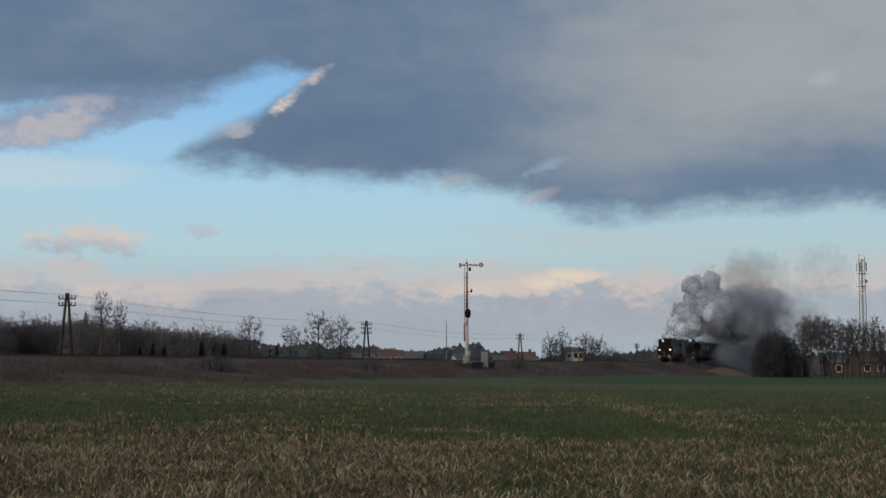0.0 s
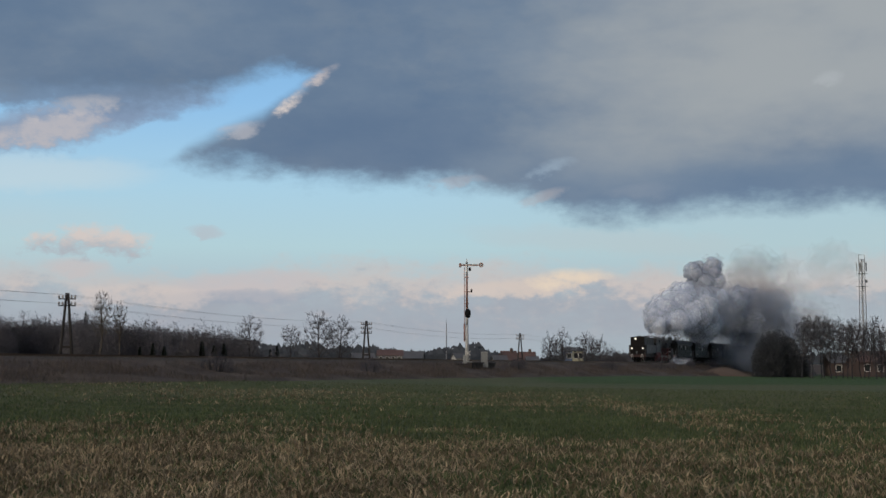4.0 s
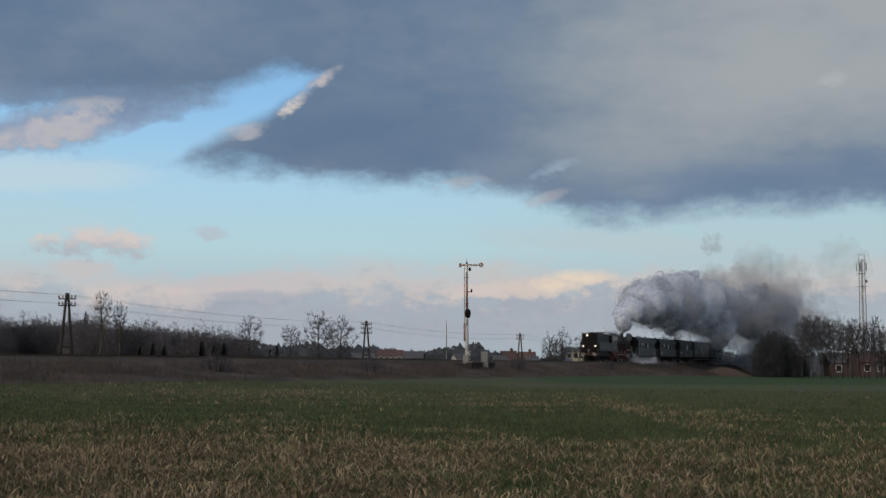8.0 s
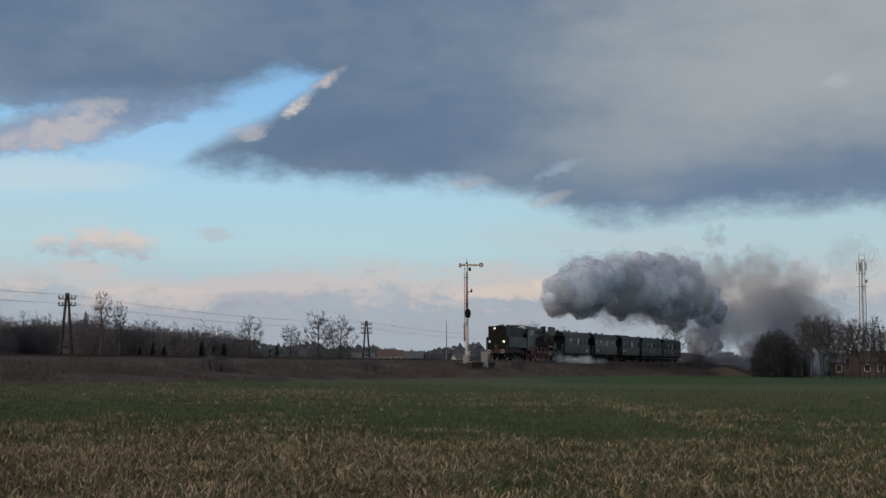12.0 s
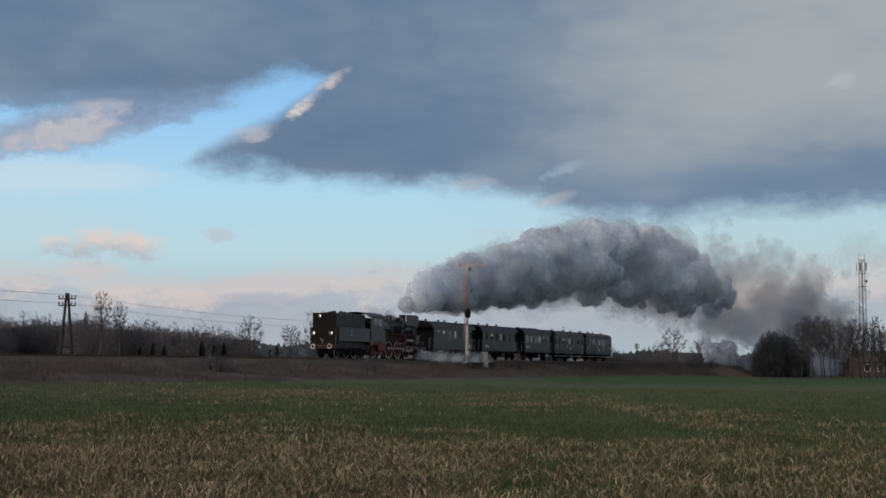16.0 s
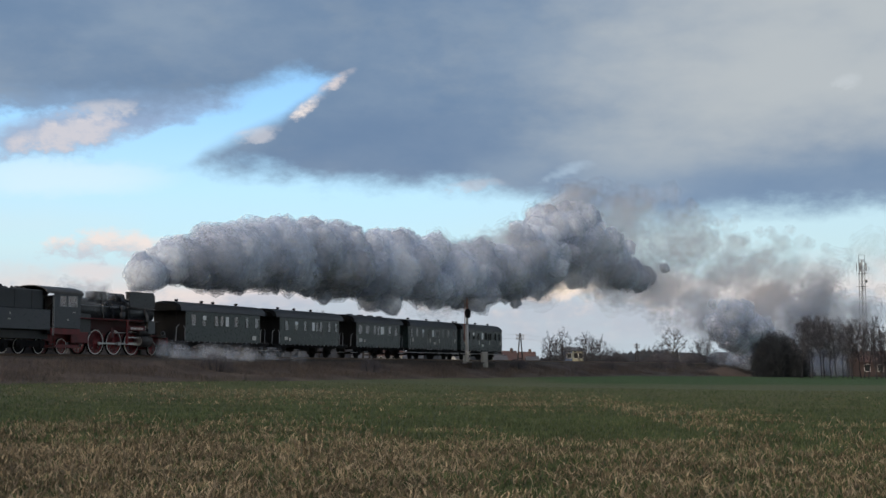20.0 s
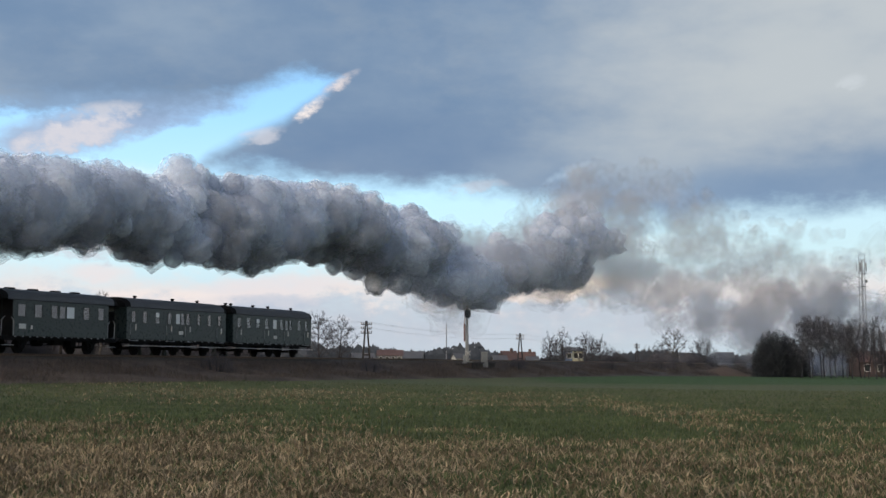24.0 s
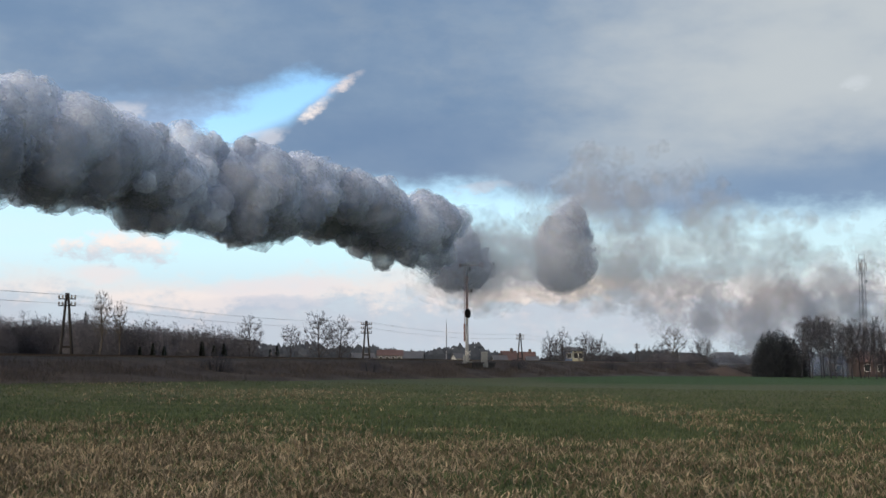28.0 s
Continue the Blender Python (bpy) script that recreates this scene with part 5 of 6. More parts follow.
# ---- trees ----
def branchy(rng, height, spread, trunk_r, first=0.3, up=0.55, twigs=1.0, limbs=14):
    """Trunk, limbs and boughs as one bmesh that reach evenly through a rounded crown; the fine twigs as thin triangles."""
    bm, tv, tf = bmesh.new(), [], []
    rnd = lambda: Vector((rng.uniform(-1, 1), rng.uniform(-1, 1), rng.uniform(-1, 1)))

    def twig(p, d, l, r):
        s = d.cross(rnd()).normalized() * r
        i = len(tv)
        tv.extend([p - s, p + s, p + d * l])
        tf.append((i, i + 1, i + 2))

    def limb(p, q, r0, r1, sides, bow, n=4):
        """A bent limb; gives points along it."""
        mid = p.lerp(q, 0.5) + bow
        pts = [p.lerp(mid, k / n).lerp(mid.lerp(q, k / n), k / n) for k in range(n + 1)]
        for k in range(n):
            tube(bm, pts[k], pts[k + 1], r0 + (r1 - r0) * k / n, r0 + (r1 - r0) * (k + 1) / n, n=sides, caps=False)
        return pts

    lean = Vector((rng.uniform(-1, 1), rng.uniform(-1, 1), 0)) * height * 0.03
    axis = [Vector((0, 0, -0.3)) + (Vector((0, 0, height * 0.93)) + lean) * (k / 8) + Vector((rng.uniform(-1, 1), rng.uniform(-1, 1), 0)) * 0.012 * height * (k > 0) for k in range(9)]
    for k in range(8):
        tube(bm, axis[k], axis[k + 1], trunk_r * (1 - 0.118 * k), trunk_r * (1 - 0.118 * (k + 1)), n=7, caps=False)
    zc, zr = height * (1 + first) / 2, height * (1 - first) / 2
    nodes = [axis[k].lerp(axis[k + 1], h) for k in range(3, 8) for h in (0.0, 0.5)]
    for i in range(limbs):
        f = first * 0.8 + (0.85 - first * 0.8) * (i + rng.random()) / limbs
        k = min(7, int(f * 8))
        p = axis[k].lerp(axis[k + 1], f * 8 - k)
        a = 2.4 * i + rng.uniform(-0.5, 0.5)
        h = min(zc + zr * 0.9, p.z + up * spread * rng.uniform(0.6, 1.4) + 0.10 * height)
        reach = spread * math.sqrt(max(0.05, 1 - ((h - zc) / zr) ** 2)) * rng.uniform(0.6, 0.85)
        q = Vector((p.x + reach * math.cos(a), p.y + reach * math.sin(a), h))
        nodes += limb(p, q, trunk_r * (0.34 - 0.2 * f), 0.016, 4, Vector((0, 0, -0.08 * reach)))[1:]
    lump = rng.uniform(0, 50)
    for i in range(round(limbs * 8 * min(twigs, 1.6))):
        # a place in the crown, mostly near its outside, reached by a bough from the nearest limb below it
        d = Vector((rng.gauss(0, 1), rng.gauss(0, 1), rng.gauss(0, 1))).normalized()
        e = (0.62 + 0.38 * rng.random()) if i % 4 else rng.uniform(0.3, 0.7)
        e *= 0.92 + 0.24 * noise.noise(d * 1.8 + Vector((lump, 0, 0)))
        goal = Vector((d.x * spread * e, d.y * spread * e, zc + d.z * zr * e))
        start = min(nodes, key=lambda v: (v - goal).length + (1.2 if v.z > goal.z - 0.1 else 0))
        sub = limb(start, goal, 0.017, 0.006, 3, Vector((0, 0, -0.06 * (goal - start).length)) + rnd() * 0.06, 3)
        out = (goal - start).normalized() * 0.6 + d * 0.5 + Vector((0, 0, 0.35))
        for m in (1, 2, 3):
            for _ in range(5):
                td = (out + rnd() * 0.9).normalized()
                tl = rng.uniform(0.25, 0.75) * (0.35 + 0.13 * spread)
                o = sub[m].lerp(sub[m - 1], rng.random())
                twig(o, td, tl, 0.012)
                for _ in range(2):
                    twig(o + td * tl * rng.uniform(0.3, 0.8), (td + rnd() * 0.8).normalized(), tl * rng.uniform(0.4, 0.8), 0.009)
    return bm, tv, tf


def bare_tree(seed, height, spread, trunk_r=0.2, first=0.3, up=0.5, twigs=1.0, limbs=13, pale=False, label="bare winter tree with a fine network of twigs"):
    """A leafless tree standing at the origin; copies are placed from it."""
    rng = random.Random(seed)
    bm, tv, tf = branchy(rng, height, spread, trunk_r, first, up, twigs, limbs)
    th = thing("tree", label=label, category="tree")
    part("trunk", bm, M["pale_bark" if pale else "bark"], th)
    c = sheet("crown", [tuple(v) for v in tv], tf, M["pale_twig" if pale else "twig"])
    c.parent = th
    return th


def bush(seed, w, h, n, mat="twig", uneven=0.28, name="bush", label="leafless brown bush beyond the railway line", category="bush"):
    """A dense clump of fine twigs from the ground up, under an uneven rounded top."""
    rng = random.Random(seed)
    tv, tf = [], []
    o = seed * 3.7
    for _ in range(n):
        a, q = rng.uniform(0, 2 * math.pi), math.sqrt(rng.random())
        x, y = w * q * math.cos(a), w * q * math.sin(a) * 0.7
        top = h * (1 - 0.5 * q ** 2) * (0.86 + uneven * noise.noise((x * 0.8 + o, y * 0.8, 0)))
        z = top * rng.random() ** 0.75
        d = Vector((rng.uniform(-1, 1), rng.uniform(-1, 1), rng.uniform(-0.2, 1.4))).normalized()
        l = rng.uniform(0.3, 0.75) * (0.5 + 0.07 * h)
        s = d.cross(Vector((rng.uniform(-1, 1), rng.uniform(-1, 1), rng.uniform(-1, 1)))).normalized() * (0.012 + 0.0028 * h)
        p = Vector((x, y, z))
        i = len(tv)
        tv.extend([p - s, p + s, p + d * l])
        tf.append((i, i + 1, i + 2))
    th = thing(name, label=label, category=category)
    bm = bmesh.new()
    for _ in range(7):
        a = rng.uniform(0, 6.28)
        tube(bm, (0.3 * w * math.cos(a), 0.2 * w * math.sin(a), -0.2), (0.55 * w * math.cos(a), 0.4 * w * math.sin(a), h * 0.6), 0.06, 0.02, n=5, caps=False)
    part("stems", bm, M["bark"], th)
    c = sheet("twig_mass", [tuple(v) for v in tv], tf, M[mat])
    c.parent = th
    return th


def spruce(seed, h):
    """Narrow dark conifer of drooping boughs."""
    rng = random.Random(seed)
    th = thing("conifer", label="narrow dark green conifer tree", category="tree")
    part("trunk", tube(bmesh.new(), (0, 0, -0.2), (0, 0, h), 0.16, 0.02, n=7), M["bark"], th)
    tv, tf = [], []
    for i in range(900):
        f = rng.random() ** 0.8
        z = h * (0.06 + 0.94 * f)
        r = (1 - f) * h * 0.22 + 0.15
        a = rng.uniform(0, 6.283)
        d = Vector((math.cos(a), math.sin(a), -0.35 + 0.5 * f))
        p = Vector((0, 0, z)) + d * r * rng.uniform(0.1, 0.6)
        s = Vector((-math.sin(a), math.cos(a), 0.2)) * rng.uniform(0.1, 0.25)
        j = len(tv)
        tv.extend([p - s, p + s, p + d * r * 0.55])
        tf.append((j, j + 1, j + 2))
    sheet("boughs", [tuple(v) for v in tv], tf, M["needle"]).parent = th
    return th


def plant(proto, k, dist, turn=0.0, drop=0.0):
    x, y, g = spot(k, dist)
    return copy_thing(proto, pose(x, y, g - drop, 0, 0, turn))


def settle_first(proto, k, dist, turn=0.0):
    x, y, g = spot(k, dist)
    proto.matrix_basis = pose(x, y, g, 0, 0, turn)
    return proto


def trees():
    K = lambda p: (p - 784) / 2398.0
    rng = random.Random(21)
    # single trees in the middle, beyond the line
    lone = [bare_tree(1, 10.0, 3.0, 0.2, 0.22, 0.6, 1.6, 16), bare_tree(2, 8.4, 2.1, 0.16, 0.4, 0.7, 1.3, 12), bare_tree(3, 11.0, 3.4, 0.22, 0.18, 0.5, 1.8, 18), bare_tree(4, 9.9, 3.6, 0.22, 0.16, 0.4, 1.8, 18)]
    for tr, p in zip(lone, (442, 514, 563, 601)):
        settle_first(tr, K(p), 232, rng.uniform(0, 360))
    # tall pale pair on the left
    tall = bare_tree(5, 15.3, 2.5, 0.22, 0.35, 1.3, 1.6, 18, True, "tall pale leafless poplar-like tree")
    settle_first(tall, K(178), 250, 40)
    tall2 = bare_tree(6, 13.4, 1.7, 0.18, 0.4, 1.6, 1.5, 14, True, "slim pale leafless tree")
    settle_first(tall2, K(210), 252)
    # wood on the left
    wood = [bare_tree(11 + i, h, s, 0.2, 0.15, 0.6, 2.2, 18, False, "leafless tree in a dense dark wood") for i, (h, s) in enumerate(((13.0, 3.6), (12.2, 3.4), (13.8, 4.0), (11.4, 3.2)))]
    for w in wood:
        tagged(w, group="trees of the wood")
    first = list(wood)
    for i in range(54):
        p = -90 + 505 * (i + 0.5) / 54 + rng.uniform(-4, 4)
        d = 300 + rng.uniform(-18, 40) + (18 if p > 330 else 0)
        proto = wood[i % 4]
        drop = max(0.0, (p - 250) / 170) * 2.3 + rng.uniform(0, 1.3) + (1.0 if 225 < p < 300 else 0) + max(0.0, min(1.0, (p - 150) / 60)) * 0.9 - 0.3
        if first and proto in first:
            first.remove(proto)
            x, y, g = spot(K(p), d)
            proto.matrix_basis = pose(x, y, g - drop, 0, 0, rng.uniform(0, 360))
        else:
            plant(proto, K(p), d, rng.uniform(0, 360), drop)
    under = [bush(31, 6.0, 11.5, 11000, label="dense leafless undergrowth at the edge of the wood"), bush(32, 6.5, 12.0, 11000, label="dense leafless undergrowth at the edge of the wood")]
    for b in under:
        tagged(b, group="undergrowth")
    for i in range(46):
        p = -80 + 500 * i / 45 + rng.uniform(-4, 4)
        d = 272 + rng.uniform(-10, 50)
        proto = under[i % 2]
        if i < 2:
            settle_first(proto, K(p), d, rng.uniform(0, 360))
        else:
            plant(proto, K(p), d, rng.uniform(0, 360), rng.uniform(0.0, 0.9) + max(0.0, min(1.0, (p - 150) / 60)) * 1.3 + max(0.0, (p - 330) / 90) * 2.0)
    con = spruce(41, 12.4)
    settle_first(con, K(150), 285)
    small = spruce(42, 4.6)
    settle_first(small, K(357), 215)
    for p, d in ((247, 225), (270, 228), (290, 230), (378, 214), (396, 216), (164, 262), (478, 240), (490, 238)):
        plant(small, K(p), d, rng.uniform(0, 360), rng.uniform(0, 1.2))
    # low bushes in the middle
    low = bush(33, 2.6, 3.6, 2600)
    settle_first(low, K(488), 236)
    for p, d, dr in ((545, 232, 0.6), (580, 234, 0.3), (610, 236, 0.0), (625, 240, 0.5), (755, 380, 0), (765, 384, 0.4), (1083, 300, 0.2), (1100, 290, 0), (1112, 292, 0.5), (1140, 296, 0.1), (1152, 300, 0.4), (1212, 262, 0.2), (1226, 264, 0.6), (1190, 270, 0.3), (1175, 275, 0.8), (935, 400, 0.5), (955, 300, 1.2), (1010, 296, 1.0), (1050, 296, 0.4), (1070, 298, 0.4)):
        plant(low, K(p), d, rng.uniform(0, 360), dr)
    # thicket of bushes beyond the line, running on to the wood
    mid = bush(37, 2.6, 5.4, 3400)
    for i in range(30):
        p = 1086 + 8.6 * i + rng.uniform(-3, 3)
        d = 65.09 / (SIN - K(p) * COS) * COS + 14 + rng.uniform(0, 12)
        drop = rng.uniform(0, 2.4) if p < 1215 else rng.uniform(0, 1.3)
        if i:
            plant(mid, K(p), d, rng.uniform(0, 360), drop)
        else:
            settle_first(mid, K(p), d, rng.uniform(0, 360))
    # pair of groups right of the signal
    g = [bare_tree(51, 10.2, 2.6, 0.2, 0.12, 0.6, 2.0, 18), bare_tree(52, 9.6, 3.2, 0.2, 0.12, 0.5, 2.0, 18)]
    settle_first(g[0], K(996), 300)
    settle_first(g[1], K(1036), 302)
    for q, p, d, dr in ((0, 973, 304, 0.9), (1, 984, 306, 1.3), (0, 1062, 300, 1.6), (1, 1050, 306, 1.0), (1, 1240, 300, 1.0), (0, 1252, 296, 1.4), (0, 1165, 310, 2.6), (1, 1148, 322, 2.6)):
        plant(g[q], K(p), d, rng.uniform(0, 360), dr)
    rt = bare_tree(53, 11.4, 4.2, 0.25, 0.2, 0.35, 1.6, 18, True, "wide rounded leafless tree behind the sheds")
    settle_first(rt, K(1193), 320)
    # dark clump and the alder row on the right, on this side of the line
    dk = bush(35, 3.0, 8.6, 7000, "thicket", 0.7, label="dense dark thicket at the end of the field")
    settle_first(dk, K(1374), 226)
    for p, d, dr in ((1357, 232, 0.9), (1362, 222, 0.4), (1392, 224, 1.2), (1410, 230, 1.4), (1380, 236, 0.1)):
        plant(dk, K(p), d, rng.uniform(0, 360), dr)
    ald = [bare_tree(61 + i, h, s, 0.11, f, 1.15, 1.0, 20, False, "slender leafless alder in a row by the field") for i, (h, s, f) in enumerate(((10.4, 2.5, 0.34), (10.9, 2.3, 0.40), (9.9, 2.7, 0.30)))]
    for a in ald:
        tagged(a, group="alders by the field")
    for i in range(16):
        p, d = 1420 + i * 10.0 + rng.uniform(-5, 5), 206 + rng.uniform(0, 20)
        dr = rng.uniform(0, 0.9) + (1.2 if p > 1545 else 0)
        x, y, gz = spot(K(p), d)
        m = pose(x, y, gz - dr, rng.uniform(-5, 5), rng.uniform(-8, 8), rng.uniform(0, 360))
        if i < 3:
            ald[i].matrix_basis = m
        else:
            copy_thing(ald[i % 3], m)
    for p, d, dr in ((1440, 264, 9.4), (1490, 268, 9.8), (1520, 264, 9.6), (1555, 260, 9.0), (1575, 256, 8.8)):
        plant(under[0], K(p), d, rng.uniform(0, 360), dr)
    # shrubs on the bank itself
    sh = bush(36, 1.2, 1.7, 900, "twig", label="small leafless shrub on the bank")
    for i, (s, l) in enumerate(((236, 5.5), (243, 5.8), (262, 4.6), (281, 4.2), (108, 6.5), (131, 7.2), (171, 6.0), (205, 6.6))):
        p = trk(s, l, 0)
        gz = lie(p.x, p.y) + (2.0 - lie(p.x, p.y)) * float(np.interp(l, [3.7, 5.0, 6.6, 8.4], [0.99, 0.725, 0.475, 0.275])) - 0.2
        m = pose(p.x, p.y, gz, 0, 0, 50 * i)
        if i == 0:
            sh.matrix_basis = m
        else:
            copy_thing(sh, m)


trees()


def far_woods():
    """A low line of distant woods along the horizon, the bluish haze of distance painted into its colour."""
    rng = random.Random(77)
    tv, tf = [], []
    for i in range(9000):
        k = rng.uniform(-0.36, 0.36)
        d = rng.uniform(860, 980)
        h = 13 + 5 * noise.noise((k * 22, 0, 0)) + 3 * noise.noise((k * 90, 4, 0)) + (4 if k < -0.09 else 0) - (4 if k > 0.03 else 0)
        x, y = k * d, d
        z = rng.uniform(0, 1) * h
        w = rng.uniform(1.0, 2.6)
        j = len(tv)
        tv.extend([(x - w, y, z), (x + w, y + rng.uniform(-1, 1), z + rng.uniform(-0.4, 0.4)), (x + rng.uniform(-0.6, 0.6), y, z + rng.uniform(2.0, 3.6))])
        tf.append((j, j + 1, j + 2))
    for i in range(150):
        k = -0.36 + 0.72 * i / 149
        h = 10 + 4 * noise.noise((k * 22, 0, 0)) + (4 if k < -0.09 else 0) - (4 if k > 0.03 else 0)
        j = len(tv)
        tv.extend([(k * 985 - 3, 985, -1), (k * 985 + 3, 985, -1), (k * 985 + 3, 985, h), (k * 985 - 3, 985, h)])
        tf.append((j, j + 1, j + 2, j + 3))
    tagged(sheet("far_woods", tv, tf, M["hazywood"]), "distant line of woods with bluish haze in its colour", "woods", kind="stuff")


far_woods()


# ---- buildings ----
def house(k, dist, w, depth, eave, ridge, wall, roof, turn=0.0, windows=2, chimney=True, label="small house with a red tiled roof", gable_front=False):
    x, y, g = spot(k, dist)
    th = thing("house", pose(x, y, g - 0.2, 0, 0, turn), label, "house", "houses of the village")
    part("wall", box(bmesh.new(), -w / 2, w / 2, -depth / 2, depth / 2, 0, eave), M[wall], th)
    part("gable_wall", sweep(bmesh.new(), [(-depth / 2, eave), (depth / 2, eave), (0, ridge - 0.1)], -w / 2 + 0.01, w / 2 - 0.01), M[wall], th)
    o = 0.45
    for sg in (-1, 1):
        bm = bmesh.new()
        y1 = sg * (depth / 2 + o)
        z1 = eave - o * (ridge - eave) / (depth / 2)
        sec = [(0, ridge), (y1, z1), (y1, z1 + 0.16), (0, ridge + 0.16)]
        sweep(bm, sec, -w / 2 - o, w / 2 + o)
        r = part("roof", bm, M[roof], th)
        if sg == -1 and chimney:
            part("chimney", box(bmesh.new(), w * 0.12, w * 0.12 + 0.7, -0.6, 0.1, ridge - 0.5, ridge + 1.0, 0.03), M["brick"], r)
    part("ridge_cap", box(bmesh.new(), -w / 2 - o, w / 2 + o, -0.12, 0.12, ridge + 0.08, ridge + 0.22), M[roof], th)
    for i in range(windows):
        a = -w / 2 + w * (i + 0.5) / windows
        f = bmesh.new()
        for xx in (a - 0.62, a + 0.54):
            box(f, xx, xx + 0.08, -depth / 2 - 0.04, -depth / 2 + 0.02, eave - 1.9, eave - 0.6)
        for z in (eave - 1.98, eave - 0.62):
            box(f, a - 0.62, a + 0.62, -depth / 2 - 0.04, -depth / 2 + 0.02, z, z + 0.08)
        wi = part("window", f, M["white"], th)
        part("pane", box(bmesh.new(), a - 0.54, a + 0.54, -depth / 2 - 0.02, -depth / 2 - 0.005, eave - 1.9, eave - 0.62), M["glass"], wi)
    return th


KK = lambda p: (p - 784) / 2398.0
house(KK(690), 505, 9, 9, 5.9, 7.7, "greywall", "tile", 4, 4, False, label="long grey building with a red roof in the village")
house(KK(728), 520, 9, 8, 5.0, 7.4, "greywall", "slate", -6, 3, False, label="grey house with a dark roof")
house(KK(642), 520, 8, 8, 4.6, 6.8, "plaster", "slate", 10, 2, False, label="pale house half hidden behind the bank")
house(KK(900), 410, 4.6, 6, 3.6, 6.0, "brick", "tile", 28, 2, label="brick house with a steep red tiled roof")
house(KK(933), 405, 4.2, 6, 3.4, 5.7, "brick", "tile", -12, 2, label="brick house with a red tiled roof")
house(KK(884), 400, 3.6, 4, 3.4, 4.6, "plaster", "slate", 8, 1, False, "low whitewashed shed beside the houses")
house(KK(942), 392, 3.0, 4, 3.3, 4.3, "plaster", "slate", 0, 1, False, "low whitewashed shed beside the houses")
house(KK(1006), 355, 2.6, 5, 5.6, 6.4, "blue", "slate", 0, 1, False, "blue-clad hall seen through the trees")
house(KK(1022), 352, 2.6, 5, 5.6, 6.1, "yellow", "slate", 0, 2, False, "pale yellow house seen through the trees")
house(KK(1184), 306, 2.6, 4, 2.6, 3.4, "plaster", "slate", 6, 2, False, "low whitewashed outbuilding by the line")
house(KK(1218), 330, 4.0, 5, 3.9, 4.9, "greywall", "slate", 0, 2, False, "grey cottage among leafless bushes")
house(KK(1282), 420, 5.0, 6, 4.6, 6.2, "greywall", "slate", -5, 3, False, "grey house with pale windows in the haze")
house(KK(1548), 262, 8.0, 6, 3.2, 5.0, "brick", "tile", 4, 3, True, "reddish house behind the alders")
house(KK(1490), 275, 6.0, 6, 3.0, 4.6, "brick", "slate", 0, 2, True, "dull brick house behind the alders")
house(KK(815), 480, 5.0, 5, 4.6, 6.2, "plaster", "slate", 20, 2, False, "pale house behind the signal")


def lattice_tower(k, dist, height, w0, w1):
    x, y, g = spot(k, dist)
    th = thing("radio_tower", pose(x, y, g - 0.5, 0, 0, 20), "tall grey lattice radio mast with aerial panels", "radio tower")
    n = 16
    half = lambda f: (w0 + (w1 - w0) * f) / 2
    for sx in (-1, 1):
        for sy in (-1, 1):
            part("leg", tube(bmesh.new(), (sx * half(0), sy * half(0), 0), (sx * half(1), sy * half(1), height), 0.13, 0.10, n=6), M["galv"], th)
    for i in range(n):
        f0, f1 = i / n, (i + 1) / n
        a, b = half(f0), half(f1)
        bm = bmesh.new()
        s = 1 if i % 2 else -1
        for q in (-1, 1):
            tube(bm, (-a * s, q * a, f0 * height), (b * s, q * b, f1 * height), 0.05, n=4)
            tube(bm, (q * a, -a * s, f0 * height), (q * b, b * s, f1 * height), 0.05, n=4)
            tube(bm, (-b, q * b, f1 * height), (b, q * b, f1 * height), 0.05, n=4)
            tube(bm, (q * b, -b, f1 * height), (q * b, b, f1 * height), 0.05, n=4)
        part("bracing", bm, M["galv"], th)
    for i in range(5):
        a = 2 * math.pi * i / 5
        part("aerial_panel", box(bmesh.new(), -0.16, 0.16, -0.1, 0.1, height - 3.4, height - 0.9, 0.04), M["concrete"], th, at=pose(1.5 * math.cos(a), 1.5 * math.sin(a), 0, 0, 0, math.degrees(a) + 90))
    part("head_frame", tube(bmesh.new(), (-1.1, 0, height + 1.4), (1.1, 0, height + 1.4), 0.07, n=6), M["galv"], th)
    for q in (-1.1, 1.1):
        part("head_post", tube(bmesh.new(), (q, 0, height - 2), (q, 0, height + 1.4), 0.07, n=6), M["galv"], th)
    part("dish", lathe(bmesh.new(), [(0.5, 0.0), (0.48, 0.2), (0.1, 0.35)], "y", 16, (1.0, -0.6, height - 6.4)), M["concrete"], th)
    for z in (height - 8, height - 4.2):
        part("platform", box(bmesh.new(), -1.2, 1.2, -1.2, 1.2, z, z + 0.08), M["galv"], th)


def sand_mound():
    """A bare sandy slope at the foot of the bank."""
    x0, y0, g = spot(0.2045, 236)
    verts, faces = [], []
    n = 14
    for j in range(n + 1):
        for i in range(n + 1):
            u, v = i / n * 2 - 1, j / n * 2 - 1
            r = math.hypot(u, v)
            h = max(0.0, 1 - r ** 1.3) * (1.7 - 0.8 * u) + 0.5 * noise.noise((u * 2.5, v * 2.5, 6)) * max(0, 1.1 - r)
            verts.append((x0 + 6.2 * u + 1.0, y0 + 4.0 * v, g - 0.25 + h))
    for j in range(n):
        for i in range(n):
            a = j * (n + 1) + i
            faces.append((a, a + 1, a + n + 2, a + n + 1))
    tagged(sheet("sand_mound", verts, faces, M["sand"], True), "bare sandy slope beside the railway bank", "mound", kind="structure")


sand_mound()
lattice_tower(KK(1530), 400, 34.2, 1.7, 1.1)


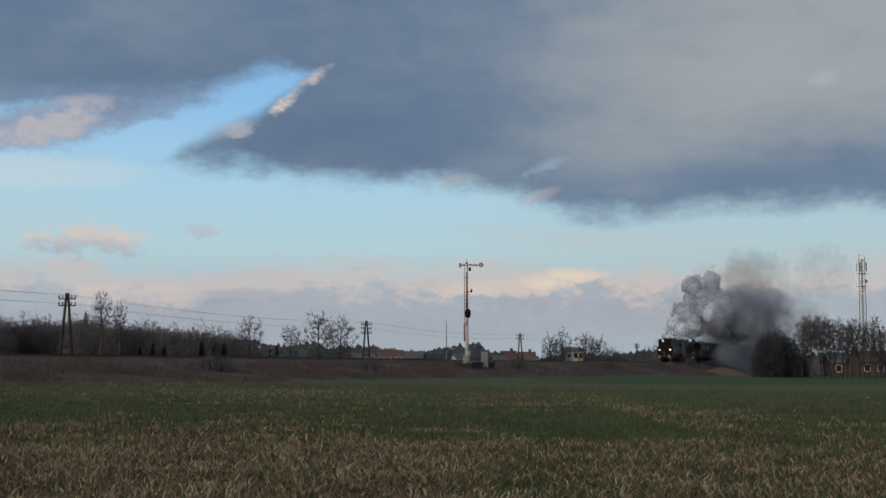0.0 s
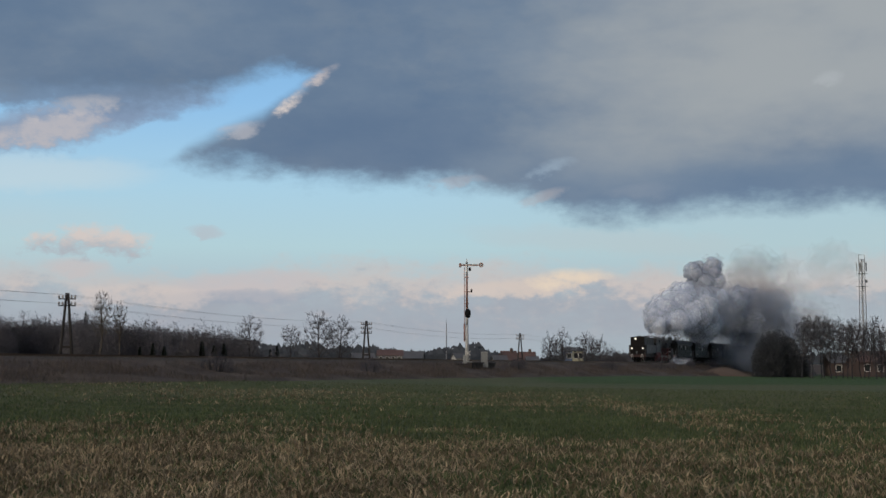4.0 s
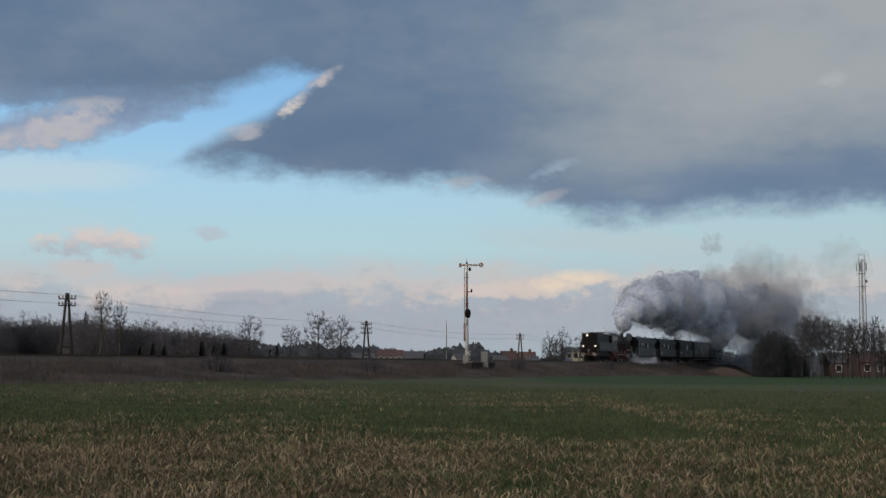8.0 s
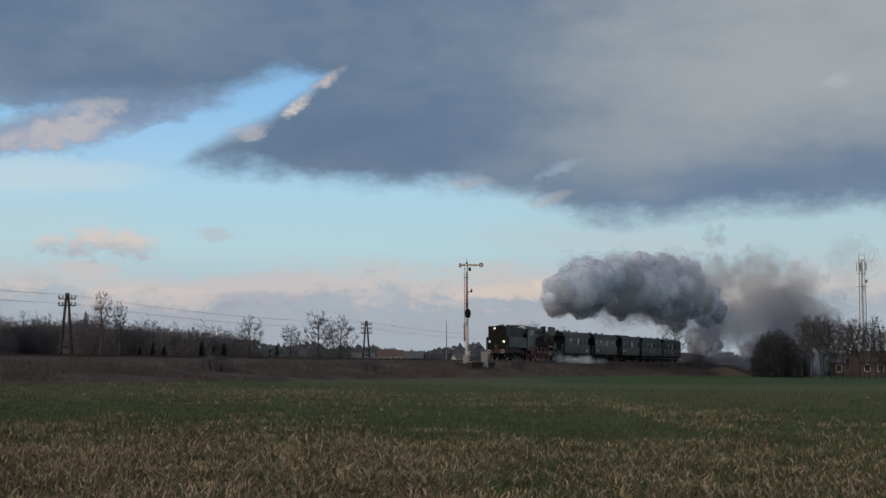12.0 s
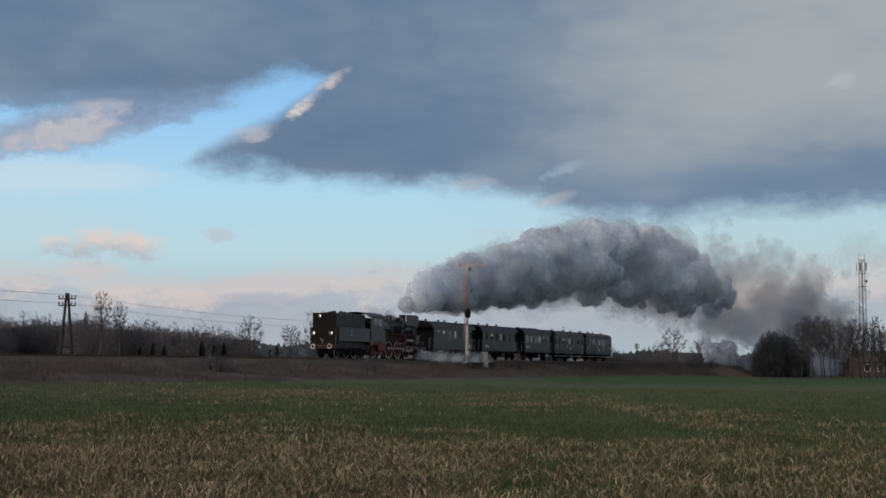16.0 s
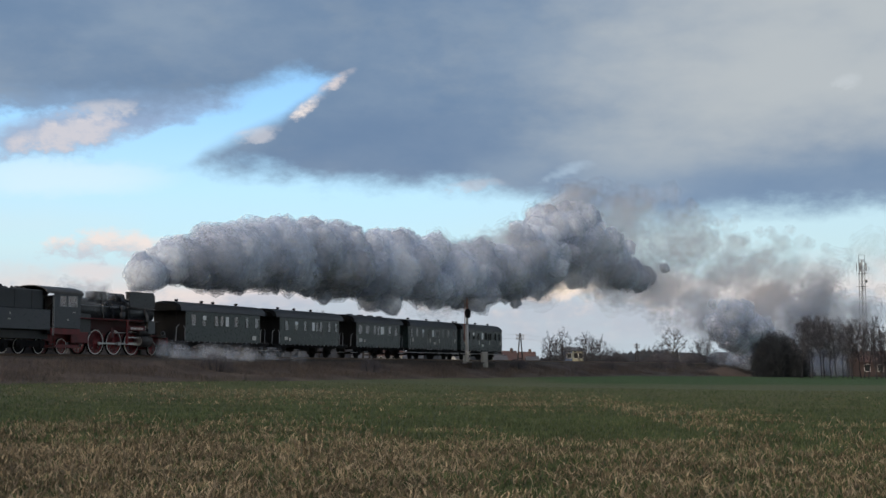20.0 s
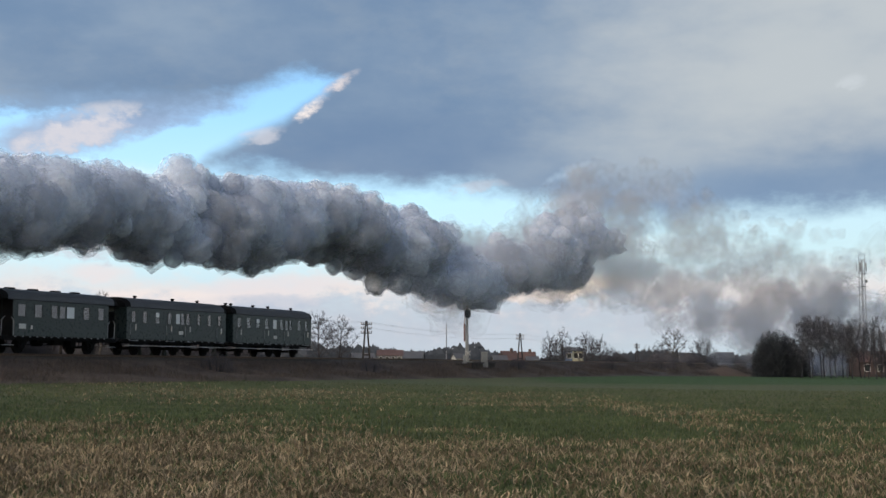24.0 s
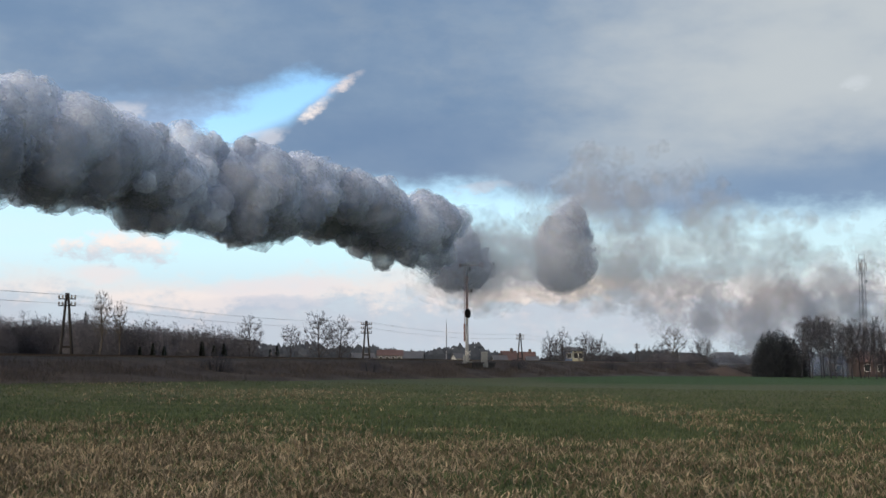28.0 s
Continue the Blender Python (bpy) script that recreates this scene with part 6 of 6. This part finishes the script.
def thin_mast(k, dist, h):
    x, y, g = spot(k, dist)
    th = thing("transmitter_mast", pose(x, y, g, 0, 0, 0), "very thin distant transmitter mast", "mast")
    part("shaft", tube(bmesh.new(), (0, 0, 0), (0, 0, h), 0.45, 0.25, n=6), M["galv"], th)
    part("tip", tube(bmesh.new(), (0, 0, h), (0, 0, h + 3), 0.12, 0.06, n=5), M["galv"], th)


thin_mast(KK(790), 880, 30)


# ---- steam and smoke: rigid billows of fine flakes that leave the chimney, spread and rise ----
def vapour(name, colour, low, high, scale=0.9, through=0.45):
    """Thin vapour: each layer scatters a little of the light and lets the rest pass, unevenly."""
    m = bpy.data.materials.new(name)
    m.use_nodes = True
    t = m.node_tree
    t.nodes.clear()
    vec = coords(t)
    n1, n2 = noise_of(t, vec, scale, 4, 0.6), noise_of(t, vec, scale * 3.2, 4, 0.6, offset=(4, 2, 7))
    d, tr, tp, m1, m2 = (t.nodes.new("ShaderNode" + k) for k in ("BsdfDiffuse", "BsdfTranslucent", "BsdfTransparent", "MixShader", "MixShader"))
    d.inputs["Color"].default_value = tr.inputs["Color"].default_value = (*colour, 1)
    m1.inputs[0].default_value = through
    t.links.new(d.outputs[0], m1.inputs[1])
    t.links.new(tr.outputs[0], m1.inputs[2])
    t.links.new((n1 * 0.55 + n2 * 0.45).step(0.36, 0.62, low, high).sock, m2.inputs[0])
    t.links.new(tp.outputs[0], m2.inputs[1])
    t.links.new(m1.outputs[0], m2.inputs[2])
    o = t.nodes.new("ShaderNodeOutputMaterial")
    t.links.new(m2.outputs[0], o.inputs["Surface"])
    return m


def dense_vapour(name, colour, other, thick=0.56, relief=0.35):
    """The dense body of a steam cloud: billowed relief, a little uneven in tone; some light passes through every lump."""
    m = bpy.data.materials.new(name)
    m.use_nodes = True
    t = m.node_tree
    t.nodes.clear()
    vec = coords(t)
    n1, n2 = noise_of(t, vec, 0.5, 3, 0.5), noise_of(t, vec, 1.7, 4, 0.55, offset=(2, 5, 1))
    d, tr, tp, m1, m2 = (t.nodes.new("ShaderNode" + k) for k in ("BsdfDiffuse", "BsdfTranslucent", "BsdfTransparent", "MixShader", "MixShader"))
    o, b, r = (t.nodes.new("ShaderNode" + k) for k in ("OutputMaterial", "Bump", "ObjectInfo"))
    f = (n1 * 0.7 + Val(t, r.outputs["Random"]) * 0.5).step(0.25, 0.9)
    col = mix(t, f, colour, other).sock
    b.inputs["Strength"].default_value, b.inputs["Distance"].default_value = relief, 0.35
    t.links.new((n2 - 0.5).op("ABSOLUTE").sock, b.inputs["Height"])
    for n in (d, tr):
        t.links.new(col, n.inputs["Color"])
        t.links.new(b.outputs[0], n.inputs["Normal"])
    m1.inputs[0].default_value = 0.5
    t.links.new(d.outputs[0], m1.inputs[1])
    t.links.new(tr.outputs[0], m1.inputs[2])
    t.links.new((n1 * 0.5 + n2 * 0.5).step(0.3, 0.65, thick - 0.18, thick + 0.12).sock, m2.inputs[0])
    t.links.new(tp.outputs[0], m2.inputs[1])
    t.links.new(m1.outputs[0], m2.inputs[2])
    t.links.new(m2.outputs[0], o.inputs["Surface"])
    return m


scene.cycles.transparent_max_bounces, scene.cycles.diffuse_bounces = 96, 6
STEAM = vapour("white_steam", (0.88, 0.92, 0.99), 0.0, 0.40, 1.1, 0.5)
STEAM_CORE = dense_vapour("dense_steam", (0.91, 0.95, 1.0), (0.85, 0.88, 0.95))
# Grey serves for real smoke and for shade painted under the plume.
GREY = vapour("grey_smoke_and_shade", (0.68, 0.72, 0.80), 0.0, 0.40, 1.1, 0.5)
GREY_CORE = dense_vapour("dense_grey_smoke_and_shade", (0.70, 0.74, 0.82), (0.60, 0.62, 0.68))
FADING = vapour("fading_steam", (0.64, 0.66, 0.71), 0.0, 0.060, 0.5)
BROWN = vapour("brown_smoke", (0.58, 0.53, 0.52), 0.0, 0.040, 0.3)
BLUE = vapour("bluish_smoke", (0.38, 0.43, 0.52), 0.02, 0.12, 0.3)
LEAK = vapour("thin_steam", (0.90, 0.93, 1.0), 0.0, 0.06, 1.2)


def billow_mesh(name, seed, r, mat, shells=(1.0, 1.09, 1.2), subs=(3, 3, 3), rough=0.45, core=None):
    """A cauliflower-shaped lump: rounded knobs with creases between them, and thin layers round it."""
    bm = bmesh.new()
    for k, f in enumerate(shells):
        o = Vector((seed * 7.3, seed * 1.7, seed * 3.1)) + Vector((0.13, 0, 0.09)) * k
        made = bmesh.ops.create_icosphere(bm, subdivisions=subs[k], radius=1.0)
        for v in made["verts"]:
            p = v.co.normalized()
            w = 1 + rough * (1.1 * abs(noise.noise(p * 1.3 + o)) - 0.22) + rough * 0.5 * (abs(noise.noise(p * 2.9 + o)) - 0.2) + rough * 0.25 * abs(noise.noise(p * 6 + o))
            v.co = Vector((p.x, p.y, p.z * 0.93)) * (r * f * w)
        if core and k == 0:
            for f_ in bm.faces:
                f_.material_index = 1
    for f in bm.faces:
        f.smooth = True
    me = bpy.data.meshes.new(name)
    bm.to_mesh(me)
    bm.free()
    me.materials.append(mat)
    if core:
        me.materials.append(core)
    return me


SIZES = (0.75, 1.15, 1.6, 2.2)
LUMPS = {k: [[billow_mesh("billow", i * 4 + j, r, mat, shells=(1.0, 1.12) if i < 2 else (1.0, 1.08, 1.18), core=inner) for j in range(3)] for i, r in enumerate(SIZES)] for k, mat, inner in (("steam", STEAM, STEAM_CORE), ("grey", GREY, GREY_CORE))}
LUMPS["fading"] = [[billow_mesh("billow", 50 + i * 4 + j, r * 1.5, FADING, (0.55, 0.78, 1.0), (2, 3, 3), 0.7) for j in range(3)] for i, r in enumerate(SIZES)]
HAZE = [billow_mesh("haze", 90 + j, r, BROWN, (0.55, 0.7, 0.85, 1.0), (2, 3, 3, 3), 0.6) for j, r in enumerate((3.0, 4.0, 5.0))]
LOW_HAZE = [billow_mesh("haze", 95 + j, r, BLUE, (0.5, 0.68, 0.84, 1.0), (2, 3, 3, 3), 0.6) for j, r in enumerate((2.8, 3.6))]
WISP = [billow_mesh("wisp", 80 + j, r, LEAK, (0.4, 0.6, 0.8, 1.0), (2, 2, 3, 3), 0.8) for j, r in enumerate((0.45, 0.65, 0.85))]
PUFFS = []      # (object, rows)

CHIMNEY = 17.45   # metres behind the leading buffers


def chimney_s(t):
    return train_s(t) + CHIMNEY if t >= 0 else train_s(0) + CHIMNEY - 4.8 * t


def at_place(p, spin):
    return Matrix.Translation(p) @ pose(0, 0, 0, *spin)


# The plume over the rails: for steam that left the chimney at that second, its upper and lower limit in metres at these ages
AGES = (0.0, 0.4, 1.5, 4.0, 8.0, 13.0)
UPPER = ((-6, (6.0, 8, 12.5, 14, 15, 16)), (2, (6.0, 8.5, 13, 15, 17.2, 19)), (8, (6.0, 8.8, 13.5, 16.8, 21.5, 25)), (10, (6, 9.5, 14.3, 18, 23, 26)), (11.5, (6, 10, 14.6, 18.4, 23.2, 24)),
         (13.2, (6, 9.3, 13.5, 16.5, 17.7, 17)), (14.6, (6, 9, 12.3, 12.9, 13, 13)), (15.3, (6, 8.5, 10.8, 13.3, 13.5, 13.3)), (16.2, (6, 8.5, 11, 13.2, 15.5, 17.5)), (17.2, (6, 9, 12, 13.5, 16.3, 16.5)),
         (18.9, (6, 8.6, 11.5, 13.6, 16.5, 18)), (20.2, (6, 8.5, 10.8, 13, 16, 18)), (21.5, (6, 8.5, 11, 13.8, 19, 21)), (28, (6, 8.5, 11, 14, 18, 20)))
LOWER = ((-6, (4.7, 5.2, 4.6, 3, 2, 3)), (2, (4.7, 5.4, 5, 4.3, 4.3, 8)), (8, (4.7, 5.8, 7, 6.5, 8, 12)), (11.5, (4.7, 5.8, 6.5, 7.2, 11, 10.5)), (13.2, (4.7, 5.8, 5.8, 7, 7.5, 9)), (14.6, (4.7, 5.6, 5.7, 6, 5.7, 6)),
         (15.3, (4.7, 5.3, 5, 4.7, 3.5, 7)), (16.2, (4.7, 5.3, 5.2, 5.8, 8.0, 11)), (17.2, (4.7, 5.3, 4.7, 4.9, 8.2, 11)), (18.9, (4.7, 5.3, 5.7, 6.8, 9.6, 11)), (20.2, (4.7, 5.3, 5.4, 7.2, 10, 11.5)), (28, (4.7, 5.3, 5.4, 7, 10, 11.5)))
WIDE = ((-6, (0.5, 4.4, 6.4, 7, 7, 8)), (3, (0.5, 4.4, 6.2, 6.5, 6.5, 8)), (5.5, (0.5, 3.2, 4.8, 5.5, 6.5, 8)), (8, (0.5, 2.2, 3.6, 4.5, 6, 7)), (12, (0.5, 1.8, 3.2, 4.2, 5, 6)), (15, (0.5, 1.4, 2.8, 3.6, 4.5, 5)), (28, (0.5, 1.4, 2.6, 3.4, 4.2, 5)))


def limit(table, te, age):
    at = [float(np.interp(age, AGES, row)) for _, row in table]
    return float(np.interp(te, [k for k, _ in table], at))


def ease(t, a, b):
    f = min(1.0, max(0.0, (t - a) / (b - a)))
    return f * f * (3 - 2 * f)


def plume():
    """Billows leave the chimney slice by slice and swell to the limits above; the oldest draw together into a few last clumps."""
    rng = random.Random(8)
    th = thing("steam_plume", label="billowing white and grey steam trailing from the chimney", category="steam")
    te = -5.0
    while te < 24.5:
        for j in range(8):
            a, q = 2 * math.pi * (j + rng.random()) / 6, rng.uniform(0.55, 1.0)
            size = rng.choice((1, 1, 2, 2, 3, 3)) if j < 6 else rng.choice((0, 0, 1))
            if j >= 6:
                a, q = rng.choice((1, 1, 1, -1)) * math.pi / 2 + rng.uniform(-0.9, 0.9), 1.0
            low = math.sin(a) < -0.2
            # More grey billows low down: the plume's shaded underside put into colour.
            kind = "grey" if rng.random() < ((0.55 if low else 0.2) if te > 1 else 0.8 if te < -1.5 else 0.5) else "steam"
            thin = 14.3 < te < 15.8 and j % 2 == 0 or te < 14.5 and rng.random() < (0.55 if te < 9 or 11 < te else 0.45)
            if thin:
                kind = "fading"
            r = SIZES[size]
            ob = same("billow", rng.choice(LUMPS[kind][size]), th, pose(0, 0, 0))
            spin = [rng.uniform(-180, 180) for _ in range(3)]
            turn = rng.uniform(-25, 25)
            base_s = chimney_s(te) + rng.uniform(-0.5, 0.5)
            first = (0.04, 0.16, 0.40, 0.85)[size] * (2.0 if thin else 1.0) + (0.9 * rng.random() if j > 6 else 0.0)
            wander = [rng.uniform(-1, 1) for _ in range(3)]
            # old steam thins out: where its last dense part gathers, and when
            late, gone, last = (99, 100, None)
            if thin:
                pass
            elif te < 1.5:
                late, gone, last = 6 + 3 * rng.random(), 13.5, Vector((73 + 4 * wander[0], 286 + 4 * wander[1], 2.0 + wander[2]))
            elif te < 11.0:
                late, gone, last = 15.5 + 2 * rng.random(), 22.5, trk(205 + 5 * wander[0], 2 * wander[1], RAIL + 12.5 + 4.0 * (wander[2] + 1) * abs(wander[1]))
                if wander[0] * wander[2] > -0.1:
                    last = Vector((73 + 3 * wander[0], 288 + 4 * wander[1], 1.5 + wander[2]))
            elif te < 15.0:
                late, gone, last = 21.5 + 2 * rng.random(), 28.5, trk(206.5 + 4 * wander[0] * wander[0] * wander[1], wander[1], RAIL + 12.2 + 4.2 * (wander[2] + 1) * abs(wander[0]))
            elif te < 15.9:
                late, gone, last = 22 + 2 * rng.random(), 27.5, trk(167.0 + 2.2 * wander[0], 1.2 * wander[1], RAIL + 9.6 + 2.4 * (wander[2] + 1) * abs(wander[1]))
            rows = []
            if te + first > 0.05:
                hide = at_place(trk(base_s, 0, -3.0 - 1.5 * r), spin)
                rows += [(0, hide), (te + first - 0.034, hide)] if te + first > 0.1 else [(0, hide)]
            for age in (first, first + 0.35, 1.3, 2.4, 4.0, 6.0, 8, 10.5, 13, 16, 19, 22, 25, 29, 33.5):
                t = te + age
                if age < first or (t < 0 and te + age * 1.4 < -0.8):
                    continue
                up, down, wide = (limit(k, te, age) for k in (UPPER, LOWER, WIDE))
                ragged = ease(age, 0.6, 5)
                up += ragged * (1.7 * noise.noise((te * 1.5, age * 0.07, 3)) + 0.8 * noise.noise((te * 3.6, age * 0.07, 5)))
                down += ragged * (0.4 + 3.0 * noise.noise((te * 1.9, age * 0.06, 8)))
                swell = 1 + (0.085 * max(0.0, age - 6) if thin else 0.0)
                half = max(0.1, (up - down) / 2 - 0.95 * r) * swell
                z = RAIL + (up + down) / 2 + half * q * math.sin(a) + 0.04 * age * wander[0] + 0.10 * max(0.0, age - 13)
                l = max(0.0, wide - 0.6 * r) * swell * q * math.cos(a)
                p = trk(base_s + 0.16 * age * wander[1], l, z) + Vector(((0.18 if te > 15.9 else 0.30) * age if te > 0 else 0.5 * age + 0.8 * max(0.0, -te - 1), 0, 0))
                if last:
                    p = p.lerp(last, ease(t, late, gone))
                rows.append((t, Matrix.Translation(p) @ pose(0, 0, 0, spin[0] + turn * age ** 0.5, spin[1], spin[2] + turn * 0.5 * age ** 0.5)))
                if t > 28:
                    break
            PUFFS.append((ob, rows))
        te += 0.17 if te > 12 else 0.22 if te > 5 else 0.34


def old_smoke():
    """Smoke of the train's start: a dark low cloud over the line that thins out, a brown haze drifting towards the wood, a puff that tears loose."""
    rng = random.Random(14)
    th = thing("smoke_haze", label="thin brownish and bluish smoke hanging over the line", category="smoke")
    for i in range(38):
        ob = same("haze", HAZE[i % 3], th, pose(0, 0, 0))
        x, y, z = rng.uniform(56, 77), rng.uniform(266, 300), rng.uniform(7, 22)
        vx, vz = rng.uniform(-0.1, 0.55), rng.uniform(-0.10, 0.18)
        spin = [rng.uniform(-180, 180) for _ in range(3)]
        PUFFS.append((ob, [(t, at_place((x + vx * t, y, z + vz * t), (spin[0] + t, spin[1], spin[2]))) for t in (0, 14, 28)]))
    for i in range(46):
        ob = same("haze", LOW_HAZE[i % 2], th, pose(0, 0, 0))
        x, y, z = rng.uniform(54, 69), rng.uniform(264, 284), rng.uniform(0.5, 15)
        vx, vz = rng.uniform(-0.1, 1.2), rng.uniform(-0.5, 0.3) if z > 4 else rng.uniform(-0.15, 0.02)
        spin = [rng.uniform(-180, 180) for _ in range(3)]
        PUFFS.append((ob, [(t, at_place((x + vx * t, y, max(-6.0, z + vz * t)), (spin[0] + t, spin[1], spin[2]))) for t in (0, 14, 28)]))
    puff = thing("smoke_puff", label="small grey smoke puff that rises and thins out", category="smoke")
    for i in range(18):
        thin = i % 3 == 0
        ob = same("billow", LUMPS["fading" if thin else "grey"][(0, 1, 2)[i % 3]][i % 2], puff, pose(0, 0, 0))
        dx, dy, dz = (rng.uniform(-1, 1) for _ in range(3))
        spin = [rng.uniform(-180, 180) for _ in range(3)]
        way = [(0, 53.6, 17.5, 2.6), (1.5, 54.2, 19.8, 2.7), (3.0, 54.9, 21.6, 2.7)]
        way += [(6, 55.0, 25.6, 2.4), (10, 55.4, 28.5, 2.4), (16, 56.5, 30.0, 3.5), (28, 60.0, 31.0, 6.0)] if thin else [(6.0, 51.5, 15.5, 2.2), (28, 73.0, 2.0, 1.5)]
        PUFFS.append((ob, [(t, at_place((x + dx * w, 278 + dy * w, z + dz * w * 0.8), (spin[0] + 3 * t, spin[1], spin[2]))) for t, x, z, w in way]))


def cylinder_steam():
    """White steam that blows out beside the cylinders and lies along the ground for a moment."""
    rng = random.Random(31)
    th = thing("cylinder_steam", label="low white steam blowing out along the wheels", category="steam")
    te = 0.0
    while te < 22.5:
        for j in range(3):
            ob = same("wisp", rng.choice(WISP), th, pose(0, 0, 0))
            spin = [rng.uniform(-180, 180) for _ in range(3)]
            s0 = train_s(te) + 18.7
            l, life = rng.uniform(1.2, 3.2), rng.uniform(0.5, 1.6)
            hide = at_place(trk(s0, 2.0, 0.2), spin)
            rows = [(0, hide)] + ([(te, hide)] if te > 0.05 else [])
            rows += [(te + 0.04, at_place(trk(s0 - 0.3, 1.3, RAIL + 0.5), spin)), (te + 0.3, at_place(trk(s0 - 0.2, l * 0.8, RAIL + rng.uniform(-0.2, 0.3)), spin))]
            rows += [(te + life, at_place(trk(s0 + rng.uniform(-1, 1), l, RAIL + rng.uniform(-0.4, 0.2)), spin)), (te + life + 0.8, hide), (max(28.0, te + life + 1), hide)]
            PUFFS.append((ob, rows))
        te += 0.11
    # leak at the safety valve, carried along on the boiler
    leak = thing("valve_steam", label="small white steam leak over the boiler", category="steam")
    for i in range(9):
        same("wisp", WISP[i % 3], leak, pose(rng.uniform(3.2, 7.6), rng.uniform(-0.4, 0.6), 4.25 + rng.uniform(-0.1, 0.35), *[rng.uniform(0, 360) for _ in range(3)]))
    return leak


plume()
old_smoke()
valve_steam = cylinder_steam()


# ---- what moves ----
def motions():
    ts = [i * 0.5 for i in range(57)]
    walk(sky, [(t, pose(0, 0, 1.6, -0.010 * (t - 10), 0, -0.045 * (t - 10))) for t in (0, 14, 28)])
    walk(tender, [(t, train_pose(t, 0)) for t in ts])
    walk(engine, [(t, train_pose(t, ENGINE_BACK)) for t in ts])
    walk(valve_steam, [(t, train_pose(t, ENGINE_BACK)) for t in ts])
    for c, back in zip(coaches, COACH_AT):
        walk(c, [(t, train_pose(t, back)) for t in ts])
    # wheels: a row every 75 degrees of turn
    fine = np.linspace(0, 28, 2801)
    gone = np.array([train_s(0) - train_s(t) for t in fine])
    for ob, r, rest in WHEELS:
        n = int(gone[-1] / (r * radians(75)))
        marks = [0.0] + [float(np.interp(i * r * radians(75), gone, fine)) for i in range(1, n + 1)] + [28.0]
        rows, last = [], -1
        for t in marks:
            if frame(t) != last:
                rows.append((t, rest @ pose(0, 0, 0, 0, -math.degrees(float(np.interp(t, fine, gone)) / r), 0)))
                last = frame(t)
        walk(ob, rows)
    for ob, throw, rest, sg, length in RODS:
        rows = []
        for f in range(0, 841, 2):
            t = f / FPS
            a = -float(np.interp(t, fine, gone)) / 0.86 + (math.pi / 2 if sg > 0 else 0)
            dx, dz = throw * math.cos(a), -throw * math.sin(a)
            tilt = math.degrees(math.asin(dz / length)) if length else 0.0
            rows.append((t, pose(rest[0] + dx, rest[1], rest[2] + dz, 0, tilt, 0)))
        walk(ob, rows)
    for ob, rows in PUFFS:
        keep = []
        for t, m in rows:
            if not keep or frame(t) > frame(keep[-1][0]):
                keep.append((t, m))
        walk(ob, keep)


motions()
